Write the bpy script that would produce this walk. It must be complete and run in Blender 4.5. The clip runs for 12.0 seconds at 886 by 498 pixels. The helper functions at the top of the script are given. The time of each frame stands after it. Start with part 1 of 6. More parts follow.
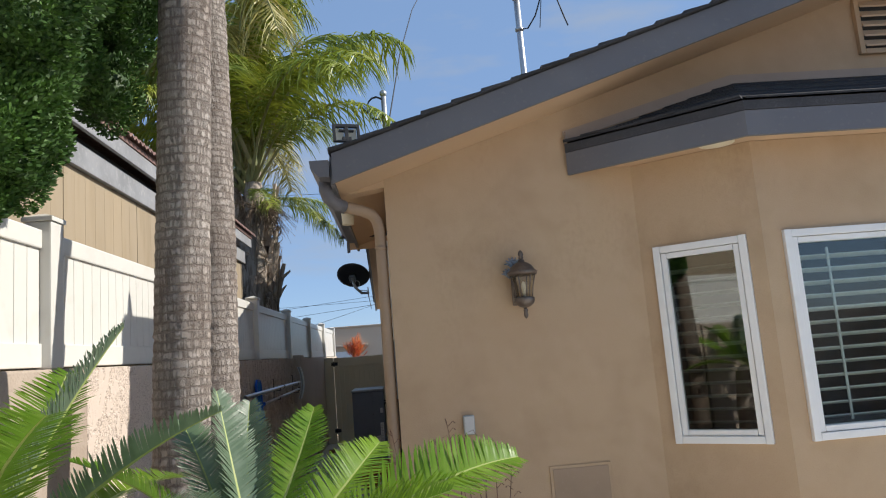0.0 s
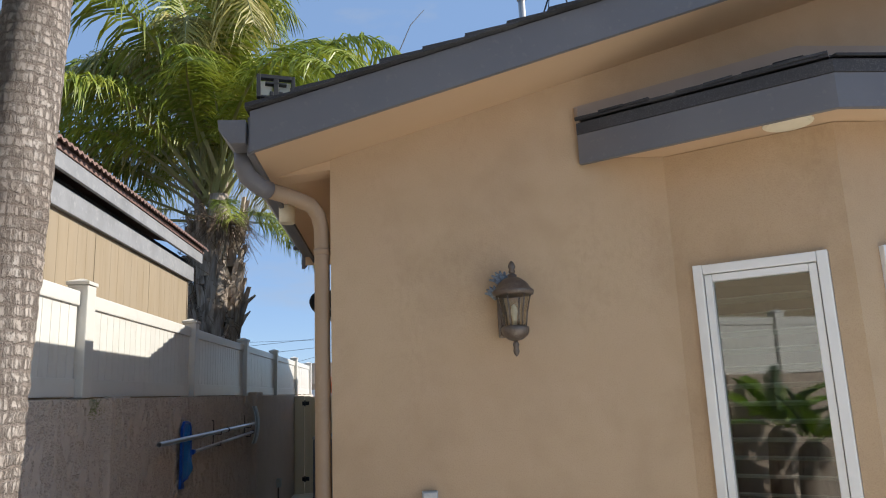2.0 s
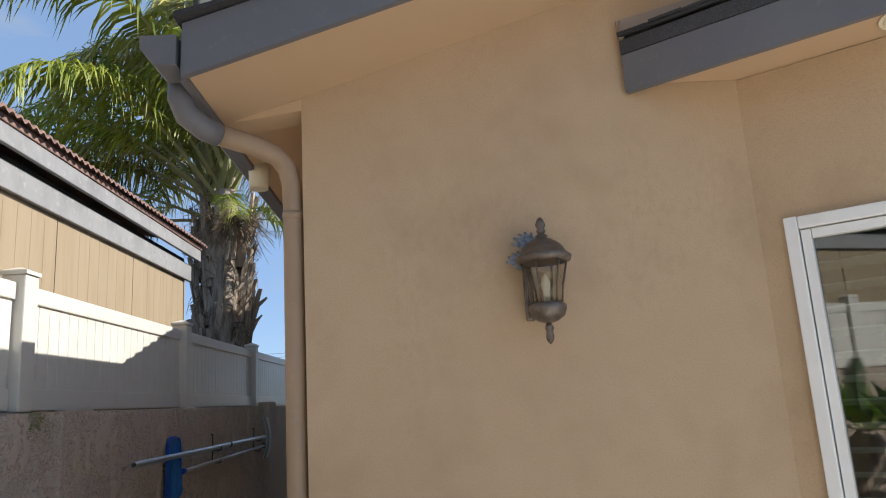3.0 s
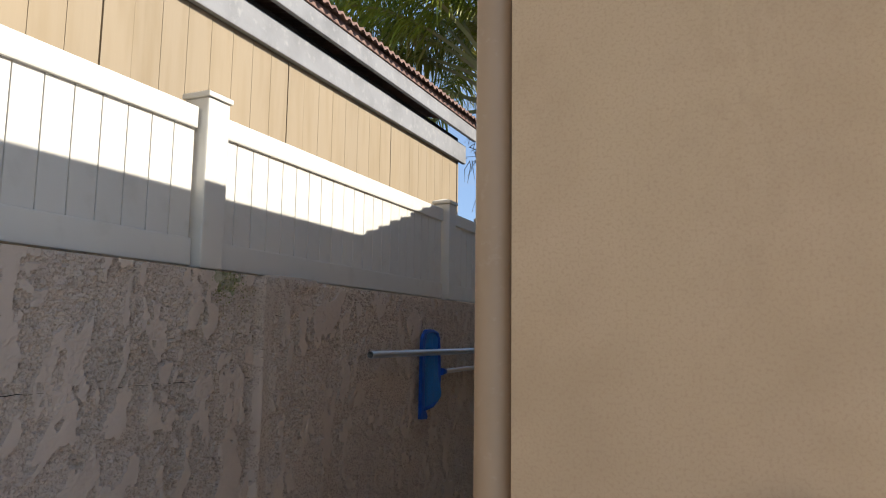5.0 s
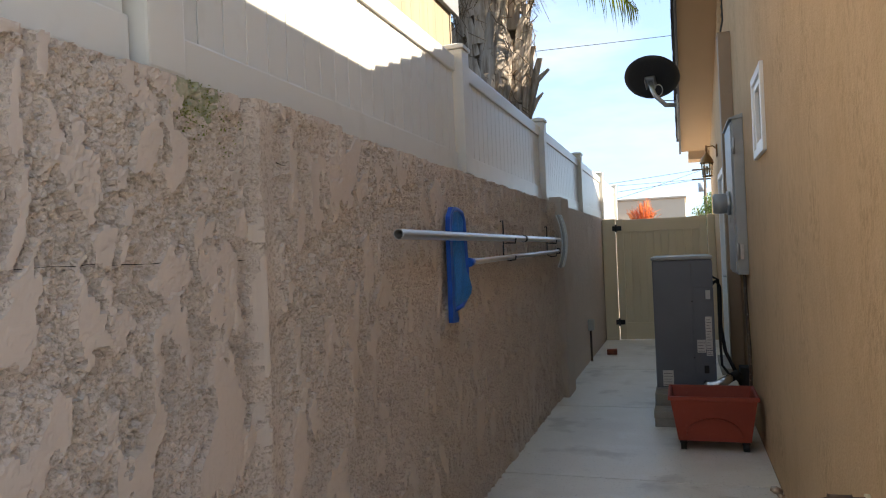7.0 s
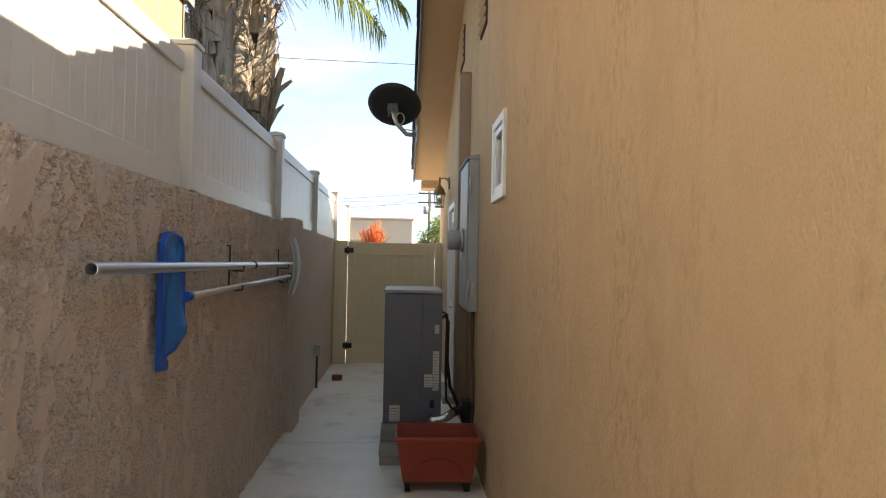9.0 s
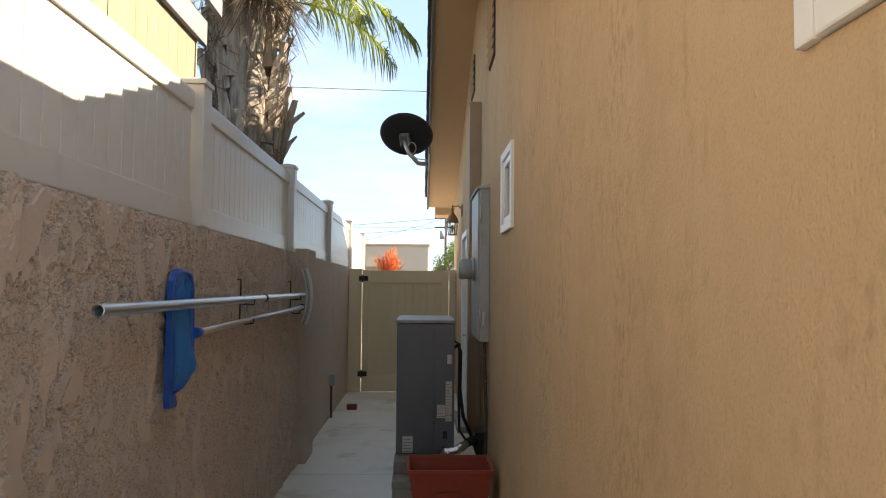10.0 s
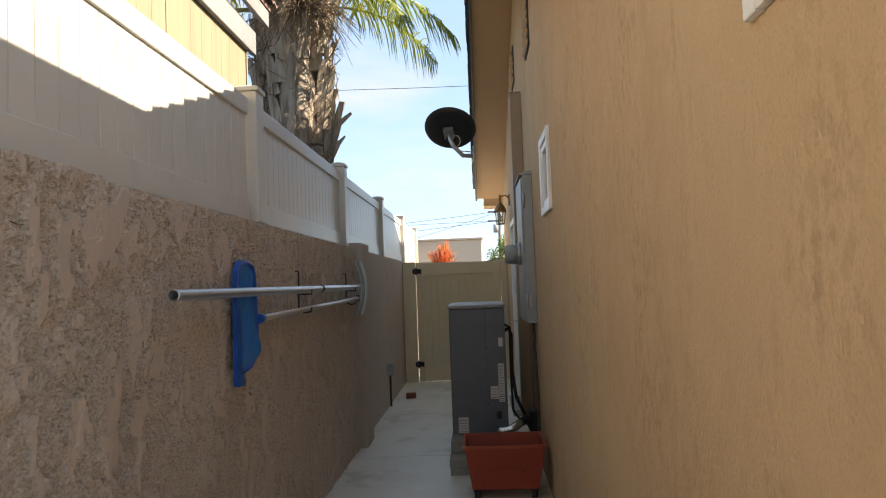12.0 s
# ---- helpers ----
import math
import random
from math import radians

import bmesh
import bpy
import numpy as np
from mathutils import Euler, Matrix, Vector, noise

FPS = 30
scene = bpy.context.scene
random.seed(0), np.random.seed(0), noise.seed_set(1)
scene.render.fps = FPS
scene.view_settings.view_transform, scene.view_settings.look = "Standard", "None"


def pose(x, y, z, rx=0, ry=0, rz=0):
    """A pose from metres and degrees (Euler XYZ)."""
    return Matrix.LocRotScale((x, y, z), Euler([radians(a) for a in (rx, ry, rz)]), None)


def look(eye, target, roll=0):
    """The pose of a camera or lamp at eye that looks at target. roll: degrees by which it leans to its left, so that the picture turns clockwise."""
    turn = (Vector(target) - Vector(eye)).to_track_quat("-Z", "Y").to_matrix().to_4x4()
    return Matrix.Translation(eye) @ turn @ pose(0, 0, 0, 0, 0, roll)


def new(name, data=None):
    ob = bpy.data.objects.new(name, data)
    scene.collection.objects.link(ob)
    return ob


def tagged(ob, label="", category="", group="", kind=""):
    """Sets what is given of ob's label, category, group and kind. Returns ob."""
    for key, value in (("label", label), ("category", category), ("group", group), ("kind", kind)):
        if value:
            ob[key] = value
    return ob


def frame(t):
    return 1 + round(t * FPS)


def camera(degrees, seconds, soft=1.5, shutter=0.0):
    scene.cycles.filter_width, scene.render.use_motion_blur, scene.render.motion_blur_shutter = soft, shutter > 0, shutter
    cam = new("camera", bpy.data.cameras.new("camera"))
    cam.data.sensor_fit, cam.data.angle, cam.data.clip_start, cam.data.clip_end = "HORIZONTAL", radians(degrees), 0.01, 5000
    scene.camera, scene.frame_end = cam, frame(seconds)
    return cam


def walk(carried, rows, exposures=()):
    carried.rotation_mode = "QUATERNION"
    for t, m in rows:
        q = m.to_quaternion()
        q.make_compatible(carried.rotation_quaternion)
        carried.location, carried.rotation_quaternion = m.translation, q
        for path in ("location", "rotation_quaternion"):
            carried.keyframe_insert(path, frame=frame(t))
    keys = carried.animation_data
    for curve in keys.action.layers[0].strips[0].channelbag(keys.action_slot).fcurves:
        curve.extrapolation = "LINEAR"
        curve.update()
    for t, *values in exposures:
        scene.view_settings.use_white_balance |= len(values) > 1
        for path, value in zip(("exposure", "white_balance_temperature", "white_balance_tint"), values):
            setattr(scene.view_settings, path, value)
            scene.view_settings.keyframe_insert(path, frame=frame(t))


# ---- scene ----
cam = camera(63.9, 12.0, soft=1.1)
PATH = [
    (0, (0.027, -4.956, 1.729), (0.17, -2.981, 2.01), -4.6),
    (0.5, (0.097, -4.761, 1.72), (0.214, -2.785, 2.008), -3.1),
    (1, (0.163, -4.442, 1.734), (0.287, -2.47, 2.046), -2.3),
    (1.5, (0.212, -4.008, 1.744), (0.36, -2.045, 2.094), -2.0),
    (2, (0.3, -3.603, 1.745), (0.451, -1.647, 2.137), -2.3),
    (2.5, (0.393, -3.153, 1.747), (0.532, -1.205, 2.179), -3.1),
    (4.5, (0.502, -1.589, 1.554), (-0.047, 0.313, 1.838), -0.6),
    (5, (0.411, -1.256, 1.539), (-0.386, 0.562, 1.78), 0.8),
    (5.5, (0.236, -1.001, 1.466), (-0.762, 0.722, 1.652), 1.2),
    (5.7, (0.155, -0.92, 1.435), (-0.904, 0.77, 1.59), 1.2),
    (6, (0.002, -0.815, 1.404), (-1.093, 0.854, 1.529), 0.4),
    (6.5, (-0.231, -0.619, 1.369), (-1.237, 1.108, 1.439), -0.5),
    (7, (-0.464, -0.397, 1.345), (-1.099, 1.5, 1.361), -2.4),
    (7.3, (-0.568, -0.291, 1.343), (-0.867, 1.686, 1.305), -3.1),
    (7.5, (-0.612, -0.214, 1.334), (-0.737, 1.781, 1.264), -2.6),
    (7.7, (-0.635, -0.141, 1.323), (-0.646, 1.857, 1.232), -2.3),
    (9.3, (-0.532, -0.054, 1.501), (-0.421, 1.942, 1.572), 1.1),
    (9.5, (-0.521, -0.059, 1.51), (-0.428, 1.937, 1.596), 1.1),
    (10, (-0.509, -0.063, 1.511), (-0.448, 1.933, 1.617), 0.5),
    (10.5, (-0.498, -0.062, 1.508), (-0.457, 1.934, 1.624), -0.5),
    (11, (-0.495, -0.084, 1.509), (-0.484, 1.912, 1.63), -1.3),
    (11.5, (-0.479, -0.144, 1.502), (-0.516, 1.852, 1.617), -1.8),
    (12, (-0.445, -0.263, 1.44), (-0.539, 1.733, 1.535), -2.1),
]
EXPOSURES = [(0.0, 1.45, 6450, 10), (2.5, 1.65, 6500, 10), (4.5, 1.78, 6800, 10), (5.5, 1.9, 6700, 10), (6.5, 2.4, 6850, 10), (7.0, 2.75, 7350, 10), (7.5, 3.05, 8600, 10), (9.5, 2.8, 8200, 10), (10.5, 2.72, 7950, 10), (12.0, 2.6, 8000, 10)]
walk(cam, [(t, look(eye, target, roll)) for t, eye, target, roll in PATH], EXPOSURES)

# ---- world, sun ----
SUN_DIR = Vector((1.0, 0.05, 0.785)).normalized()
world = bpy.data.worlds.new("world")
scene.world = world
world.use_nodes = True
wn = world.node_tree
wn.nodes.clear()
w_out = wn.nodes.new("ShaderNodeOutputWorld")
w_bg = wn.nodes.new("ShaderNodeBackground")
w_sky = wn.nodes.new("ShaderNodeTexSky")
w_sky.sky_type = "NISHITA"
w_sky.sun_disc = False
w_sky.sun_elevation = math.asin(SUN_DIR.z)
w_sky.sun_rotation = math.atan2(SUN_DIR.x, SUN_DIR.y)
w_sky.air_density, w_sky.dust_density, w_sky.ozone_density = 0.8, 0.0, 3.0
w_bg.inputs["Strength"].default_value = 0.1
# thin clouds low over the alley's far end
w_tc = wn.nodes.new("ShaderNodeTexCoord")
w_map = wn.nodes.new("ShaderNodeMapping")
w_map.inputs["Scale"].default_value = (1.6, 1.6, 5.5)
w_noise = wn.nodes.new("ShaderNodeTexNoise")
w_noise.inputs["Scale"].default_value = 1.9
w_noise.inputs["Detail"].default_value = 6.0
w_noise.inputs["Roughness"].default_value = 0.55
w_ramp = wn.nodes.new("ShaderNodeValToRGB")
w_ramp.color_ramp.elements[0].position, w_ramp.color_ramp.elements[1].position = 0.5, 0.72
w_mix = wn.nodes.new("ShaderNodeMix")
w_mix.data_type = "RGBA"
w_mix.inputs[7].default_value = (1.55, 1.7, 1.9, 1)
# an even veil of high haze over the whole sky
w_veil = wn.nodes.new("ShaderNodeMix")
w_veil.data_type = "RGBA"
w_veil.inputs[0].default_value = 0.8
w_veil.inputs[7].default_value = (0.82, 1.28, 2.1, 1)
w_mul = wn.nodes.new("ShaderNodeMath")
w_mul.operation = "MULTIPLY"
w_mul.inputs[1].default_value = 0.75
wn.links.new(w_tc.outputs["Generated"], w_map.inputs["Vector"])
wn.links.new(w_map.outputs["Vector"], w_noise.inputs["Vector"])
wn.links.new(w_noise.outputs["Fac"], w_ramp.inputs["Fac"])
wn.links.new(w_ramp.outputs["Color"], w_mul.inputs[0])
wn.links.new(w_mul.outputs[0], w_mix.inputs[0])
wn.links.new(w_sky.outputs["Color"], w_veil.inputs[6])
wn.links.new(w_veil.outputs[2], w_mix.inputs[6])
wn.links.new(w_mix.outputs[2], w_bg.inputs["Color"])
wn.links.new(w_bg.outputs["Background"], w_out.inputs["Surface"])

sun = new("sun", bpy.data.lights.new("sun", "SUN"))
sun.data.energy = 2.3
sun.data.angle = radians(0.53)
sun.data.color = (1.0, 0.94, 0.84)
sun.matrix_world = look(SUN_DIR * 30, (0, 0, 0))


# ---- materials ----
def material(name, base, rough=0.8, metal=0.0, vary=(), bump=(), spec=0.5, per_object=0.0, per_island=0.0, stretch=(1, 1, 1), coat=0.0):
    """vary: (scale, detail, low, high, colour, strength) layers over the base; bump: (scale, detail, strength, distance)."""
    m = bpy.data.materials.new(name)
    m.use_nodes = True
    nt = m.node_tree
    bsdf = nt.nodes["Principled BSDF"]
    bsdf.inputs["Roughness"].default_value = rough
    bsdf.inputs["Metallic"].default_value = metal
    bsdf.inputs["Specular IOR Level"].default_value = spec
    bsdf.inputs["Coat Weight"].default_value = coat
    tc = nt.nodes.new("ShaderNodeTexCoord")
    geo = nt.nodes.new("ShaderNodeNewGeometry")
    mp = nt.nodes.new("ShaderNodeMapping")
    mp.inputs["Scale"].default_value = stretch
    nt.links.new(geo.outputs["Position"], mp.inputs["Vector"])
    rgb = nt.nodes.new("ShaderNodeRGB")
    rgb.outputs[0].default_value = (*base, 1)
    col = rgb.outputs[0]
    for scale, detail, low, high, colour, strength in vary:
        nz = nt.nodes.new("ShaderNodeTexNoise")
        nz.inputs["Scale"].default_value, nz.inputs["Detail"].default_value = scale, detail
        nt.links.new(mp.outputs[0], nz.inputs["Vector"])
        mr = nt.nodes.new("ShaderNodeMapRange")
        mr.inputs["From Min"].default_value, mr.inputs["From Max"].default_value = low, high
        mr.inputs["To Max"].default_value = strength
        nt.links.new(nz.outputs["Fac"], mr.inputs["Value"])
        mx = nt.nodes.new("ShaderNodeMix")
        mx.data_type = "RGBA"
        mx.inputs[7].default_value = (*colour, 1)
        nt.links.new(mr.outputs[0], mx.inputs[0])
        nt.links.new(col, mx.inputs[6])
        col = mx.outputs[2]
    if per_object or per_island:
        if per_object:
            src = nt.nodes.new("ShaderNodeObjectInfo").outputs["Random"]
        else:
            src = geo.outputs["Random Per Island"]
        amount = per_object or per_island
        mr = nt.nodes.new("ShaderNodeMapRange")
        mr.inputs["To Min"].default_value, mr.inputs["To Max"].default_value = 1 - amount, 1 + amount
        nt.links.new(src, mr.inputs["Value"])
        hs = nt.nodes.new("ShaderNodeHueSaturation")
        nt.links.new(mr.outputs[0], hs.inputs["Value"])
        nt.links.new(col, hs.inputs["Color"])
        col = hs.outputs["Color"]
    nt.links.new(col, bsdf.inputs["Base Color"])
    normal = None
    for scale, detail, strength, distance in bump:
        nz = nt.nodes.new("ShaderNodeTexNoise")
        nz.inputs["Scale"].default_value, nz.inputs["Detail"].default_value = scale, detail
        nt.links.new(mp.outputs[0], nz.inputs["Vector"])
        bp = nt.nodes.new("ShaderNodeBump")
        bp.inputs["Strength"].default_value, bp.inputs["Distance"].default_value = strength, distance
        nt.links.new(nz.outputs["Fac"], bp.inputs["Height"])
        if normal:
            nt.links.new(normal, bp.inputs["Normal"])
        normal = bp.outputs["Normal"]
    if normal:
        nt.links.new(normal, bsdf.inputs["Normal"])
    return m


def skip_trowel_material():
    """Coarse dashed stucco with smoother trowelled drips over it."""
    m = material("garden_wall_stucco", (0.61, 0.52, 0.44), 0.95, spec=0.2,
                 vary=((0.9, 4, 0.4, 0.75, (0.55, 0.465, 0.39), 0.7), (40, 3, 0.45, 0.75, (0.68, 0.59, 0.51), 0.35), (3.5, 5, 0.52, 0.75, (0.5, 0.42, 0.35), 0.4), (150, 3, 0.5, 0.7, (0.38, 0.31, 0.26), 0.4)))
    nt = m.node_tree
    bsdf = nt.nodes["Principled BSDF"]
    geo = nt.nodes.new("ShaderNodeNewGeometry")

    def noise_of(scale, detail, rough, stretch, warp=0.0):
        mp = nt.nodes.new("ShaderNodeMapping")
        mp.inputs["Scale"].default_value = stretch
        nt.links.new(geo.outputs["Position"], mp.inputs["Vector"])
        nz = nt.nodes.new("ShaderNodeTexNoise")
        nz.inputs["Scale"].default_value, nz.inputs["Detail"].default_value = scale, detail
        nz.inputs["Roughness"].default_value, nz.inputs["Distortion"].default_value = rough, warp
        nt.links.new(mp.outputs[0], nz.inputs["Vector"])
        return nz.outputs["Fac"]

    def remap(src, low, high, to0=0.0, to1=1.0):
        mr = nt.nodes.new("ShaderNodeMapRange")
        for key, v in (("From Min", low), ("From Max", high), ("To Min", to0), ("To Max", to1)):
            mr.inputs[key].default_value = v
        nt.links.new(src, mr.inputs["Value"])
        return mr.outputs[0]

    def math_of(op, a, b):
        n = nt.nodes.new("ShaderNodeMath")
        n.operation = op
        for k, v in enumerate((a, b)):
            if isinstance(v, (int, float)):
                n.inputs[k].default_value = v
            else:
                nt.links.new(v, n.inputs[k])
        return n.outputs[0]

    patch = remap(noise_of(5.5, 6, 0.65, (1, 1, 0.6), 0.5), 0.53, 0.56)
    ridge = remap(noise_of(24, 4, 0.65, (1, 1, 0.75), 0.7), 0.47, 0.56)
    grain = noise_of(95, 5, 0.75, (1, 1, 1))
    rough_part = math_of("MULTIPLY", math_of("SUBTRACT", 1.0, patch), math_of("ADD", math_of("MULTIPLY", ridge, 0.6), math_of("MULTIPLY", grain, 0.9)))
    height = math_of("ADD", rough_part, math_of("MULTIPLY", patch, 1.15))
    bp = nt.nodes.new("ShaderNodeBump")
    bp.inputs["Strength"].default_value, bp.inputs["Distance"].default_value = 0.75, 0.012
    nt.links.new(height, bp.inputs["Height"])
    nt.links.new(bp.outputs["Normal"], bsdf.inputs["Normal"])
    old = bsdf.inputs["Base Color"].links[0].from_socket
    mx = nt.nodes.new("ShaderNodeMix")
    mx.data_type = "RGBA"
    mx.inputs[7].default_value = (0.56, 0.48, 0.415, 1)
    nt.links.new(math_of("MULTIPLY", patch, 0.3), mx.inputs[0])
    nt.links.new(old, mx.inputs[6])
    nt.links.new(mx.outputs[2], bsdf.inputs["Base Color"])
    return m


M_STUCCO = material("house_stucco", (0.55, 0.41, 0.265), 0.92, spec=0.2,
                    vary=((0.7, 5, 0.4, 0.7, (0.48, 0.335, 0.215), 0.6), (2.4, 8, 0.47, 0.66, (0.44, 0.32, 0.2), 0.6), (5, 4, 0.45, 0.8, (0.59, 0.435, 0.3), 0.4), (170, 3, 0.48, 0.7, (0.43, 0.295, 0.19), 0.45)),
                    bump=((110, 4, 0.4, 0.004), (14, 3, 0.25, 0.008)))
M_STUCCO_SIDE = material("side_wall_stucco", (0.635, 0.455, 0.285), 0.92, spec=0.2, stretch=(1, 1, 0.75),
                         vary=((0.8, 5, 0.42, 0.7, (0.57, 0.395, 0.24), 0.6), (3.0, 10, 0.53, 0.7, (0.5, 0.345, 0.21), 0.4), (11, 5, 0.5, 0.75, (0.7, 0.51, 0.335), 0.35), (190, 5, 0.5, 0.66, (0.44, 0.3, 0.175), 0.3)),
                         bump=((95, 5, 0.6, 0.008), (22, 4, 0.3, 0.012)))


def add_stains(m, colour, mask_scale, mask_stretch, low, high, speck_scale, strength):
    """Fine dirt specks that gather inside larger stains."""
    nt = m.node_tree
    bsdf = nt.nodes["Principled BSDF"]
    geo = nt.nodes.new("ShaderNodeNewGeometry")
    facs = []
    for scale, stretch, a, b in ((mask_scale, mask_stretch, low, high), (speck_scale, (1, 1, 0.6), 0.46, 0.6)):
        mp = nt.nodes.new("ShaderNodeMapping")
        mp.inputs["Scale"].default_value = stretch
        nt.links.new(geo.outputs["Position"], mp.inputs["Vector"])
        nz = nt.nodes.new("ShaderNodeTexNoise")
        nz.inputs["Scale"].default_value, nz.inputs["Detail"].default_value, nz.inputs["Roughness"].default_value = scale, 5.0, 0.6
        nt.links.new(mp.outputs[0], nz.inputs["Vector"])
        mr = nt.nodes.new("ShaderNodeMapRange")
        mr.inputs["From Min"].default_value, mr.inputs["From Max"].default_value = a, b
        nt.links.new(nz.outputs["Fac"], mr.inputs["Value"])
        facs.append(mr.outputs[0])
    mul = nt.nodes.new("ShaderNodeMath")
    mul.operation = "MULTIPLY"
    nt.links.new(facs[0], mul.inputs[0])
    nt.links.new(facs[1], mul.inputs[1])
    amount = nt.nodes.new("ShaderNodeMath")
    amount.operation = "MULTIPLY"
    amount.inputs[1].default_value = strength
    nt.links.new(mul.outputs[0], amount.inputs[0])
    mx = nt.nodes.new("ShaderNodeMix")
    mx.data_type = "RGBA"
    mx.inputs[7].default_value = (*colour, 1)
    nt.links.new(amount.outputs[0], mx.inputs[0])
    nt.links.new(bsdf.inputs["Base Color"].links[0].from_socket, mx.inputs[6])
    nt.links.new(mx.outputs[2], bsdf.inputs["Base Color"])


add_stains(M_STUCCO_SIDE, (0.34, 0.23, 0.135), 2.6, (1, 1, 0.75), 0.48, 0.7, 34.0, 0.6)
add_stains(M_STUCCO_SIDE, (0.36, 0.235, 0.13), 1.1, (1, 1, 0.8), 0.45, 0.7, 16.0, 0.22)
add_stains(M_STUCCO, (0.36, 0.25, 0.16), 1.6, (1, 1, 0.7), 0.48, 0.7, 30.0, 0.25)
M_SOFFIT = material("soffit_paint", (0.6, 0.43, 0.275), 0.7, vary=((2, 4, 0.4, 0.7, (0.54, 0.38, 0.24), 0.5),), bump=((30, 3, 0.1, 0.003),))
M_FASCIA = material("grey_fascia_paint", (0.145, 0.145, 0.16), 0.55, vary=((3, 5, 0.45, 0.75, (0.18, 0.178, 0.187), 0.6), (30, 3, 0.62, 0.7, (0.22, 0.21, 0.2), 0.3)), bump=((40, 4, 0.15, 0.003),))
M_SHINGLE = material("asphalt_shingle", (0.05, 0.05, 0.055), 0.95, vary=((160, 2, 0.5, 0.7, (0.11, 0.11, 0.115), 0.7), (6, 3, 0.4, 0.7, (0.035, 0.035, 0.04), 0.5)), bump=((220, 2, 0.6, 0.003),), per_object=0.25)
M_GARDEN = skip_trowel_material()
COAT_TONES = ((0.9, 4, 0.4, 0.75, (0.55, 0.465, 0.39), 0.7), (3.5, 5, 0.52, 0.75, (0.5, 0.42, 0.35), 0.45))
M_GARDEN_COAT = material("garden_stucco_dash", (0.63, 0.53, 0.455), 0.95, spec=0.15, vary=COAT_TONES + ((105, 5, 0.5, 0.62, (0.33, 0.27, 0.225), 0.58), (18, 4, 0.5, 0.72, (0.5, 0.415, 0.345), 0.4)), bump=((130, 4, 0.9, 0.010), (300, 2, 0.5, 0.004)))
M_GARDEN_TROWEL = material("garden_stucco_trowelled", (0.565, 0.475, 0.41), 0.9, spec=0.2, vary=COAT_TONES + ((30, 5, 0.5, 0.75, (0.55, 0.46, 0.385), 0.5),), bump=((120, 3, 0.2, 0.002),))
M_GARDEN_MOSS = material("garden_stucco_mossy", (0.42, 0.39, 0.29), 0.95, spec=0.15, vary=((25, 5, 0.42, 0.65, (0.24, 0.25, 0.14), 0.8), (70, 3, 0.5, 0.7, (0.5, 0.43, 0.35), 0.6)), bump=((170, 4, 0.7, 0.005),))
# Smoother near stretch; colour also darkened to hold back its sunlit brightness.
M_GARDEN_DIMMED = material("garden_stucco_dimmed", (0.4, 0.33, 0.27), 0.95, spec=0.15, vary=((1.3, 5, 0.4, 0.7, (0.33, 0.265, 0.215), 0.7), (9, 5, 0.5, 0.72, (0.46, 0.385, 0.315), 0.5), (80, 4, 0.5, 0.7, (0.27, 0.215, 0.175), 0.4)), bump=((70, 5, 0.4, 0.005), (9, 4, 0.3, 0.01)))
M_CONCRETE = material("concrete_slab", (0.8, 0.765, 0.69), 0.42, vary=((1.1, 7, 0.45, 0.62, (0.66, 0.625, 0.56), 0.6), (5, 6, 0.52, 0.7, (0.85, 0.83, 0.78), 0.6), (2.6, 8, 0.57, 0.66, (0.46, 0.42, 0.36), 0.55), (70, 3, 0.6, 0.72, (0.34, 0.31, 0.27), 0.5)), bump=((45, 5, 0.25, 0.003),))
M_PAVER = material("concrete_paver", (0.3, 0.29, 0.265), 0.92, vary=((14, 5, 0.45, 0.7, (0.22, 0.21, 0.19), 0.7),), bump=((90, 4, 0.4, 0.003),), per_object=0.12)
M_VINYL = material("fence_vinyl", (0.66, 0.645, 0.605), 0.28, vary=((1.5, 4, 0.45, 0.8, (0.6, 0.585, 0.545), 0.4), (9, 6, 0.55, 0.75, (0.5, 0.475, 0.425), 0.35)), per_object=0.02)
M_GATE = material("tan_gate_vinyl", (0.72, 0.63, 0.46), 0.4, vary=((2, 4, 0.45, 0.8, (0.65, 0.56, 0.4), 0.4),), per_object=0.02)
M_WHITE = material("white_window_vinyl", (0.88, 0.88, 0.86), 0.35, vary=((6, 3, 0.5, 0.8, (0.72, 0.71, 0.68), 0.4),))
M_SHUTTER = material("shutter_paint", (0.78, 0.8, 0.77), 0.5, vary=((8, 3, 0.5, 0.8, (0.7, 0.72, 0.69), 0.4),))
# Near-black that puts shade into room surfaces, vent backs and the neighbour's eave gap.
M_SHADE = material("painted_shade", (0.05, 0.05, 0.05), 0.9, vary=((1, 3, 0.4, 0.7, (0.07, 0.065, 0.06), 0.6),))
M_SIDING = material("neighbour_siding", (0.31, 0.25, 0.175), 0.8, stretch=(1, 1, 0.12), vary=((14, 6, 0.45, 0.7, (0.25, 0.19, 0.115), 0.6), (1.2, 3, 0.4, 0.7, (0.37, 0.29, 0.19), 0.5)), bump=((40, 4, 0.2, 0.003),))
M_TRIM = material("weathered_grey_trim", (0.27, 0.275, 0.29), 0.7, vary=((4, 5, 0.42, 0.7, (0.18, 0.185, 0.195), 0.7), (20, 4, 0.55, 0.75, (0.4, 0.4, 0.4), 0.5)), bump=((30, 4, 0.25, 0.004),))
M_REDROOF = material("red_brown_roofing", (0.25, 0.155, 0.13), 0.85, vary=((6, 5, 0.45, 0.7, (0.1, 0.06, 0.055), 0.6), (25, 3, 0.55, 0.75, (0.3, 0.2, 0.17), 0.4)))
M_BLACK = material("black_metal", (0.018, 0.018, 0.02), 0.45, vary=((30, 3, 0.55, 0.75, (0.04, 0.04, 0.04), 0.4),))
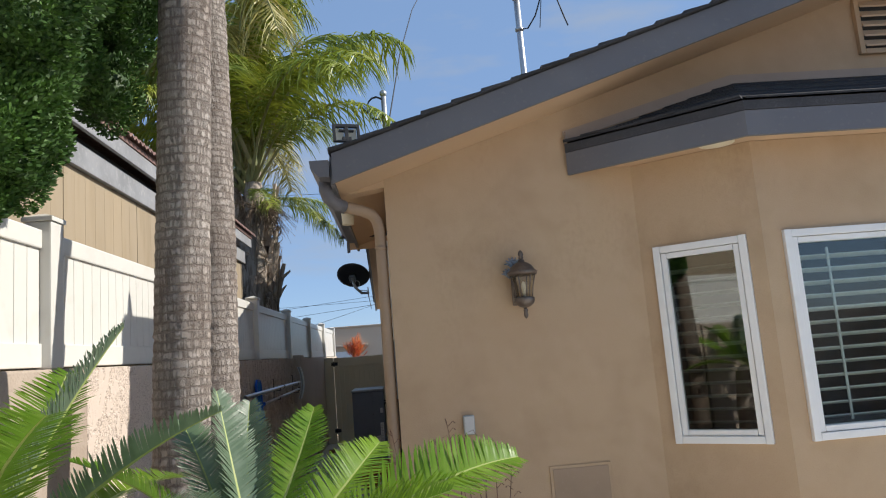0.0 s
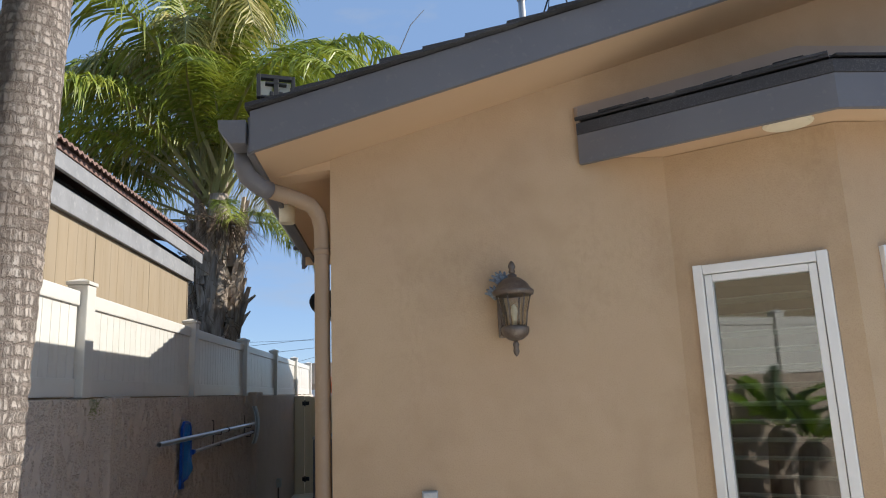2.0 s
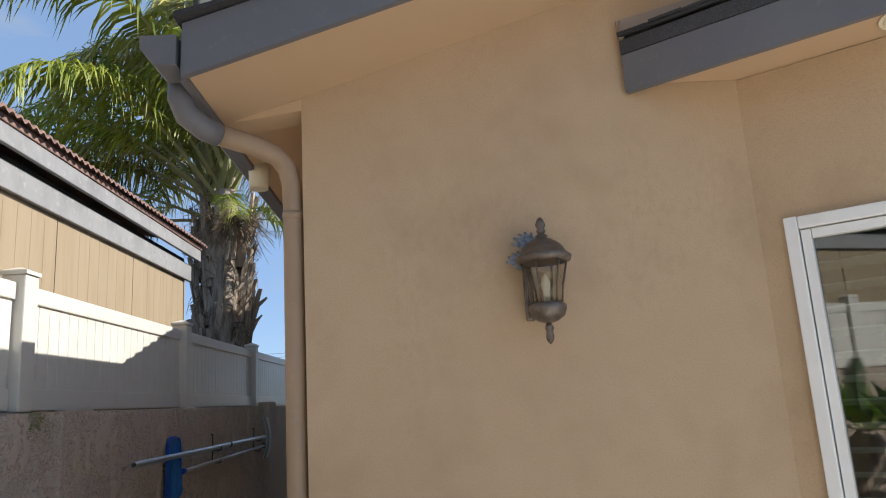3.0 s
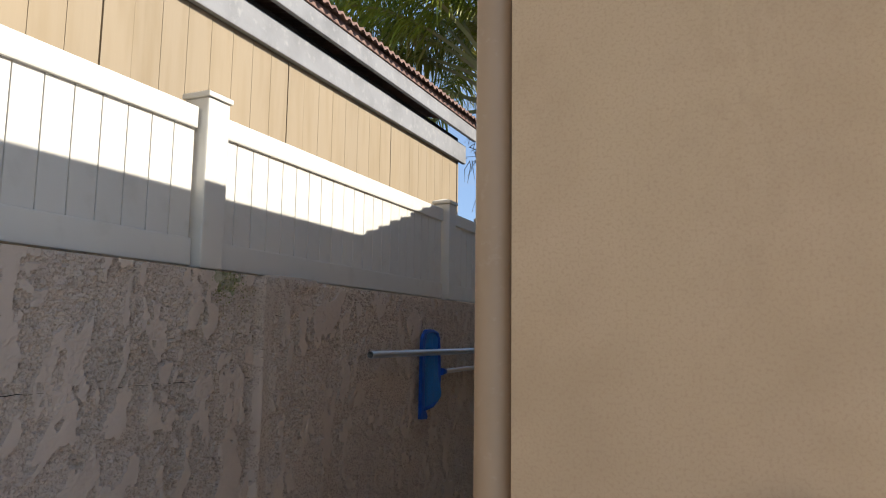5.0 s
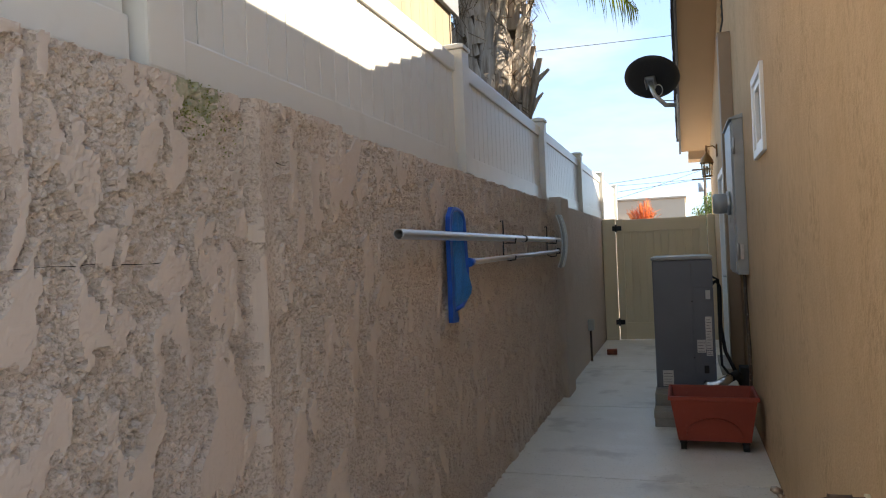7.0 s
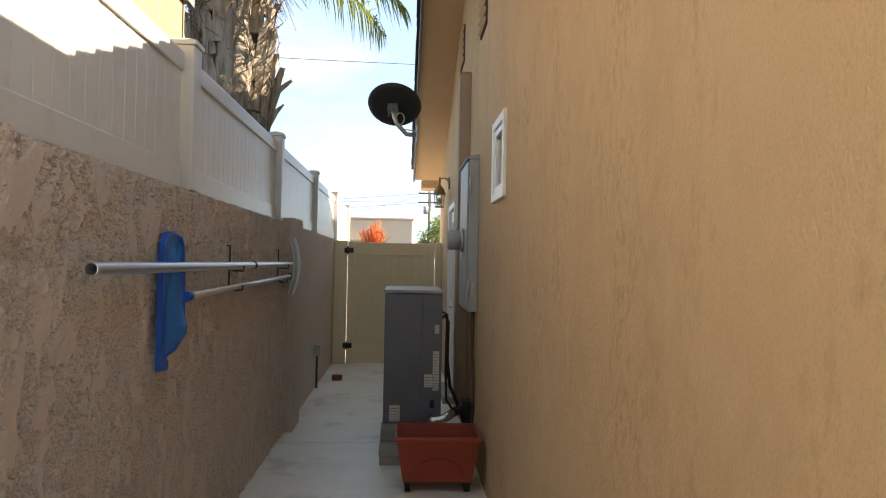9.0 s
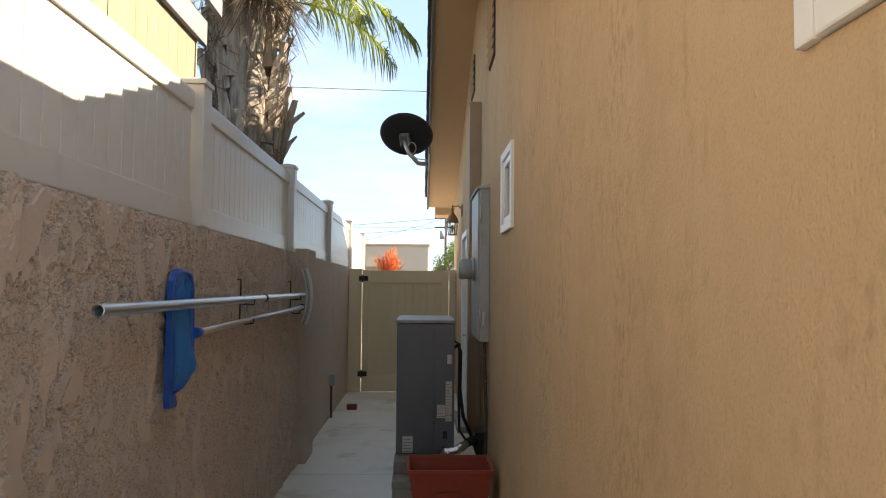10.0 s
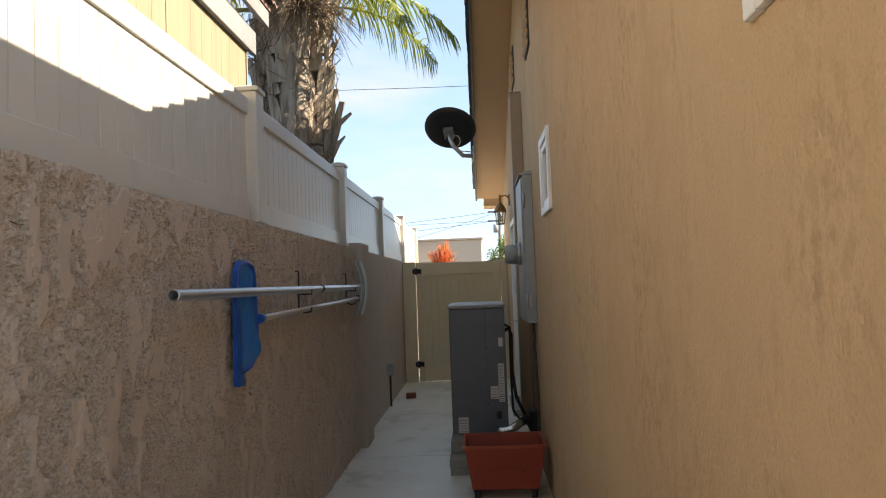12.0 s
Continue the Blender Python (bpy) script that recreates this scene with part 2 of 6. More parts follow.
M_RUBBER = material("black_rubber", (0.015, 0.015, 0.016), 0.7, vary=((20, 3, 0.5, 0.7, (0.03, 0.03, 0.03), 0.4),))
M_STEEL = material("galvanised_metal", (0.55, 0.56, 0.57), 0.42, metal=0.85, vary=((25, 4, 0.45, 0.7, (0.4, 0.41, 0.43), 0.6),), bump=((60, 3, 0.08, 0.002),))
M_ALU = material("brushed_aluminium", (0.68, 0.69, 0.71), 0.3, metal=0.9, stretch=(6, 0.3, 6), vary=((12, 4, 0.4, 0.7, (0.5, 0.51, 0.53), 0.6),))
M_PANEL = material("grey_panel_paint", (0.37, 0.4, 0.41), 0.45, vary=((8, 4, 0.45, 0.75, (0.3, 0.325, 0.335), 0.5), (50, 3, 0.62, 0.7, (0.5, 0.5, 0.5), 0.3)))
M_AC = material("grey_unit_steel", (0.125, 0.14, 0.17), 0.42, vary=((5, 4, 0.4, 0.75, (0.1, 0.113, 0.138), 0.6), (90, 2, 0.6, 0.75, (0.18, 0.19, 0.2), 0.3)))
M_ACTOP = material("light_grey_unit_top", (0.34, 0.35, 0.355), 0.5, vary=((9, 5, 0.45, 0.7, (0.26, 0.265, 0.27), 0.6),))
M_STICKER = material("white_sticker", (0.6, 0.6, 0.58), 0.5, vary=((40, 2, 0.5, 0.7, (0.5, 0.5, 0.49), 0.5),))
M_PRINT = material("printed_bars", (0.06, 0.06, 0.065), 0.6)
M_FOIL = material("foil_tape", (0.75, 0.75, 0.75), 0.25, metal=1.0, bump=((45, 3, 0.9, 0.01),))
M_POT = material("terracotta_plastic", (0.34, 0.052, 0.028), 0.5, vary=((6, 5, 0.45, 0.75, (0.25, 0.04, 0.025), 0.6), (40, 3, 0.6, 0.75, (0.42, 0.12, 0.08), 0.3)), bump=((50, 3, 0.08, 0.002),))
M_SOIL = material("dark_soil", (0.02, 0.016, 0.013), 1.0, bump=((60, 4, 1.0, 0.02),))
M_BLUE = material("blue_net_plastic", (0.008, 0.1, 0.52), 0.35, vary=((15, 3, 0.45, 0.75, (0.004, 0.05, 0.3), 0.6),))
M_MESH = material("blue_net_mesh", (0.02, 0.2, 0.6), 0.7, vary=((200, 2, 0.45, 0.65, (0.008, 0.1, 0.33), 0.7),), bump=((240, 1, 0.5, 0.003),))
M_BRUSH = material("brush_bristle", (0.72, 0.75, 0.76), 0.7, vary=((80, 2, 0.45, 0.7, (0.55, 0.58, 0.6), 0.7),), bump=((150, 2, 0.6, 0.005),))
M_BRICK = material("red_brick", (0.25, 0.075, 0.055), 0.92, vary=((25, 4, 0.5, 0.75, (0.16, 0.05, 0.04), 0.7),), bump=((80, 4, 0.5, 0.004),))
M_BRONZE = material("weathered_bronze", (0.15, 0.12, 0.1), 0.42, metal=0.5, vary=((25, 4, 0.45, 0.7, (0.26, 0.22, 0.185), 0.6), (70, 3, 0.55, 0.7, (0.09, 0.075, 0.065), 0.5)), bump=((60, 3, 0.3, 0.003),))
M_OXID = material("oxidised_scroll", (0.27, 0.32, 0.38), 0.6, metal=0.2, vary=((60, 3, 0.45, 0.65, (0.13, 0.13, 0.14), 0.8),))
M_BRASS = material("aged_brass", (0.36, 0.2, 0.085), 0.45, metal=0.6, vary=((25, 4, 0.45, 0.7, (0.25, 0.13, 0.055), 0.6),))
M_PIPE = material("corroded_pipe", (0.1, 0.07, 0.055), 0.7, metal=0.4, vary=((30, 4, 0.5, 0.7, (0.2, 0.14, 0.1), 0.7), (60, 3, 0.6, 0.7, (0.45, 0.42, 0.38), 0.6)), bump=((60, 3, 0.4, 0.003),))
M_TAP = material("aged_tap_metal", (0.36, 0.32, 0.27), 0.5, metal=0.6, vary=((40, 4, 0.45, 0.65, (0.14, 0.1, 0.075), 0.8), (90, 3, 0.55, 0.7, (0.55, 0.52, 0.47), 0.5)), bump=((90, 3, 0.5, 0.003),))
M_MOSS = material("moss", (0.2, 0.22, 0.04), 1.0, vary=((60, 3, 0.45, 0.7, (0.1, 0.13, 0.025), 0.8),), bump=((80, 4, 1.0, 0.015),))
M_DOWN = material("tan_downspout_paint", (0.37, 0.265, 0.175), 0.55, vary=((5, 4, 0.45, 0.75, (0.31, 0.22, 0.14), 0.5), (50, 3, 0.62, 0.72, (0.45, 0.36, 0.27), 0.3)))
M_FLASH = material("flashing_paint", (0.39, 0.31, 0.245), 0.6, vary=((4, 4, 0.45, 0.75, (0.33, 0.26, 0.2), 0.6),), bump=((12, 3, 0.2, 0.01),))
M_CREAM = material("cream_lamp_lens", (0.78, 0.72, 0.56), 0.5, vary=((20, 3, 0.5, 0.7, (0.7, 0.64, 0.48), 0.4),))
M_SOILBED = material("garden_soil", (0.12, 0.085, 0.06), 1.0, vary=((9, 5, 0.45, 0.7, (0.07, 0.05, 0.037), 0.8), (60, 3, 0.55, 0.7, (0.22, 0.17, 0.13), 0.5)), bump=((30, 5, 0.8, 0.03),))
M_FARWALL = material("far_building_paint", (0.74, 0.58, 0.42), 0.9, vary=((0.6, 4, 0.45, 0.7, (0.68, 0.52, 0.37), 0.6),))
M_ASPHALT = material("asphalt", (0.06, 0.06, 0.06), 0.95, vary=((0.6, 5, 0.4, 0.7, (0.05, 0.05, 0.05), 0.6),), bump=((60, 3, 0.4, 0.004),))


def bark_material():
    """Grey-brown palm bark: uneven rings and upright fissures."""
    m = material("palm_trunk_bark", (0.38, 0.335, 0.3), 0.95, spec=0.15, vary=((1.6, 4, 0.42, 0.66, (0.27, 0.225, 0.195), 0.7), (28, 4, 0.5, 0.75, (0.5, 0.465, 0.43), 0.55)))
    nt = m.node_tree
    bsdf = nt.nodes["Principled BSDF"]
    geo = nt.nodes.new("ShaderNodeNewGeometry")
    wave = nt.nodes.new("ShaderNodeTexWave")
    wave.bands_direction = "Z"
    for key, v in (("Scale", 8.5), ("Distortion", 4.0), ("Detail", 6.0), ("Detail Scale", 5.0), ("Detail Roughness", 0.75)):
        wave.inputs[key].default_value = v
    nt.links.new(geo.outputs["Position"], wave.inputs["Vector"])
    mp = nt.nodes.new("ShaderNodeMapping")
    mp.inputs["Scale"].default_value = (1, 1, 0.09)
    nt.links.new(geo.outputs["Position"], mp.inputs["Vector"])
    nz = nt.nodes.new("ShaderNodeTexNoise")
    for key, v in (("Scale", 85.0), ("Detail", 7.0), ("Roughness", 0.78)):
        nz.inputs[key].default_value = v
    nt.links.new(mp.outputs[0], nz.inputs["Vector"])
    groove = nt.nodes.new("ShaderNodeMapRange")
    for key, v in (("From Min", 0.0), ("From Max", 0.32), ("To Min", 0.2)):
        groove.inputs[key].default_value = v
    nt.links.new(wave.outputs["Fac"], groove.inputs["Value"])
    fiss = nt.nodes.new("ShaderNodeMapRange")
    for key, v in (("From Min", 0.36), ("From Max", 0.52)):
        fiss.inputs[key].default_value = v
    nt.links.new(nz.outputs["Fac"], fiss.inputs["Value"])
    mul = nt.nodes.new("ShaderNodeMath")
    mul.operation = "MULTIPLY"
    nt.links.new(groove.outputs[0], mul.inputs[0])
    nt.links.new(fiss.outputs[0], mul.inputs[1])
    old = bsdf.inputs["Base Color"].links[0].from_socket
    mx = nt.nodes.new("ShaderNodeMix")
    mx.data_type = "RGBA"
    mx.inputs[6].default_value = (0.12, 0.085, 0.07, 1)
    lift = nt.nodes.new("ShaderNodeMapRange")
    lift.inputs["To Min"].default_value = 0.36
    nt.links.new(mul.outputs[0], lift.inputs["Value"])
    nt.links.new(lift.outputs[0], mx.inputs[0])
    nt.links.new(old, mx.inputs[7])
    nt.links.new(mx.outputs[2], bsdf.inputs["Base Color"])
    bp = nt.nodes.new("ShaderNodeBump")
    bp.inputs["Strength"].default_value, bp.inputs["Distance"].default_value = 0.9, 0.008
    nt.links.new(mul.outputs[0], bp.inputs["Height"])
    nt.links.new(bp.outputs["Normal"], bsdf.inputs["Normal"])
    return m


M_PALETRUNK = bark_material()
M_BOOT = material("dry_palm_boot", (0.43, 0.36, 0.3), 0.95, stretch=(1, 1, 0.15), vary=((16, 5, 0.45, 0.62, (0.19, 0.14, 0.105), 0.85), (40, 4, 0.5, 0.75, (0.62, 0.55, 0.48), 0.5)), bump=((50, 4, 0.6, 0.01),), per_object=0.25)
M_FIBRE = material("dry_palm_fibre", (0.2, 0.145, 0.1), 1.0, per_island=0.4, vary=((10, 3, 0.4, 0.7, (0.12, 0.085, 0.06), 0.6),))


def leaf_material(name, colour, other, tip, rough=0.45, glow=0.3, joined=False):
    m = material(name, colour, rough, spec=0.4, vary=((2.5, 3, 0.42, 0.68, other, 0.8), (18, 2, 0.5, 0.75, tip, 0.4)), per_island=0.0 if joined else 0.35, per_object=0.2 if joined else 0.0)
    nt = m.node_tree
    bsdf = nt.nodes["Principled BSDF"]
    tr = nt.nodes.new("ShaderNodeBsdfTranslucent")
    nt.links.new(bsdf.inputs["Base Color"].links[0].from_socket, tr.inputs["Color"])
    mx = nt.nodes.new("ShaderNodeMixShader")
    mx.inputs[0].default_value = glow
    nt.links.new(bsdf.outputs[0], mx.inputs[1])
    nt.links.new(tr.outputs[0], mx.inputs[2])
    nt.links.new(mx.outputs[0], nt.nodes["Material Output"].inputs["Surface"])
    return m


M_FROND = leaf_material("queen_palm_leaf", (0.18, 0.24, 0.028), (0.36, 0.38, 0.045), (0.42, 0.43, 0.1), joined=True)
M_FROND_DRY = leaf_material("yellowing_palm_leaf", (0.42, 0.39, 0.1), (0.46, 0.38, 0.17), (0.24, 0.28, 0.05), joined=True)
M_RACHIS = material("palm_leafstalk", (0.28, 0.3, 0.12), 0.6, vary=((5, 4, 0.45, 0.7, (0.35, 0.28, 0.17), 0.7),))
M_CYCAD = leaf_material("cycad_leaf", (0.11, 0.22, 0.02), (0.22, 0.34, 0.025), (0.28, 0.38, 0.08), 0.3, 0.4, joined=True)
M_CYCAD_DULL = leaf_material("cycad_leaf_bluish", (0.14, 0.2, 0.13), (0.1, 0.16, 0.08), (0.24, 0.3, 0.22), 0.35, 0.2, joined=True)
M_CYSTALK = material("cycad_stalk", (0.3, 0.36, 0.1), 0.5, vary=((8, 3, 0.45, 0.7, (0.36, 0.36, 0.16), 0.6),))
M_CONIFER = leaf_material("juniper_leaf", (0.03, 0.075, 0.014), (0.065, 0.14, 0.022), (0.15, 0.28, 0.045), 0.6, 0.12)
M_TREELEAF = leaf_material("far_tree_leaf", (0.1, 0.16, 0.035), (0.16, 0.22, 0.05), (0.06, 0.1, 0.025))
M_FIRE = leaf_material("orange_stick", (0.8, 0.17, 0.06), (0.85, 0.38, 0.1), (0.75, 0.1, 0.07), 0.5, 0.3)
M_TWIG = material("dry_reddish_twig", (0.2, 0.12, 0.085), 0.9, vary=((20, 3, 0.45, 0.7, (0.3, 0.2, 0.14), 0.6),))
M_WOODPOLE = material("weathered_pole_wood", (0.16, 0.12, 0.09), 0.95, vary=((8, 4, 0.45, 0.7, (0.1, 0.08, 0.065), 0.7),))


def glass_material(name, tint=(0.72, 0.78, 0.76), rough=0.02, base=0.12):
    m = bpy.data.materials.new(name)
    m.use_nodes = True
    nt = m.node_tree
    nt.nodes.remove(nt.nodes["Principled BSDF"])
    glossy = nt.nodes.new("ShaderNodeBsdfGlossy")
    glossy.inputs["Roughness"].default_value = rough
    clear = nt.nodes.new("ShaderNodeBsdfTransparent")
    clear.inputs["Color"].default_value = (*tint, 1)
    lw = nt.nodes.new("ShaderNodeLayerWeight")
    lw.inputs["Blend"].default_value = 0.5
    power = nt.nodes.new("ShaderNodeMath")
    power.operation = "POWER"
    power.inputs[1].default_value = 4.0
    nt.links.new(lw.outputs["Facing"], power.inputs[0])
    fres = nt.nodes.new("ShaderNodeMapRange")
    fres.inputs["To Min"].default_value, fres.inputs["To Max"].default_value = base, 0.9
    nt.links.new(power.outputs[0], fres.inputs["Value"])
    mx = nt.nodes.new("ShaderNodeMixShader")
    nt.links.new(fres.outputs[0], mx.inputs[0])
    nt.links.new(clear.outputs[0], mx.inputs[1])
    nt.links.new(glossy.outputs[0], mx.inputs[2])
    nt.links.new(mx.outputs[0], nt.nodes["Material Output"].inputs["Surface"])
    return m


M_GLASS = glass_material("window_glass", (0.85, 0.89, 0.87), 0.02, 0.1)
# Window 1's glass, tinted and made glossier so its reflections hide the louvres.
M_GLASS_DIMMED = glass_material("dimmed_window_glass", (0.55, 0.59, 0.56), 0.02, 0.17)
M_LAMPGLASS = glass_material("lantern_glass", (0.86, 0.84, 0.78), 0.05, 0.06)


# ---- mesh helpers ----
def add_box(bm, x0, x1, y0, y1, z0, z1, bevel=0.0, m=None):
    made = bmesh.ops.create_cube(bm, size=1.0)["verts"]
    for v in made:
        v.co = Vector(((x0 + x1) / 2 + v.co.x * (x1 - x0), (y0 + y1) / 2 + v.co.y * (y1 - y0), (z0 + z1) / 2 + v.co.z * (z1 - z0)))
    if bevel > 0:
        edges = list({e for v in made for e in v.link_edges})
        made = bmesh.ops.bevel(bm, geom=edges, offset=bevel, segments=2, affect="EDGES", profile=0.6)["verts"]
    if m is not None:
        bmesh.ops.transform(bm, matrix=m, verts=list({v for v in made if v.is_valid}))
    return bm


def box(x0, x1, y0, y1, z0, z1, bevel=0.0, m=None):
    return add_box(bmesh.new(), x0, x1, y0, y1, z0, z1, bevel, m)


def add_prism(bm, outline, axis, a, b):
    """A closed outline of 2D points, drawn out along axis from a to b. axis y: points are (x, z); x: (y, z); z: (x, y)."""
    def place(p, s):
        return {"y": (p[0], s, p[1]), "x": (s, p[0], p[1]), "z": (p[0], p[1], s)}[axis]
    lo = [bm.verts.new(place(p, a)) for p in outline]
    hi = [bm.verts.new(place(p, b)) for p in outline]
    bm.faces.new(lo)
    bm.faces.new(hi[::-1])
    for i in range(len(outline)):
        j = (i + 1) % len(outline)
        bm.faces.new((lo[j], lo[i], hi[i], hi[j]))
    bmesh.ops.recalc_face_normals(bm, faces=bm.faces)
    return bm


def prism(outline, axis, a, b):
    return add_prism(bmesh.new(), outline, axis, a, b)


def add_tube(bm, points, radii, sides=8, caps=True):
    pts = [Vector(p) for p in points]
    if isinstance(radii, (int, float)):
        radii = [radii] * len(pts)
    rings, ref = [], None
    for i, p in enumerate(pts):
        d = (pts[min(i + 1, len(pts) - 1)] - pts[max(i - 1, 0)]).normalized()
        if ref is None or abs(ref.dot(d)) > 0.95:
            ref = Vector((0, 0, 1)) if abs(d.z) < 0.9 else Vector((1, 0, 0))
        u = (ref - d * ref.dot(d)).normalized()
        ref = u
        w = d.cross(u)
        rings.append([bm.verts.new(p + (u * math.cos(k * 2 * math.pi / sides) + w * math.sin(k * 2 * math.pi / sides)) * radii[i]) for k in range(sides)])
    for a, b in zip(rings, rings[1:]):
        for k in range(sides):
            f = bm.faces.new((a[k], a[(k + 1) % sides], b[(k + 1) % sides], b[k]))
            f.smooth = True
    if caps:
        bm.faces.new(rings[0][::-1])
        bm.faces.new(rings[-1])
    return bm


def tube(points, radii, sides=8, caps=True):
    return add_tube(bmesh.new(), points, radii, sides, caps)


def lathe(profile, sides=16, centre=(0, 0, 0)):
    """A turned shape about the upright axis: profile of (radius, z)."""
    bm = bmesh.new()
    rings = [[bm.verts.new((centre[0] + r * math.cos(k * 2 * math.pi / sides), centre[1] + r * math.sin(k * 2 * math.pi / sides), centre[2] + z)) for k in range(sides)] for r, z in profile]
    for a, b in zip(rings, rings[1:]):
        for k in range(sides):
            f = bm.faces.new((a[k], a[(k + 1) % sides], b[(k + 1) % sides], b[k]))
            f.smooth = sides > 8
    bm.faces.new(rings[0][::-1])
    bm.faces.new(rings[-1])
    return bm


def mesh_of(name, bm, mat):
    me = bpy.data.meshes.new(name)
    bm.to_mesh(me)
    bm.free()
    me.materials.append(mat)
    return me


def part(name, bm, mat, parent, label=""):
    ob = new(name, mesh_of(name, bm, mat))
    ob.parent = parent
    ob.matrix_parent_inverse = Matrix.Identity(4)
    base = parent
    origin = Vector()
    while base is not None:
        origin += base.location
        base = base.parent
    if origin.length > 0:
        ob.data.transform(Matrix.Translation(-origin))
    return tagged(ob, label)


def piece(name, me, parent, m):
    """A part that shares its mesh with others; m is its pose in the world."""
    ob = new(name, me)
    ob.parent = parent
    base = parent
    origin = Vector()
    while base is not None:
        origin += base.location
        base = base.parent
    ob.matrix_basis = Matrix.Translation(-origin) @ m
    return ob


def thing(name, place, label, category, group="", kind=""):
    ob = new(name)
    ob.location = place
    ob.empty_display_size = 0.1
    return tagged(ob, label, category, group, kind)


def structure(name, bm, mat, label, category):
    ob = new(name, mesh_of(name, bm, mat))
    return tagged(ob, label, category, kind="structure")


def wall_cells(bm, u0, u1, z0, z1, openings, make):
    """Fill a wall's rectangle but for its openings (u0, u1, z0, z1) with boxes."""
    us = sorted({u0, u1, *[o[0] for o in openings], *[o[1] for o in openings]})
    for a, b in zip(us, us[1:]):
        cuts = sorted((o[2], o[3]) for o in openings if o[0] < b - 1e-6 and o[1] > a + 1e-6)
        z = z0
        for lo, hi in cuts:
            if lo > z:
                make(bm, a, b, z, lo)
            z = hi
        if z < z1:
            make(bm, a, b, z, z1)
    return bm

# ---- ground ----
GROUND = structure("ground", box(-400, 400, -400, 400, -0.6, -0.03), M_SOILBED, "bare brown garden soil and far ground", "ground")
PAVEMENT = thing("pavement", (0, 0, 0), "grey concrete path slabs with open joints beside the house, plus unseen yard slabs added", "pavement", kind="structure")
SLABS = [(-1.55, 0.0, a + 0.006, b - 0.006) for a, b in ((-0.4, 1.93), (1.93, 3.84), (3.84, 5.75), (5.75, 7.66), (7.66, 9.57), (9.57, 11.5), (11.5, 14.0))]
# Unseen yard slabs, widened to bounce more sunlight onto the bay.
SLABS += [(0.02, 1.9, -4.0, -0.02), (0.02, 1.9, -8.9, -4.012), (1.912, 5.4, -4.0, -0.515), (1.912, 5.4, -8.9, -4.012), (5.412, 8.9, -4.0, -0.02), (5.412, 8.9, -8.9, -4.012), (-1.55, 0.01, -8.9, -4.5)]
structure("road", box(-60, 60, 14.01, 23.0, -0.05, -0.012), M_ASPHALT, "worn grey asphalt road behind the gate", "road")

# ---- house ----
SLOPE = 0.33
RIDGE_X, RIDGE_Y = 4.2, 6.45


def soffit_a(x):
    return 2.96 + SLOPE * x


def soffit_b(y):
    return 4.25 - 0.345 * abs(y - RIDGE_Y)


HOUSE = thing("house", (0, 0, 0), "single-storey tan stucco house with dark grey fascia and shingle roof", "house", kind="structure")

part("wall_front", box(0.0, 1.80, 0.0, 0.15, 0.0, 2.90), M_STUCCO, HOUSE)
part("wall_gable", prism([(0.0, 2.90), (8.4, 2.90), (8.4, soffit_a(0.0)), (RIDGE_X, soffit_a(RIDGE_X)), (0.0, soffit_a(0.0))], "y", 0.0, 0.15), M_STUCCO, HOUSE)
part("wall_front", box(5.05, 8.4, 0.0, 0.15, 0.0, 2.90), M_STUCCO, HOUSE)

SIDE_OPENINGS = [(0.18, 0.86, 1.83, 2.55), (3.82, 4.33, 1.84, 2.33), (7.35, 8.30, 0.06, 2.12)]
bm = bmesh.new()
wall_cells(bm, 0.15, 10.9, 0.0, 2.70, SIDE_OPENINGS, lambda b, u0, u1, a, c: add_box(b, 0.0, 0.15, u0, u1, a, c))
add_prism(bm, [(0.15, 2.70), (10.9, 2.70), (10.9, soffit_b(10.9)), (RIDGE_Y, soffit_b(RIDGE_Y)), (2.45, 2.90), (0.15, 2.94)], "x", 0.0, 0.15)
part("wall_side", bm, M_STUCCO_SIDE, HOUSE)
part("wall_back", box(0.15, 8.4, 10.75, 10.9, 0.0, 2.69), M_STUCCO, HOUSE)
part("wall_far", box(8.25, 8.4, 0.16, 10.74, 0.0, 2.69), M_STUCCO, HOUSE)
# Unseen room shell, coloured near black to put indoor dimness into its surfaces.
part("room_partition", box(0.16, 8.24, 3.0, 3.1, 0.0, 2.68), M_SHADE, HOUSE)
part("room_floor", box(0.16, 8.24, 0.16, 10.74, 0.0, 0.02), M_SHADE, HOUSE)
part("room_ceiling", box(0.16, 8.24, 0.16, 10.74, 2.62, 2.68), M_SHADE, HOUSE)

# bay: an angled cheek, a front and the far cheek
BAY_A, BAY_B, BAY_C, BAY_D = Vector((1.80, 0.0, 0)), Vector((2.45, -0.50, 0)), Vector((4.40, -0.50, 0)), Vector((5.05, 0.0, 0))


def wall_frame(a, b):
    u = (b - a).normalized()
    v = Vector((-u.y, u.x, 0))
    return Matrix(((u.x, v.x, 0, a.x), (u.y, v.y, 0, a.y), (0, 0, 1, 0), (0, 0, 0, 1)))


CHEEK = wall_frame(BAY_A, BAY_B)
FRONT = wall_frame(BAY_B, BAY_C)
WIN1 = (0.094, 0.72, 0.972, 2.328)
WIN2 = (0.13, 1.55, 0.977, 2.33)
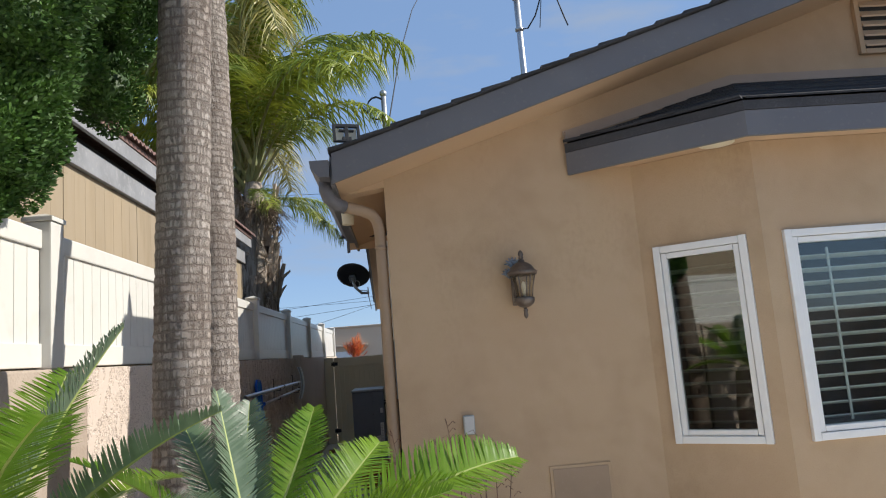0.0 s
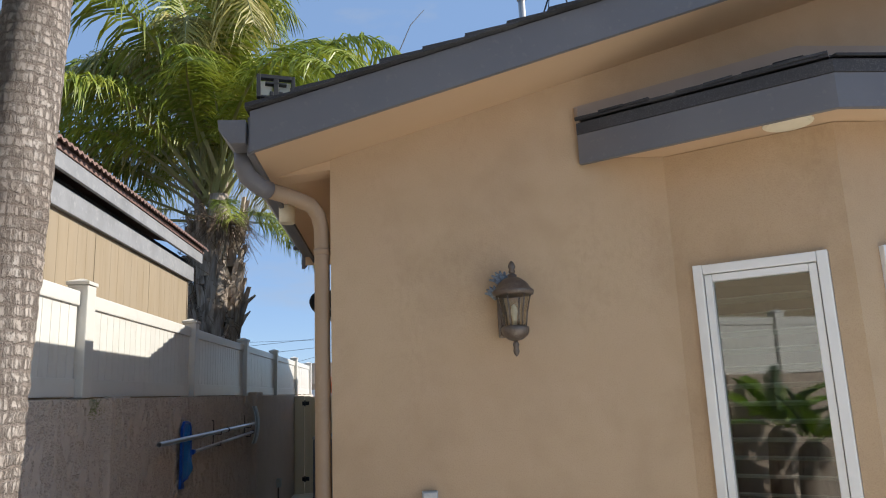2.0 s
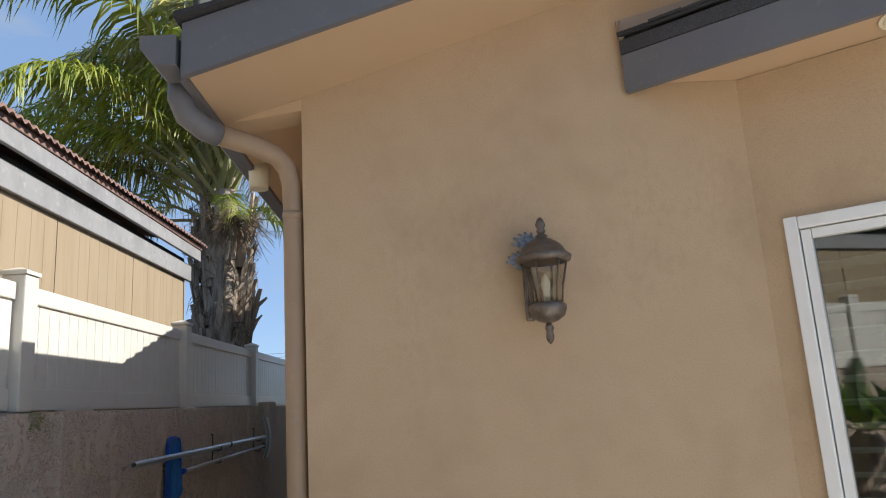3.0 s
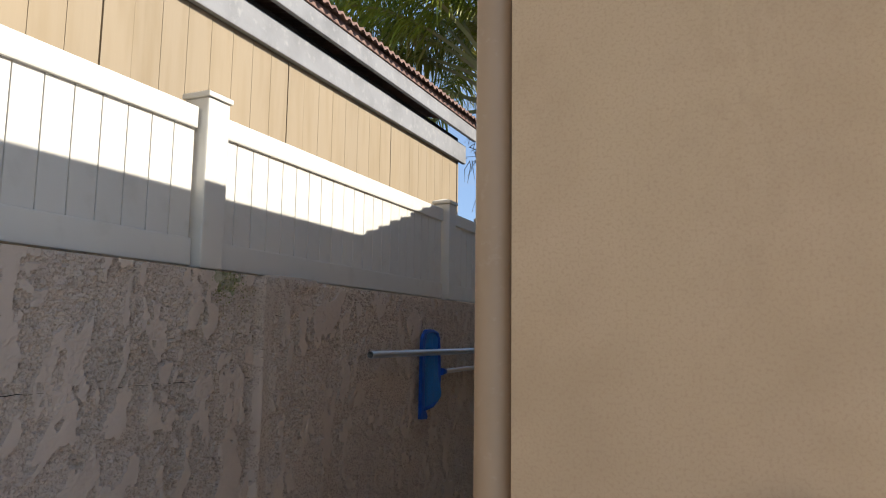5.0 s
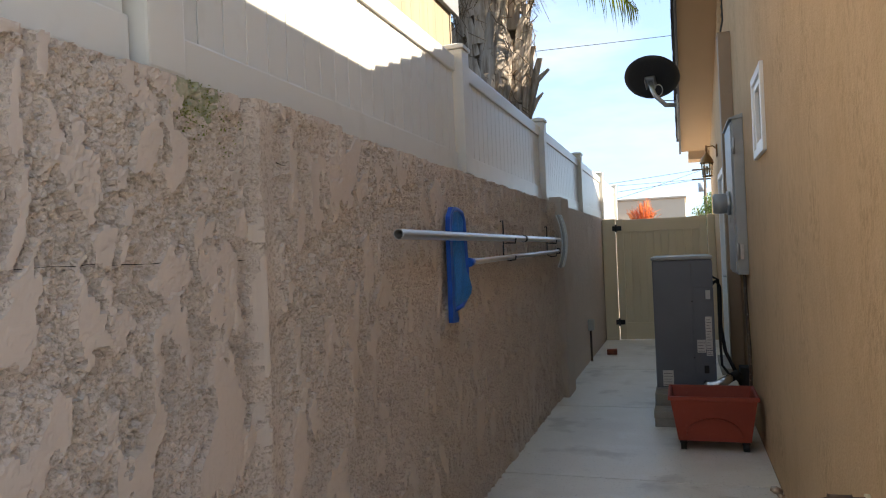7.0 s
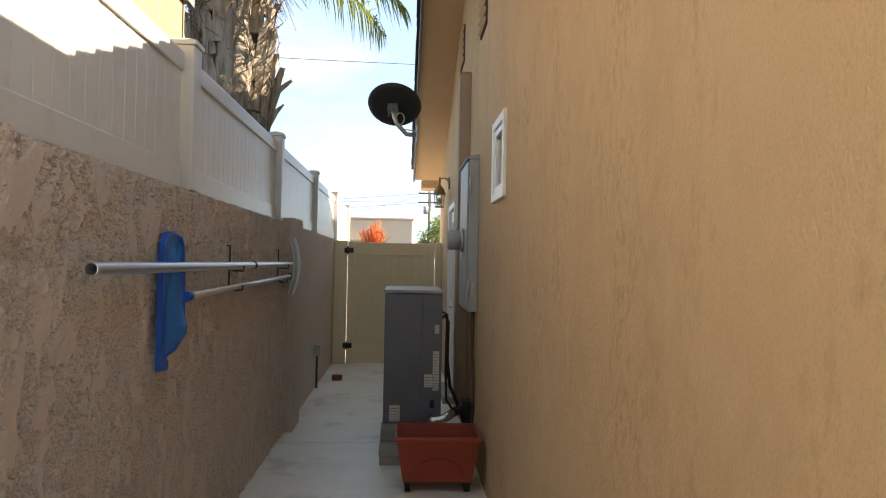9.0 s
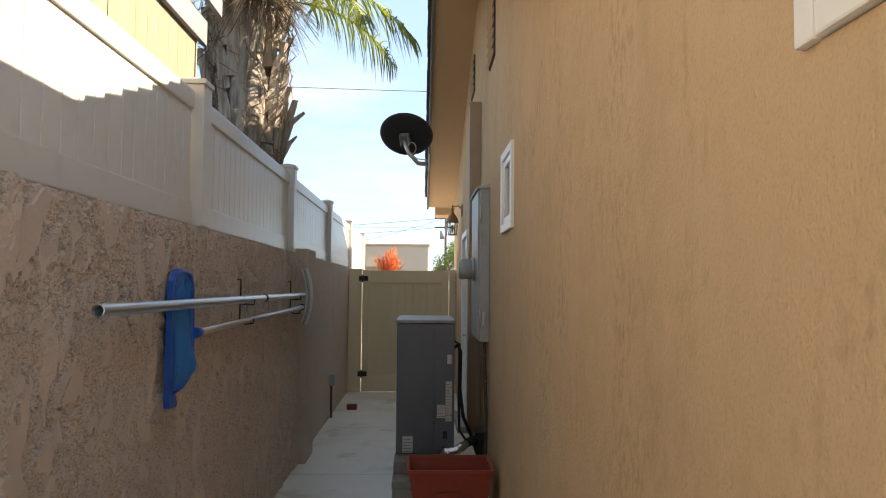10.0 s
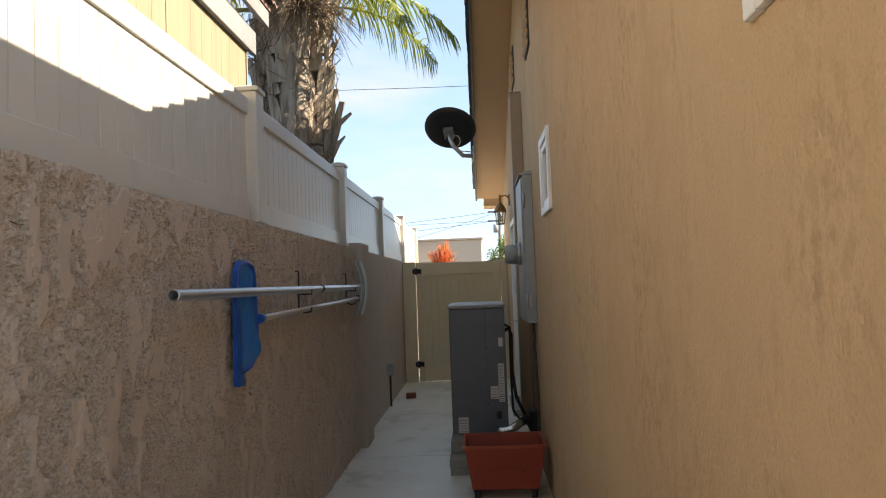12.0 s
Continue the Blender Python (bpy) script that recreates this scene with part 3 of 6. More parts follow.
for name, m, length, holes in (("bay_cheek", CHEEK, (BAY_B - BAY_A).length, [WIN1]), ("bay_front", FRONT, (BAY_C - BAY_B).length, [WIN2]), ("bay_cheek", wall_frame(BAY_C, BAY_D), (BAY_D - BAY_C).length, [])):
    bm = wall_cells(bmesh.new(), 0.0, length, 0.0, 2.945, holes, lambda b, u0, u1, a, c: add_box(b, u0, u1, 0.0, 0.13, a, c))
    bmesh.ops.transform(bm, matrix=m, verts=bm.verts)
    part(name, bm, M_STUCCO, HOUSE)

# front roof: deck, fascia boards and shingle courses
EAVE_X, RAKE_Y = -0.31, -0.448
VALLEY_Y = 2.42
RISE = [(EAVE_X, soffit_a(EAVE_X)), (RIDGE_X, soffit_a(RIDGE_X)), (8.7, soffit_a(EAVE_X)), (8.7, soffit_a(EAVE_X) + 0.17), (RIDGE_X, soffit_a(RIDGE_X) + 0.17), (EAVE_X, soffit_a(EAVE_X) + 0.17)]
part("roof_deck", prism(RISE, "y", RAKE_Y, 0.12), M_SOFFIT, HOUSE)
part("roof_deck", prism([(EAVE_X, soffit_a(EAVE_X)), (0.02, soffit_a(0.02)), (0.02, soffit_a(0.02) + 0.17), (EAVE_X, soffit_a(EAVE_X) + 0.17)], "y", 0.121, VALLEY_Y), M_SOFFIT, HOUSE)
part("roof_deck", prism([(0.022, soffit_a(0.022)), (RIDGE_X, soffit_a(RIDGE_X)), (8.7, soffit_a(EAVE_X)), (8.7, soffit_a(EAVE_X) + 0.17), (RIDGE_X, soffit_a(RIDGE_X) + 0.17), (0.022, soffit_a(0.022) + 0.17)], "y", 0.121, 4.3), M_SOFFIT, HOUSE)
for x0, x1 in ((EAVE_X - 0.012, RIDGE_X), (RIDGE_X + 0.004, 8.7)):
    z0, z1 = (soffit_a(x0), soffit_a(x1)) if x0 < RIDGE_X else (soffit_a(RIDGE_X), soffit_a(EAVE_X))
    part("rake_fascia", prism([(x0, z0 - 0.012), (x1, z1 - 0.012), (x1, z1 + 0.185), (x0, z0 + 0.185)], "y", RAKE_Y - 0.03, RAKE_Y - 0.002), M_FASCIA, HOUSE)
part("eave_fascia", box(EAVE_X - 0.028, EAVE_X - 0.002, RAKE_Y, VALLEY_Y + 0.15, soffit_a(EAVE_X) - 0.02, soffit_a(EAVE_X) + 0.165, 0.004), M_FASCIA, HOUSE)
part("soffit_return", prism([(-0.30, 2.862), (0.0, 2.905), (0.0, 2.955), (-0.30, 2.868)], "y", -0.002, 0.14), M_SOFFIT, HOUSE)
rng = random.Random(4)
n_courses = 22
for k in range(n_courses):
    x0 = EAVE_X - 0.03 + k * 0.205
    x1 = min(x0 + 0.26, RIDGE_X)
    z0 = soffit_a(x0) + 0.196
    lift = 0.012 + rng.random() * 0.006
    y0 = RAKE_Y - 0.062 - rng.random() * 0.012
    y1 = VALLEY_Y + 0.35 * (x0 - EAVE_X) if x0 < 3.5 else 4.3
    part("shingle_course", prism([(x0, z0), (x1, soffit_a(x1) + 0.19), (x1, soffit_a(x1) + 0.2), (x0, z0 + lift + 0.01)], "y", y0, max(y1, 1.0)), M_SHINGLE, HOUSE)
part("roof_slope_far", prism([(RIDGE_X, soffit_a(RIDGE_X) + 0.18), (8.75, soffit_a(EAVE_X) + 0.17), (8.75, soffit_a(EAVE_X) + 0.22), (RIDGE_X, soffit_a(RIDGE_X) + 0.235)], "y", RAKE_Y - 0.06, 4.3), M_SHINGLE, HOUSE)

# cross gable over the side wall
SIDE_X = -0.40
for sgn in (1, -1):
    ya, yb = (RIDGE_Y, 10.85) if sgn > 0 else (2.30, RIDGE_Y)
    part("gable_deck", prism([(ya, soffit_b(ya)), (yb, soffit_b(yb)), (yb, soffit_b(yb) + 0.15), (ya, soffit_b(ya) + 0.15)], "x", SIDE_X, 8.0), M_SOFFIT, HOUSE)
    part("gable_fascia", prism([(ya, soffit_b(ya) - 0.03), (yb, soffit_b(yb) - 0.03), (yb, soffit_b(yb) + 0.165), (ya, soffit_b(ya) + 0.165)], "x", SIDE_X - 0.03, SIDE_X - 0.002), M_FASCIA, HOUSE)
for k in range(31):
    for sgn in (-1, 1):
        d0 = 4.42 - k * 0.142
        d1 = max(d0 - 0.19, 0.0)
        ya, yb = RIDGE_Y + sgn * d0, RIDGE_Y + sgn * d1
        lift = 0.012 + rng.random() * 0.006
        part("shingle_course", prism([(ya, soffit_b(ya) + 0.17), (yb, soffit_b(yb) + 0.168), (yb, soffit_b(yb) + 0.178), (ya, soffit_b(ya) + 0.19 + lift)], "x", SIDE_X - 0.06 - rng.random() * 0.012, 8.0), M_SHINGLE, HOUSE)
part("rear_eave", box(-0.3, 0.6, 10.9, 11.4, 2.62, 2.74, 0.004), M_SOFFIT, HOUSE)

# gable vents with slats; a dark sheet stands for the shade behind them
for y0, y1, z0, z1 in ((4.86, 5.24, 3.15, 3.78), (6.75, 7.15, 3.42, 3.78)):
    vent = part("side_vent", box(-0.012, 0.004, y0, y1, z0, z1), M_SHADE, HOUSE, "dark louvred gable vent")
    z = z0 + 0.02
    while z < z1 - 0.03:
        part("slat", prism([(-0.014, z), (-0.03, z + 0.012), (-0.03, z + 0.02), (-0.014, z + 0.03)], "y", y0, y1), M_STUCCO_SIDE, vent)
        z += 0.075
vent = part("front_vent", box(3.72, 4.68, -0.01, 0.004, 3.74, 4.10), M_SHADE, HOUSE, "tan louvred vent in the front gable")
for k in range(5):
    z = 3.75 + k * 0.078
    part("slat", prism([(-0.012, z + 0.05), (-0.055, z), (-0.055, z + 0.015), (-0.012, z + 0.066)], "x", 3.72, 4.68), M_SOFFIT, vent)
for x0, x1, z0, z1 in ((3.68, 3.72, 3.70, 4.14), (4.68, 4.72, 3.70, 4.14), (3.722, 4.678, 3.70, 3.738)):
    part("vent_frame", box(x0, x1, -0.04, -0.002, z0, z1, 0.003), M_STUCCO, vent)

# bay roof: fascia, soffit, hipped slopes with curled shingles, flashing
P_L, P_C, P_D, P_R = (1.345, -0.004), (2.305, -0.755), (4.52, -0.755), (5.48, -0.004)
BR = (2.66, 4.23)
bm = bmesh.new()
add_prism(bm, [P_L, P_C, P_D, P_R], "z", 2.948, 2.962)
part("bay_soffit", bm, M_SOFFIT, HOUSE)


def eave_band(name, z0, z1, thick, mat):
    """Boards along the bay's eave, mitred at its corners."""
    pts = [Vector((*p, 0)) for p in (P_L, P_C, P_D, P_R)]
    outs = []
    for i, p in enumerate(pts):
        ns = []
        for j in (i - 1, i):
            if 0 <= j < 3:
                d = (pts[j + 1] - pts[j]).normalized()
                ns.append(Vector((d.y, -d.x, 0)))
        n = sum(ns, Vector()).normalized()
        outs.append(p + n * (thick / n.dot(ns[0])))
    for i in range(3):
        part(name, prism([pts[i][:2], pts[i + 1][:2], outs[i + 1][:2], outs[i][:2]], "z", z0, z1), mat, HOUSE)


eave_band("bay_fascia", 2.905, 3.068, 0.03, M_FASCIA)
eave_band("starter_band", 3.071, 3.132, 0.036, M_SHINGLE)
bm = bmesh.new()
EV, TOPZ = 3.136, 3.53
hip = [(P_L, P_C, (BR[0], 0.0), (BR[0], 0.0)), (P_C, P_D, (BR[1], 0.0), (BR[0], 0.0)), (P_D, P_R, (BR[1], 0.0), (BR[1], 0.0))]
for a, b, c, d in hip:
    n_rows = 7
    for k in range(n_rows):
        f0, f1 = k / n_rows, min((k + 1.25) / n_rows, 1.0)

        def at(f, lift):
            p = Vector((a[0] + (d[0] - a[0]) * f, a[1] + (d[1] - a[1]) * f, EV + (TOPZ - EV) * f + lift))
            q = Vector((b[0] + (c[0] - b[0]) * f, b[1] + (c[1] - b[1]) * f, EV + (TOPZ - EV) * f + lift))
            return p, q
        out = Vector((0, 0, 0))
        if k == 0:
            dd = Vector((b[0] - a[0], b[1] - a[1], 0)).normalized()
            out = Vector((dd.y, -dd.x, 0)) * 0.05
        p0, q0 = at(f0, 0.012 + 0.006 * rng.random())
        p1, q1 = at(f1, 0.002)
        low = [v + out for v in (p0, q0)]
        v = [bm.verts.new(w) for w in (*low, q1, p1)]
        u = [bm.verts.new(w + Vector((0, 0, -0.012))) for w in (*low, q1, p1)]
        if (q1 - p1).length > 1e-3:
            bm.faces.new(v)
            bm.faces.new(u[::-1])
        bm.faces.new((v[0], u[0], u[1], v[1]))
        for i, j in ((1, 2), (3, 0)):
            bm.faces.new((v[i], u[i], u[j], v[j]))
bmesh.ops.recalc_face_normals(bm, faces=bm.faces)
part("bay_shingles", bm, M_SHINGLE, HOUSE, "dark curling asphalt shingles over the bay")
# shingle tabs standing out over the near hip
for k in range(9):
    f = k / 9
    a = Vector((P_L[0] + (P_C[0] - P_L[0]) * f, P_L[1] + (P_C[1] - P_L[1]) * f, 0))
    d = (Vector((*P_C, 0)) - Vector((*P_L, 0))).normalized()
    nrm = Vector((d.y, -d.x, 0))
    m = Matrix.Translation(a + nrm * 0.02 + Vector((0, 0, 3.146 + rng.random() * 0.014))) @ Matrix.Rotation(math.atan2(d.y, d.x), 4, "Z") @ Matrix.Rotation(radians(rng.uniform(-2, 1.5)), 4, "Y")
    part("shingle_tab", box(0.0, 0.135, -0.035, 0.1, 0.0, 0.012, 0.0, m), M_SHINGLE, HOUSE)
bm = prism([(P_L[0] - 0.02, 3.155), (BR[0], TOPZ + 0.0), (4.3, TOPZ), (4.3, TOPZ + 0.06), (BR[0] - 0.02, TOPZ + 0.065), (P_L[0] - 0.02, 3.235)], "y", -0.012, -0.003)
part("flashing", bm, M_FLASH, HOUSE, "painted metal flashing with a lifted edge")
part("flashing_end", tube([(1.345, -0.012, 3.12), (1.335, -0.03, 3.16), (1.337, -0.02, 3.20), (1.342, -0.008, 3.235)], [0.012, 0.014, 0.01, 0.004], 6), M_FLASH, HOUSE)

# gutter and downspout
gut = thing("gutter", (-0.38, 0.5, 2.9), "dark grey metal eave gutter with a tan downspout", "gutter", kind="structure")
gx = EAVE_X - 0.03
part("gutter_trough", prism([(gx, 2.995), (gx, 2.885), (gx - 0.07, 2.885), (gx - 0.12, 2.945), (gx - 0.125, 2.995), (gx - 0.118, 2.995), (gx - 0.113, 2.948), (gx - 0.067, 2.891), (gx - 0.006, 2.891), (gx - 0.006, 2.995)], "y", RAKE_Y - 0.03, 2.28), M_FASCIA, gut)
part("gutter_end", prism([(gx, 2.995), (gx, 2.885), (gx - 0.07, 2.885), (gx - 0.12, 2.945), (gx - 0.125, 2.995)], "y", RAKE_Y - 0.036, RAKE_Y - 0.031), M_FASCIA, gut)
part("outlet_elbow", tube([(-0.385, -0.30, 2.90), (-0.385, -0.30, 2.84), (-0.37, -0.28, 2.79), (-0.32, -0.22, 2.755), (-0.28, -0.18, 2.745)], 0.045, 12), M_FASCIA, gut)
part("downspout", tube([(-0.285, -0.185, 2.746), (-0.17, -0.07, 2.735), (-0.10, 0.0, 2.715), (-0.066, 0.034, 2.67), (-0.052, 0.046, 2.61), (-0.048, 0.048, 2.5), (-0.048, 0.048, 0.12), (-0.06, 0.04, 0.06), (-0.10, 0.0, 0.03)], 0.04, 14), M_DOWN, gut, "tan painted round downspout")
for z in (2.46, 1.0):
    part("strap", tube([(-0.048, 0.048, z), (-0.048, 0.048, z + 0.03)], 0.043, 14), M_DOWN, gut)


# ---- windows ----
def window(name, m, win, depth, louvres, label, category="window", proud=0.03, glazing=M_GLASS):
    u0, u1, z0, z1 = win
    w = thing(name, m @ Vector(((u0 + u1) / 2, 0, z0)), label, category, kind="structure")

    def put(nm, bmx, mat, parent=w, lab=""):
        bmesh.ops.transform(bmx, matrix=m, verts=bmx.verts)
        return part(nm, bmx, mat, parent, lab)
    t, g = 0.05, 0.004
    for a, b, c, d in ((u0 + 0.002, u0 + t, z0, z1), (u1 - t, u1 - 0.002, z0, z1), (u0 + t + 0.001, u1 - t - 0.001, z1 - t, z1 - 0.002), (u0 + t + 0.001, u1 - t - 0.001, z0 + 0.002, z0 + t)):
        put("window_frame", box(a, b, -proud, 0.07, c, d, 0.005), M_WHITE)
    for a, b, c, d in ((u0 + t + g, u0 + t + 0.04, z0 + t + g, z1 - t - g), (u1 - t - 0.04, u1 - t - g, z0 + t + g, z1 - t - g), (u0 + t + 0.042, u1 - t - 0.042, z1 - t - 0.04, z1 - t - g), (u0 + t + 0.042, u1 - t - 0.042, z0 + t + g, z0 + t + 0.04)):
        put("sash", box(a, b, 0.012 - proud, 0.05, c, d, 0.004), M_WHITE)
    pane = put("pane", box(u0 + t + 0.04, u1 - t - 0.04, 0.012, 0.018, z0 + t + 0.04, z1 - t - 0.04), glazing)
    pane.visible_shadow = False
    if louvres:
        sh = thing("plantation_shutter", m @ Vector(((u0 + u1) / 2, 0.16, z0)), "pale grey plantation shutter with open wide louvres", "shutter")
        z = z0 + 0.12
        rods = [u0 + (u1 - u0) * f for f in (() if u1 - u0 < 0.9 else (0.25, 0.75))]
        while z < z1 - 0.10:
            bmx = bmesh.new()
            add_box(bmx, u0 + 0.03, u1 - 0.03, -0.042, 0.042, -0.005, 0.005, 0.004)
            bmesh.ops.transform(bmx, matrix=Matrix.Translation((0, 0.16, z)) @ Matrix.Rotation(radians(-14), 4, "X"), verts=bmx.verts)
            put("louvre", bmx, M_SHUTTER, sh)
            z += 0.088
        for r in rods:
            put("tilt_rod", box(r - 0.008, r + 0.008, 0.10, 0.112, z0 + 0.10, z1 - 0.12, 0.003), M_SHUTTER, sh)
        for a, b in ((u0 - 0.02, u0 + 0.028), (u1 - 0.028, u1 + 0.02)):
            put("stile", box(a, b, 0.14, 0.18, z0 + 0.02, z1 - 0.02, 0.003), M_SHUTTER, sh)
    return w


window("window_1", CHEEK, WIN1, 0.13, True, "white vinyl casement window in the angled bay cheek", glazing=M_GLASS_DIMMED)
window("window_2", FRONT, WIN2, 0.13, True, "wide white vinyl window in the bay front")
SIDEM = Matrix(((0, 1, 0, 0), (-1, 0, 0, 0), (0, 0, 1, 0), (0, 0, 0, 1)))
window("window_3", SIDEM, (-0.86, -0.18, 1.83, 2.55), 0.15, False, "white vinyl bathroom window high in the side wall", proud=0.014)
window("window_4", SIDEM, (-4.33, -3.82, 1.84, 2.33), 0.15, False, "small white vinyl window in the side wall", proud=0.02)

# side door
door = thing("door_1", (0.0, 7.82, 0.06), "white side door with a glazed upper half", "door", kind="structure")
for y0, y1, z0, z1 in ((7.35, 7.41, 0.06, 2.12), (8.24, 8.30, 0.06, 2.12), (7.412, 8.238, 2.06, 2.12)):
    part("door_frame", box(-0.035, 0.10, y0, y1, z0, z1, 0.004), M_WHITE, door)
part("door_leaf", box(0.0, 0.045, 7.415, 8.235, 0.08, 1.05, 0.003), M_WHITE, door)
for y0, y1, z0, z1 in ((7.415, 7.53, 1.052, 2.055), (8.12, 8.235, 1.052, 2.055), (7.532, 8.118, 1.93, 2.055)):
    part("door_leaf", box(0.0, 0.045, y0, y1, z0, z1, 0.003), M_WHITE, door)
part("pane", box(0.02, 0.026, 7.53, 8.12, 1.05, 1.93), M_GLASS, door)
part("door_handle", tube([(-0.0, 7.47, 1.0), (-0.05, 7.47, 1.0), (-0.055, 7.55, 1.0)], 0.009, 8), M_STEEL, door)
part("threshold", box(-0.12, 0.0, 7.35, 8.30, 0.0, 0.07, 0.006), M_PAVER, door)

# ---- garden wall, fence ----
GW = thing("garden_wall", (-1.65, 2.0, 0), "rough grey-brown stuccoed block wall with flat pilasters", "wall", kind="structure")
part("wall_face", box(-1.75, -1.553, -9.0, -1.2, -0.05, 1.785, 0.012), M_GARDEN_DIMMED, GW)
part("wall_face", box(-1.75, -1.568, -1.198, 6.068, -0.05, 1.7845, 0.004), M_GARDEN, GW)
part("wall_face", box(-1.75, -1.553, 6.07, 13.5, -0.05, 1.785, 0.012), M_GARDEN, GW)
part("pilaster", box(-1.7, -1.55, 1.34, 1.70, -0.04, 1.80, 0.022), M_GARDEN, GW)
part("pilaster", box(-1.7, -1.475, 6.08, 6.5, -0.04, 1.83, 0.02), M_GARDEN, GW)
part("pilaster", box(-1.7, -1.505, -3.5, -3.06, -0.04, 1.80, 0.022), M_GARDEN_DIMMED, GW)


def lattice_noise(u, v, seed):
    """Smooth value noise on a grid of numpy coordinates, 0 to 1."""
    gen = np.random.RandomState(seed)
    table = gen.rand(512, 512)
    iu, iv = np.floor(u).astype(int), np.floor(v).astype(int)
    fu, fv = u - iu, v - iv
    fu, fv = fu * fu * (3 - 2 * fu), fv * fv * (3 - 2 * fv)
    a = table[iu % 512, iv % 512] * (1 - fu) + table[(iu + 1) % 512, iv % 512] * fu
    c = table[iu % 512, (iv + 1) % 512] * (1 - fu) + table[(iu + 1) % 512, (iv + 1) % 512] * fu
    return a * (1 - fv) + c * fv


def fractal(u, v, octaves, seed, gain=0.5):
    total, amp, norm = 0.0, 1.0, 0.0
    for k in range(octaves):
        total = total + amp * lattice_noise(u * 2 ** k, v * 2 ** k, seed + k)
        norm += amp
        amp *= gain
    return total / norm


# the near stretch's stucco coat: coarse dash with flat trowelled drips over it
STEP = 0.0058
ys = np.arange(-1.2, 6.07, STEP)
zs = np.arange(-0.03, 1.7835, STEP)
Y, Z = np.meshgrid(ys, zs, indexing="ij")
warp = fractal(Y * 3 + 7, Z * 3 + 2, 3, 50) - 0.5
lean = Y - 0.32 * np.maximum(1.5 - Y, 0.0) / 1.5 * Z
drips = fractal(lean * 10.5 + warp * 2.4 + 40, Z * 5.6 + warp * 1.5 + 9, 5, 60, 0.6)
beyond = np.clip((Y - 1.15) * 4, 0, 1)
level = 0.57 + 0.018 * Z / 1.78 + 0.035 * beyond
flat = np.clip((drips - level) / 0.007, 0, 1)
smears = fractal(Y * 17.0 + warp * 3.0 + 17, Z * 9.0 + warp * 2.0 + 3, 4, 64, 0.6)
smear = np.clip((smears - 0.595) / 0.01, 0, 1)
lumps = fractal(Y * 26 + warp * 4 + 90, Z * 19 + 30, 3, 70, 0.65)
ragged = np.clip((lumps - 0.47) / 0.08, 0, 1)
grain = np.clip((fractal(Y * 74 + 11, Z * 74 + 5, 2, 80, 0.8) - 0.36) / 0.28, 0, 1)
zone = np.clip((fractal(Y * 1.1 + 3, Z * 1.1 + 8, 3, 90) - 0.36) / 0.25, 0.4, 1.0)
dash = 0.008 * ragged * zone + 0.0115 * grain * (0.7 + 0.3 * zone)
height = dash * (1 - smear) + smear * (0.021 + 0.003 * grain)
height = height * (1 - flat) + flat * (0.026 + 0.0015 * grain)
height = height * np.clip((Y + 0.5) / 0.8, 0.3, 1.0)
band = np.clip(1.6 - np.abs(Y - 1.26) / 0.026, 0, 1)
height = height * (1 - band) + 0.008 * band
edge = np.clip(np.minimum((Y - 1.203) / 0.03, (1.735 - Y) / 0.03), 0, 1)
X = -1.562 + height + 0.045 * edge * edge * (3 - 2 * edge)
moss = np.exp(-((Y - 1.0) / 0.11) ** 2 - ((Z - 1.76) / 0.11) ** 2) + 1.6 * (fractal(Y * 34, Z * 24, 4, 95, 0.65) - 0.5) > 0.66
skin = np.where(moss, 2, np.where(((flat > 0.4) | (smear > 0.8)) & (band < 0.5), 1, 0))
verts = np.stack((X, Y, Z), axis=-1).reshape(-1, 3)
ny, nz_ = Y.shape
idx = np.arange(ny * nz_).reshape(ny, nz_)
faces = np.stack((idx[:-1, :-1], idx[1:, :-1], idx[1:, 1:], idx[:-1, 1:]), axis=-1).reshape(-1, 4)
coat_me = bpy.data.meshes.new("stucco_coat")
coat_me.from_pydata(verts.tolist(), [], faces.tolist())
for m in (M_GARDEN_COAT, M_GARDEN_TROWEL, M_GARDEN_MOSS):
    coat_me.materials.append(m)
coat_me.polygons.foreach_set("material_index", skin[:-1, :-1].reshape(-1).astype(np.int32))
coat = new("stucco_coat", coat_me)
coat.parent = GW
coat.matrix_basis = Matrix.Translation(-GW.location)

FENCE = thing("fence", (-1.62, 2.0, 1.785), "off-white vinyl privacy fence standing on the block wall", "fence", kind="structure")
POSTS = [-8.82, -6.38, -3.94, -1.50, 0.95, 3.41, 5.85, 8.29, 10.73, 13.17]
post_bm = bmesh.new()
add_box(post_bm, -0.0635, 0.0635, -0.0635, 0.0635, 0.0, 0.69, 0.008)
post_me = mesh_of("post", post_bm, M_VINYL)
cap_bm = bmesh.new()
add_box(cap_bm, -0.072, 0.072, -0.072, 0.072, 0.0, 0.022, 0.004)
ret = bmesh.ops.create_cone(cap_bm, cap_ends=True, segments=4, radius1=0.1, radius2=0.02, depth=0.022, matrix=Matrix.Translation((0, 0, 0.0335)) @ Matrix.Rotation(radians(45), 4, "Z"))
cap_me = mesh_of("post_cap", cap_bm, M_VINYL)
for y in POSTS:
    p = piece("post", post_me, FENCE, Matrix.Translation((-1.622, y, 1.787)))
    c = new("post_cap", cap_me)
    c.parent = p
    c.matrix_basis = Matrix.Translation((0, 0, 0.691))
rail_lo = mesh_of("bottom_rail", box(-0.022, 0.022, 0.0, 2.31, 0.0, 0.11, 0.006), M_VINYL)
rail_hi = mesh_of("top_rail", box(-0.025, 0.025, 0.0, 2.31, 0.0, 0.09, 0.008), M_VINYL)
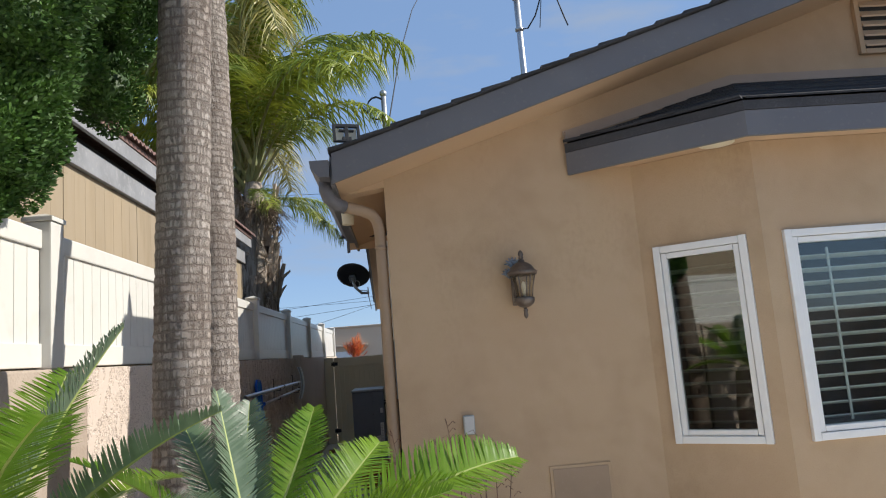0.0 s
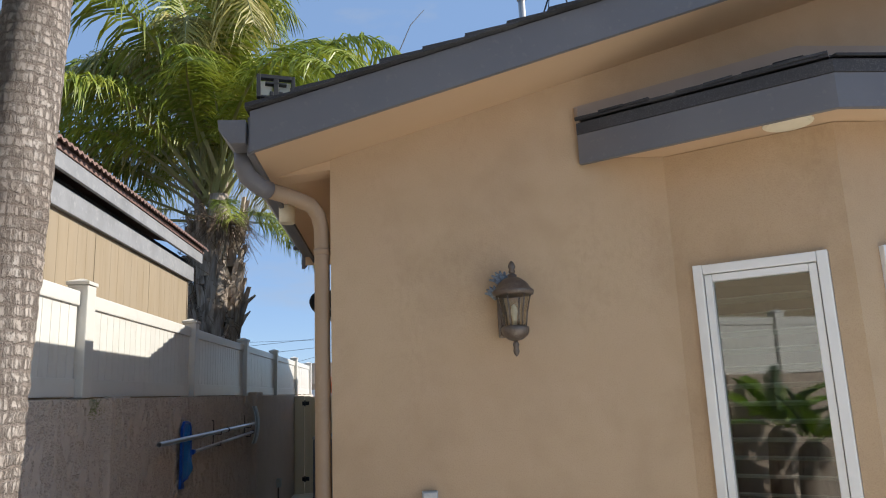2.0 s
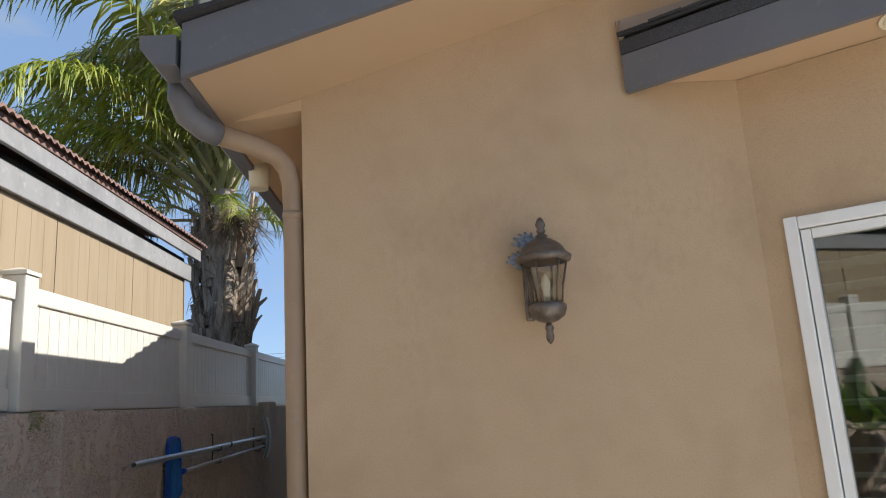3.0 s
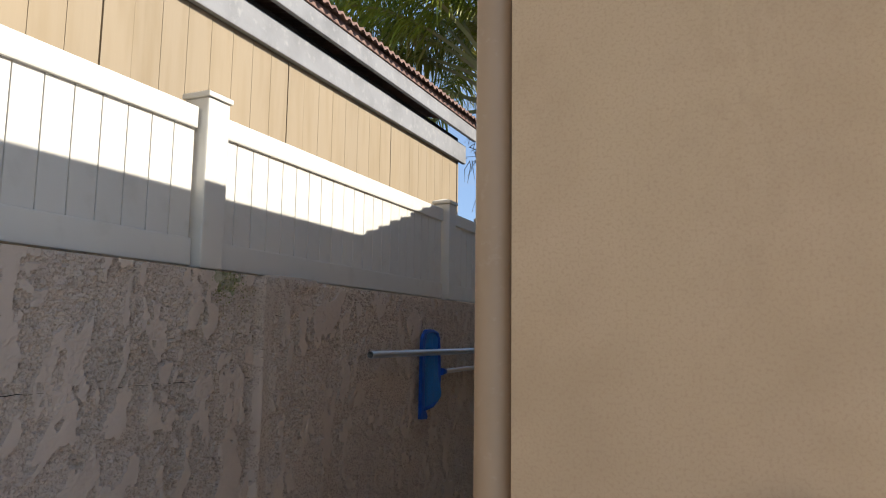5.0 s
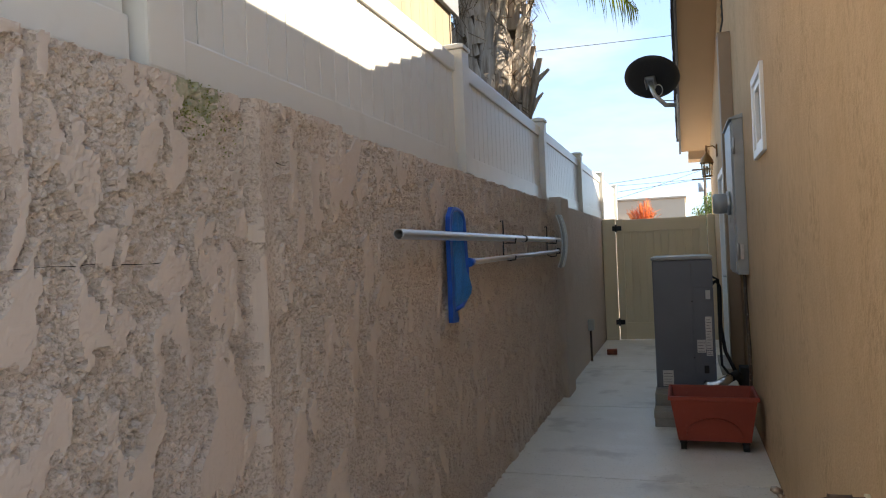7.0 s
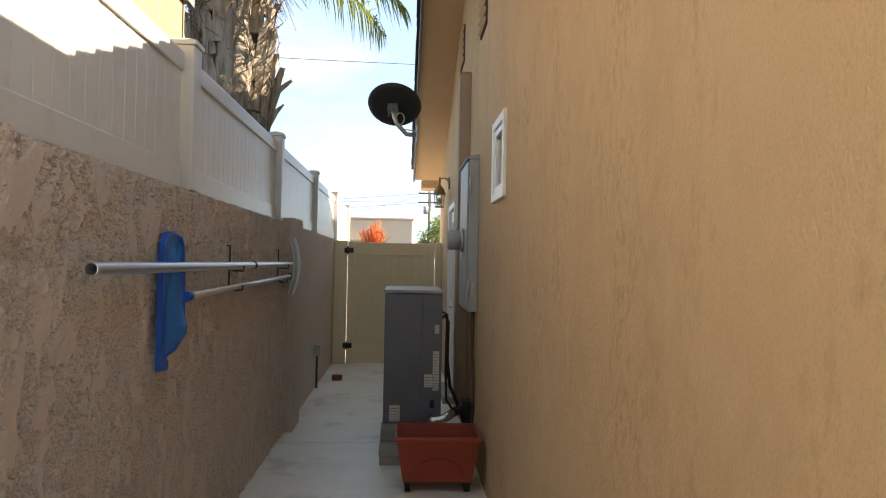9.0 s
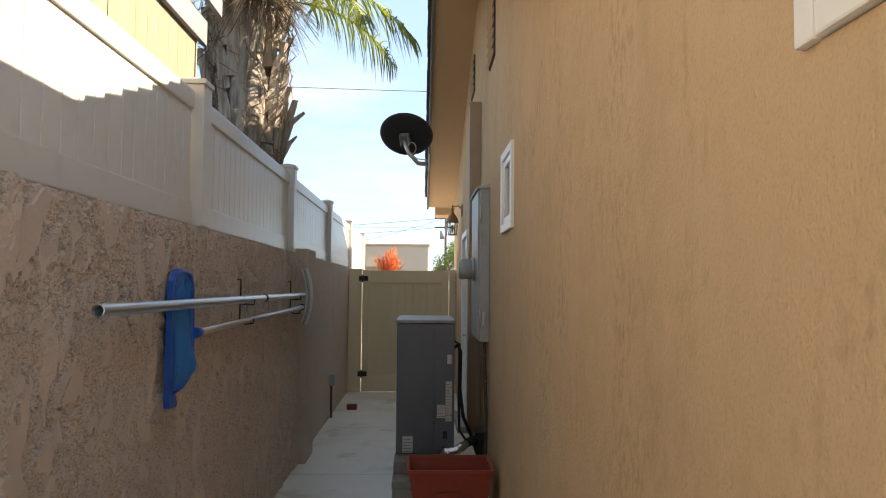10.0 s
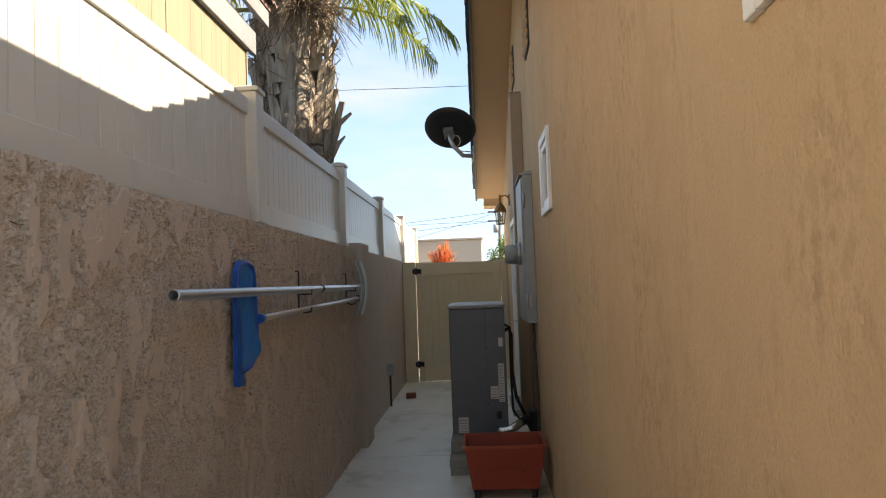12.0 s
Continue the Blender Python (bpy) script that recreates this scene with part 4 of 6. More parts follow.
for y in POSTS[:-1]:
    piece("bottom_rail", rail_lo, FENCE, Matrix.Translation((-1.622, y + 0.066, 1.795)))
    piece("top_rail", rail_hi, FENCE, Matrix.Translation((-1.622, y + 0.066, 2.345)))

# ---- gate ----
GATE_Y = 10.25
GATE = thing("gate", (-0.6, GATE_Y, 0.0), "closed tan vinyl gate with black hinges", "gate", kind="structure")
part("gate_post", box(-1.545, -1.36, GATE_Y - 0.06, GATE_Y + 0.06, 0.0, 1.76, 0.008), M_GATE, GATE)
part("gate_post", box(-0.10, -0.004, GATE_Y - 0.06, GATE_Y + 0.06, 0.0, 1.76, 0.008), M_GATE, GATE)
part("gate_top_rail", box(-1.32, -0.12, GATE_Y - 0.025, GATE_Y + 0.025, 1.56, 1.74, 0.006), M_GATE, GATE)
part("gate_bottom_rail", box(-1.32, -0.12, GATE_Y - 0.025, GATE_Y + 0.025, 0.008, 0.25, 0.006), M_GATE, GATE)
for x in (-1.352, -0.21):
    part("gate_stile", box(x, x + 0.102, GATE_Y - 0.03, GATE_Y + 0.03, 0.006, 1.75, 0.006), M_GATE, GATE)
for z in (0.26, 1.62):
    part("hinge", box(-1.40, -1.27, GATE_Y - 0.078, GATE_Y - 0.058, z - 0.035, z + 0.035, 0.004), M_BLACK, GATE)
    part("hinge_pin", tube([(-1.348, GATE_Y - 0.075, z - 0.055), (-1.348, GATE_Y - 0.075, z + 0.055)], 0.014, 8), M_BLACK, GATE)

# ---- neighbour's house ----
NH = thing("neighbour_house", (-3.5, 0, 0), "ochre wood-sided neighbouring building with grey trim and corrugated roof", "house", kind="structure")
NX = -1.96
part("wall_core", box(NX - 3.5, NX - 0.016, -9.0, 4.43, -0.02, 3.15), M_SIDING, NH)
part("corner_board", box(NX - 0.1, NX + 0.006, 4.432, 4.452, 0.0, 3.10, 0.003), M_SIDING, NH)
part("trim_board", box(NX, NX + 0.035, -9.0, 4.56, 3.07, 3.235, 0.006), M_TRIM, NH, "weathered pale grey trim board")
# Dark strip that colours in the shaded gap between trim and eave board.
part("gap_shade", box(NX - 0.3, NX - 0.02, -9.0, 4.5, 3.236, 3.30), M_SHADE, NH)
part("eave_board", box(NX + 0.08, NX + 0.112, -9.0, 4.62, 3.285, 3.40, 0.006), M_TRIM, NH)
part("red_drip", box(NX + 0.085, NX + 0.122, -9.0, 4.63, 3.402, 3.442, 0.004), M_REDROOF, NH, "red-brown drip strip")
bm = bmesh.new()
cols = []
n = 840
for k in range(n + 1):
    y = -9.0 + k * (13.68 / n)
    dz = 0.012 * math.sin(y * 2 * math.pi / 0.082)
    cols.append([bm.verts.new((NX + 0.16, y, 3.462 + dz)), bm.verts.new((NX - 2.0, y, 3.98 + dz)), bm.verts.new((NX + 0.16, y, 3.446 + dz))])
for a, b in zip(cols, cols[1:]):
    bm.faces.new((a[0], b[0], b[1], a[1]))
    bm.faces.new((a[2], b[2], b[0], a[0]))
part("corrugated_roof", bm, M_REDROOF, NH, "rusty red-brown corrugated roof sheet")
part("roof_back", prism([(NX - 2.0, 3.98), (NX - 4.0, 3.4), (NX - 4.0, 3.3), (NX - 2.0, 3.9)], "y", -9.0, 4.6), M_REDROOF, NH)


# ---- lanterns and boxes on the house ----
LX, LZ = 0.905, 1.895
lantern = thing("wall_lantern", (LX, -0.01, LZ), "weathered bronze wall lantern with ribbed clear glass", "lantern")
LY = -0.15
part("back_plate", box(LX - 0.062, LX - 0.025, -0.028, -0.002, LZ + 0.10, LZ + 0.36, 0.01), M_BRONZE, lantern)
for s, (cx, cz, r) in enumerate(((LX - 0.045, LZ + 0.375, 0.06), (LX - 0.08, LZ + 0.31, 0.05))):
    bm = bmesh.new()
    for k in range(7):
        a = radians(20 + k * 24)
        add_tube(bm, [(cx, -0.07, cz - 0.02), (cx + math.cos(a) * r * 0.6, -0.095, cz + math.sin(a) * r * 0.6), (cx + math.cos(a) * r, -0.07, cz + math.sin(a) * r)], [0.004, 0.011, 0.005], 6)
    part("leaf_scroll", bm, M_OXID, lantern, "blue-grey oxidised leaf scroll")
part("arm", tube([(LX - 0.05, -0.02, LZ + 0.31), (LX - 0.05, -0.07, LZ + 0.37), (LX, -0.12, LZ + 0.35), (LX, LY, LZ + 0.33)], 0.011, 8), M_BRONZE, lantern)
for k in range(14):
    z = LZ + 0.12 + k * 0.015
    bow = 0.025 * math.sin(k / 13 * math.pi)
    part("strap_bead", tube([(LX - 0.045, -0.03 - bow, z), (LX - 0.045, -0.05 - bow, z + 0.006)], 0.013, 6), M_BRONZE, lantern)
part("bottom_finial", lathe([(0.002, 0.0), (0.012, 0.012), (0.016, 0.028), (0.012, 0.045), (0.017, 0.058), (0.01, 0.075)], 12, (LX, LY, LZ)), M_BRONZE, lantern)
part("cup", lathe([(0.008, 0.075), (0.036, 0.083), (0.062, 0.102), (0.07, 0.124), (0.07, 0.14), (0.06, 0.146), (0.054, 0.15)], 16, (LX, LY, LZ)), M_BRONZE, lantern)
glass = part("glass_body", lathe([(0.052, 0.15), (0.058, 0.2), (0.067, 0.25), (0.08, 0.3)], 12, (LX, LY, LZ)), M_LAMPGLASS, lantern)
glass.visible_shadow = False
for k in range(6):
    a = k * math.pi / 3
    part("rib", tube([(LX + math.cos(a) * 0.056, LY + math.sin(a) * 0.056, LZ + 0.148), (LX + math.cos(a) * 0.066, LY + math.sin(a) * 0.066, LZ + 0.22), (LX + math.cos(a) * 0.085, LY + math.sin(a) * 0.085, LZ + 0.302)], 0.004, 6), M_BRONZE, lantern)
part("bulb", lathe([(0.01, 0.15), (0.012, 0.19), (0.014, 0.2), (0.018, 0.22), (0.012, 0.245), (0.003, 0.255)], 10, (LX, LY, LZ)), M_CREAM, lantern)
part("crown", lathe([(0.08, 0.298), (0.1, 0.302), (0.106, 0.318), (0.095, 0.328), (0.086, 0.336), (0.07, 0.362), (0.04, 0.384), (0.022, 0.39), (0.024, 0.40), (0.012, 0.408)], 16, (LX, LY, LZ)), M_BRONZE, lantern)
part("top_finial", lathe([(0.01, 0.406), (0.018, 0.418), (0.013, 0.428), (0.02, 0.442), (0.013, 0.462), (0.003, 0.472)], 12, (LX, LY, LZ)), M_BRONZE, lantern)

brass = thing("wall_lantern", (-0.01, 8.75, 2.15), "brass carriage lantern with clear panes on the side wall", "lantern")
bx, by, bz = -0.125, 8.75, 2.15
part("back_plate", box(-0.02, -0.002, by - 0.05, by + 0.05, bz + 0.24, bz + 0.38, 0.005), M_BRASS, brass)
part("arm", tube([(-0.01, by, bz + 0.33), (-0.05, by, bz + 0.37), (bx, by, bz + 0.36), (bx, by, bz + 0.32)], 0.009, 8), M_BRASS, brass)
part("base", lathe([(0.055, 0.0), (0.062, 0.008), (0.055, 0.016)], 6, (bx, by, bz)), M_BRASS, brass)
g = part("panes", lathe([(0.046, 0.016), (0.06, 0.16)], 6, (bx, by, bz)), M_LAMPGLASS, brass)
g.visible_shadow = False
for k in range(6):
    a = k * math.pi / 3
    part("rib", tube([(bx + math.cos(a) * 0.05, by + math.sin(a) * 0.05, bz + 0.012), (bx + math.cos(a) * 0.064, by + math.sin(a) * 0.064, bz + 0.165)], 0.005, 6), M_BRASS, brass)
part("bulb", lathe([(0.01, 0.03), (0.014, 0.07), (0.022, 0.1), (0.005, 0.13)], 8, (bx, by, bz)), M_CREAM, brass)
part("hood", lathe([(0.082, 0.162), (0.078, 0.175), (0.066, 0.215), (0.045, 0.25), (0.025, 0.27), (0.012, 0.30)], 12, (bx, by, bz)), M_BRASS, brass)
part("finial", lathe([(0.008, 0.30), (0.016, 0.33), (0.01, 0.35), (0.013, 0.365), (0.002, 0.385)], 10, (bx, by, bz)), M_BRASS, brass)

ob = thing("outlet_box", (0.465, 0.0, 1.15), "pale grey weatherproof outlet cover on the stucco wall", "outlet box")
part("body", box(0.428, 0.505, -0.035, -0.001, 1.148, 1.276, 0.006), M_PANEL, ob)
part("cover", box(0.434, 0.499, -0.046, -0.0352, 1.154, 1.27, 0.004), M_STICKER, ob)
hat = thing("access_panel", (1.2, 0.0, 0.4), "tan painted crawl-space access panel flush in the wall", "access panel")
part("frame", box(0.99, 1.416, -0.012, -0.001, 0.42, 0.888, 0.004), M_STUCCO, hat)
part("door", box(1.01, 1.396, -0.018, -0.0122, 0.44, 0.868, 0.003), M_DOWN, hat)
lamp = thing("recessed_light", (2.23, -0.49, 2.94), "round cream recessed soffit light under the bay roof", "light")
part("trim_ring", lathe([(0.112, -0.006), (0.115, -0.002), (0.112, 0.0)], 24, (2.23, -0.49, 2.946)), M_CREAM, lamp)
part("lens", lathe([(0.095, -0.009), (0.098, -0.007), (0.096, -0.006)], 24, (2.23, -0.49, 2.946)), M_CREAM, lamp)

# ---- on the roof ----
fl = thing("floodlight", (-0.25, -0.2, 3.09), "black twin-head solar floodlight seen from behind", "floodlight")
FM = Matrix.Translation((-0.215, -0.40, 3.095)) @ Matrix.Rotation(radians(14), 4, "Z") @ Matrix.Rotation(radians(-12), 4, "X")
for a, b, c, d in ((-0.09, -0.072, 0.04, 0.17), (0.072, 0.09, 0.04, 0.17), (-0.0715, 0.0715, 0.148, 0.17), (-0.0715, 0.0715, 0.04, 0.05), (-0.012, 0.012, 0.0505, 0.1475), (-0.03, -0.0125, 0.0505, 0.075), (0.0125, 0.03, 0.0505, 0.075), (-0.05, 0.05, 0.118, 0.13)):
    part("frame_bar", box(a, b, -0.012, 0.012, c, d, 0.002, FM), M_BLACK, fl)
for sx in (-1, 1):
    part("lens", box(sx * 0.043 - 0.028, sx * 0.043 + 0.028, 0.013, 0.02, 0.051, 0.147, 0.004, FM), M_CREAM, fl)
part("bracket", box(-0.015, 0.015, -0.01, 0.02, -0.05, 0.04, 0.003, FM), M_BLACK, fl)
part("cylinder_sensor", tube([(-0.30, 0.55, 2.875), (-0.30, 0.55, 2.755)], [0.05, 0.045], 14), M_CREAM, fl, "cream sensor cylinder under the eave")

mast = thing("roof_mast", (1.92, 5.0, 3.8), "galvanised service mast with insulators and loose wires", "mast")
part("pole", tube([(1.92, 5.0, 3.7), (1.90, 5.0, 7.3)], 0.045, 12), M_STEEL, mast)
for z in (6.35, 6.85, 7.0):
    part("clamp", lathe([(0.06, 0.0), (0.068, 0.015), (0.06, 0.045)], 12, (1.905, 5.0, z)), M_STEEL, mast)
part("insulator_arm", box(1.74, 2.06, 4.97, 5.03, 6.93, 6.98, 0.004), M_STEEL, mast)
part("wire", tube([(1.95, 4.95, 6.36), (2.02, 4.94, 6.36), (2.15, 4.93, 6.55), (2.26, 4.92, 6.85), (2.34, 4.92, 7.5)], 0.011, 6), M_RUBBER, mast)
part("wire", tube([(2.36, 4.92, 7.5), (2.44, 4.92, 7.0), (2.58, 4.91, 6.5), (2.62, 4.9, 6.36)], 0.011, 6), M_RUBBER, mast)
part("wire", tube([(2.28, 4.92, 7.3), (2.26, 4.92, 6.8), (2.2, 4.92, 6.35)], 0.006, 6), M_RUBBER, mast)

mast.location.x += 0.25
SX, SY = 0.06, 6.3
sm = thing("service_mast", (SX, SY, 4.35), "short galvanised cable mast with coiled black wire", "mast")
part("pole", tube([(SX, SY, 4.35), (SX, SY, 5.95)], 0.042, 12), M_STEEL, sm)
part("weather_cap", lathe([(0.04, 0.0), (0.062, 0.04), (0.055, 0.08), (0.02, 0.11)], 12, (SX, SY, 5.93)), M_STEEL, sm)
part("coil", tube([(SX - 0.13 + 0.15 * math.cos(a * 0.5), SY - 0.03 + 0.012 * a / 6, 5.74 + 0.19 * math.sin(a * 0.5)) for a in range(0, 40)], 0.008, 6), M_RUBBER, sm)
part("coil", tube([(SX, SY, 5.45), (SX + 0.09, SY, 5.52), (SX + 0.17, SY, 5.49), (SX + 0.2, SY, 5.42), (SX + 0.03, SY, 5.36)], 0.008, 6), M_RUBBER, sm)
cab = tagged(new("service_cable", mesh_of("service_cable", tube([(SX, SY, 5.5), (SX + 0.08, SY + 0.1, 5.6), (0.45, 8.5, 7.6), (0.9, 11.0, 9.8), (1.4, 14.0, 11.9)], 0.011, 6), M_RUBBER)), "thin black service cable rising to the street", "cable")

dish = thing("satellite_dish", (-0.42, 7.6, 2.9), "dark satellite dish on a bent grey arm at the eave", "satellite dish")
DC = Vector((-0.69, 7.55, 3.13))
DM = Matrix.Translation(DC) @ Vector((0.15, 0.75, 0.75)).to_track_quat("Z", "Y").to_matrix().to_4x4()
bm = bmesh.new()
rings = []
for r in (0.0, 0.08, 0.16, 0.23, 0.285, 0.292, 0.285, 0.0):
    k = len(rings)
    z = 0.35 * r * r + (0.0 if k < 5 else (0.012 if k < 7 else 0.014))
    if r == 0.0:
        rings.append([bm.verts.new(DM @ Vector((0, 0, z)))])
    else:
        rings.append([bm.verts.new(DM @ Vector((r * 1.0 * math.cos(a * math.pi / 18), r * 0.92 * math.sin(a * math.pi / 18), z))) for a in range(36)])
for a, b in zip(rings, rings[1:]):
    for k in range(36):
        j = (k + 1) % 36
        if len(a) == 1:
            f = bm.faces.new((a[0], b[k], b[j]))
        elif len(b) == 1:
            f = bm.faces.new((a[j], a[k], b[0]))
        else:
            f = bm.faces.new((a[k], a[j], b[j], b[k]))
        f.smooth = True
bmesh.ops.recalc_face_normals(bm, faces=bm.faces)
part("reflector", bm, M_BLACK, dish, "matt black reflector seen from below")
arm0 = DM @ Vector((0, 0, -0.01))
part("back_bracket", box(-0.05, 0.05, -0.05, 0.05, -0.05, -0.008, 0.008, DM), M_STEEL, dish)
for sx in (-1, 1):
    part("bracket_ear", box(sx * 0.045 - 0.006, sx * 0.045 + 0.006, -0.06, 0.06, -0.10, -0.03, 0.003, DM), M_STEEL, dish)
part("arm", tube([DM @ Vector((0, 0, -0.06)), arm0 + Vector((0.01, -0.10, -0.12)), arm0 + Vector((0.04, -0.12, -0.2)), arm0 + Vector((0.14, -0.08, -0.3)), (-0.425, 7.5, 2.82)], 0.024, 10), M_STEEL, dish)
part("foot", box(-0.445, -0.431, 7.42, 7.58, 2.75, 2.92, 0.004), M_STEEL, dish)
part("cable_loop", tube([arm0 + Vector((0.07 + 0.045 * math.cos(a), -0.1, -0.14 + 0.06 * math.sin(a))) for a in [k * 0.4 for k in range(17)]], 0.005, 6), M_STICKER, dish)
part("cable", tube([arm0 + Vector((0.1, -0.1, -0.25)), (-0.45, 7.48, 2.86), (-0.44, 7.9, 2.74), (-0.44, 8.6, 2.62)], 0.006, 6), M_STICKER, dish)

# ---- along the side wall ----
ep = thing("electric_panel", (-0.04, 5.5, 1.1), "grey steel electric service panel with a round meter", "electric panel")
part("cabinet", box(-0.075, -0.001, 5.20, 5.88, 1.107, 2.25, 0.006), M_PANEL, ep)
part("cover", box(-0.088, -0.0755, 5.22, 5.86, 1.125, 2.23, 0.004), M_PANEL, ep)
part("hood", prism([(-0.001, 2.252), (-0.1, 2.245), (-0.1, 2.255), (-0.001, 2.285)], "y", 5.19, 5.89), M_PANEL, ep)
for z in (2.05, 1.28):
    part("hinge", tube([(-0.07, 5.192, z - 0.06), (-0.07, 5.192, z + 0.06)], 0.008, 8), M_STEEL, ep)
part("latch", box(-0.055, -0.03, 5.186, 5.199, 1.22, 1.33, 0.003), M_STEEL, ep)
part("meter_ring", tube([(-0.088, 5.52, 1.65), (-0.115, 5.52, 1.65)], 0.092, 24), M_STEEL, ep)
part("meter", tube([(-0.1155, 5.52, 1.65), (-0.20, 5.52, 1.65), (-0.215, 5.52, 1.65)], [0.078, 0.078, 0.065], 24), M_PANEL, ep, "round grey utility meter")
part("seal_tag", box(-0.10, -0.092, 5.49, 5.52, 1.50, 1.55, 0.002), M_STEEL, ep)
part("cable_below", tube([(-0.03, 5.24, 1.11), (-0.03, 5.23, 0.95), (-0.022, 5.2, 0.6), (-0.02, 5.21, 0.4), (-0.03, 5.22, 0.1), (-0.05, 5.22, 0.0)], 0.012, 8), M_PIPE, ep)
ch = thing("conduit_chase", (-0.05, 6.08, 0.25), "tan painted boxed conduit chase on the wall", "chase", kind="structure")
part("cover", box(-0.10, -0.001, 6.0, 6.17, 0.27, 3.1, 0.004), M_DOWN, ch)
part("cap", box(-0.104, -0.001, 5.997, 6.173, 3.1015, 3.112, 0.002), M_DOWN, ch)

ac = thing("heat_pump", (-0.46, 5.9, 0.205), "dark grey outdoor air-conditioner unit on paver stacks", "air conditioner")
AX0, AX1, AY0, AY1, AZ0, AZ1 = -0.69, -0.245, 5.48, 6.30, 0.21, 1.225
part("casing", box(AX0, AX1, AY0, AY1, AZ0 + 0.012, AZ1, 0.01), M_AC, ac)
part("service_cover", box(-0.395, AX1 + 0.003, AY0 - 0.006, AY0 - 0.0005, AZ0 + 0.06, AZ1 - 0.22, 0.002), M_AC, ac)
part("upper_cover", box(-0.395, AX1 + 0.003, AY0 - 0.005, AY0 - 0.0005, AZ1 - 0.212, AZ1 - 0.01, 0.002), M_AC, ac)
part("side_panel", box(AX0 + 0.008, -0.40, AY0 - 0.004, AY0 - 0.0005, AZ0 + 0.03, AZ1 - 0.01, 0.002), M_AC, ac)
part("top_lid", box(AX0 - 0.008, AX1 + 0.008, AY0 - 0.012, AY1 + 0.01, AZ1 + 0.001, AZ1 + 0.028, 0.008), M_ACTOP, ac, "light grey dusty top lid")
part("base_pan", box(AX0 + 0.01, AX1 - 0.01, AY0 + 0.005, AY1 - 0.01, AZ0, AZ0 + 0.011), M_ACTOP, ac)
part("handle_recess", box(-0.30, -0.265, AY0 - 0.011, AY0 - 0.0065, AZ1 - 0.31, AZ1 - 0.24, 0.003), M_STICKER, ac)
for x0, x1, z0, z1 in ((-0.64, -0.56, 0.235, 0.36), (-0.31, -0.262, 0.52, 0.78), (-0.375, -0.313, 0.50, 0.60), (-0.309, -0.262, 0.475, 0.515)):
    st = part("sticker", box(x0, x1, AY0 - 0.0085, AY0 - 0.0068, z0, z1), M_STICKER, ac, "white printed label")
    n = max(2, int((z1 - z0) / 0.022))
    for k in range(n):
        zz = z0 + 0.01 + k * (z1 - z0 - 0.014) / n
        part("print_bar", box(x0 + 0.006, x1 - 0.006 - 0.012 * ((k * 7) % 3) / 2, AY0 - 0.0092, AY0 - 0.0086, zz, zz + 0.0032), M_PRINT, st)
for z in (0.46, 0.9):
    part("screw", tube([(-0.40, AY0 - 0.007, z), (-0.40, AY0 - 0.004, z)], 0.006, 8), M_BLACK, ac)
part("valve_slot", box(-0.33, -0.295, AY0 - 0.011, AY0 - 0.0062, 0.34, 0.40, 0.003), M_BLACK, ac)
part("rear_hose", tube([(-0.25, 5.62, 1.02), (-0.21, 5.6, 1.05), (-0.19, 5.58, 1.0), (-0.195, 5.56, 0.7), (-0.17, 5.54, 0.5), (-0.1, 5.55, 0.34), (-0.06, 5.6, 0.28), (-0.03, 5.7, 0.27)], 0.014, 8), M_RUBBER, ac, "black drain hose")
part("rear_hose", tube([(-0.24, 5.60, 1.08), (-0.20, 5.57, 1.06), (-0.205, 5.54, 0.62), (-0.2, 5.5, 0.4), (-0.15, 5.48, 0.33), (-0.07, 5.55, 0.3)], 0.01, 8), M_RUBBER, ac)
part("foil_pipe", tube([(-0.335, 5.43, 0.265), (-0.30, 5.41, 0.255), (-0.24, 5.41, 0.262), (-0.19, 5.42, 0.29), (-0.13, 5.46, 0.32)], [0.032, 0.037, 0.038, 0.036, 0.03], 10), M_FOIL, ac, "crumpled foil-wrapped refrigerant pipe")
part("insulated_pipe", tube([(-0.14, 5.45, 0.315), (-0.1, 5.5, 0.33), (-0.06, 5.56, 0.28), (-0.03, 5.6, 0.2), (-0.005, 5.62, 0.19)], 0.034, 10), M_RUBBER, ac)
part("wall_box", box(-0.07, -0.001, 5.52, 5.66, 0.22, 0.38, 0.006), M_RUBBER, ac)

rng = random.Random(11)
for k, (x0, x1, y0, y1, z0, z1) in enumerate(((-0.70, -0.50, 5.10, 5.50, 0.0, 0.058), (-0.705, -0.495, 5.11, 5.51, 0.0585, 0.116), (-0.70, -0.22, 5.30, 5.60, 0.1165, 0.2095), (-0.46, -0.2, 5.12, 5.29, 0.0, 0.116), (-0.70, -0.25, 5.95, 6.32, 0.0, 0.2095))):
    tagged(new("concrete_paver", mesh_of("concrete_paver", box(x0, x1, y0, y1, z0, z1, 0.006, ), M_PAVER)), "grey concrete paver stacked under the outdoor unit", "paver", "pavers under the unit")
tagged(new("concrete_slab", mesh_of("concrete_slab", box(-0.45, -0.06, 5.08, 5.27, 0.117, 0.22, 0.006), M_PAVER)), "loose grey concrete block lying behind the red planter", "concrete block")


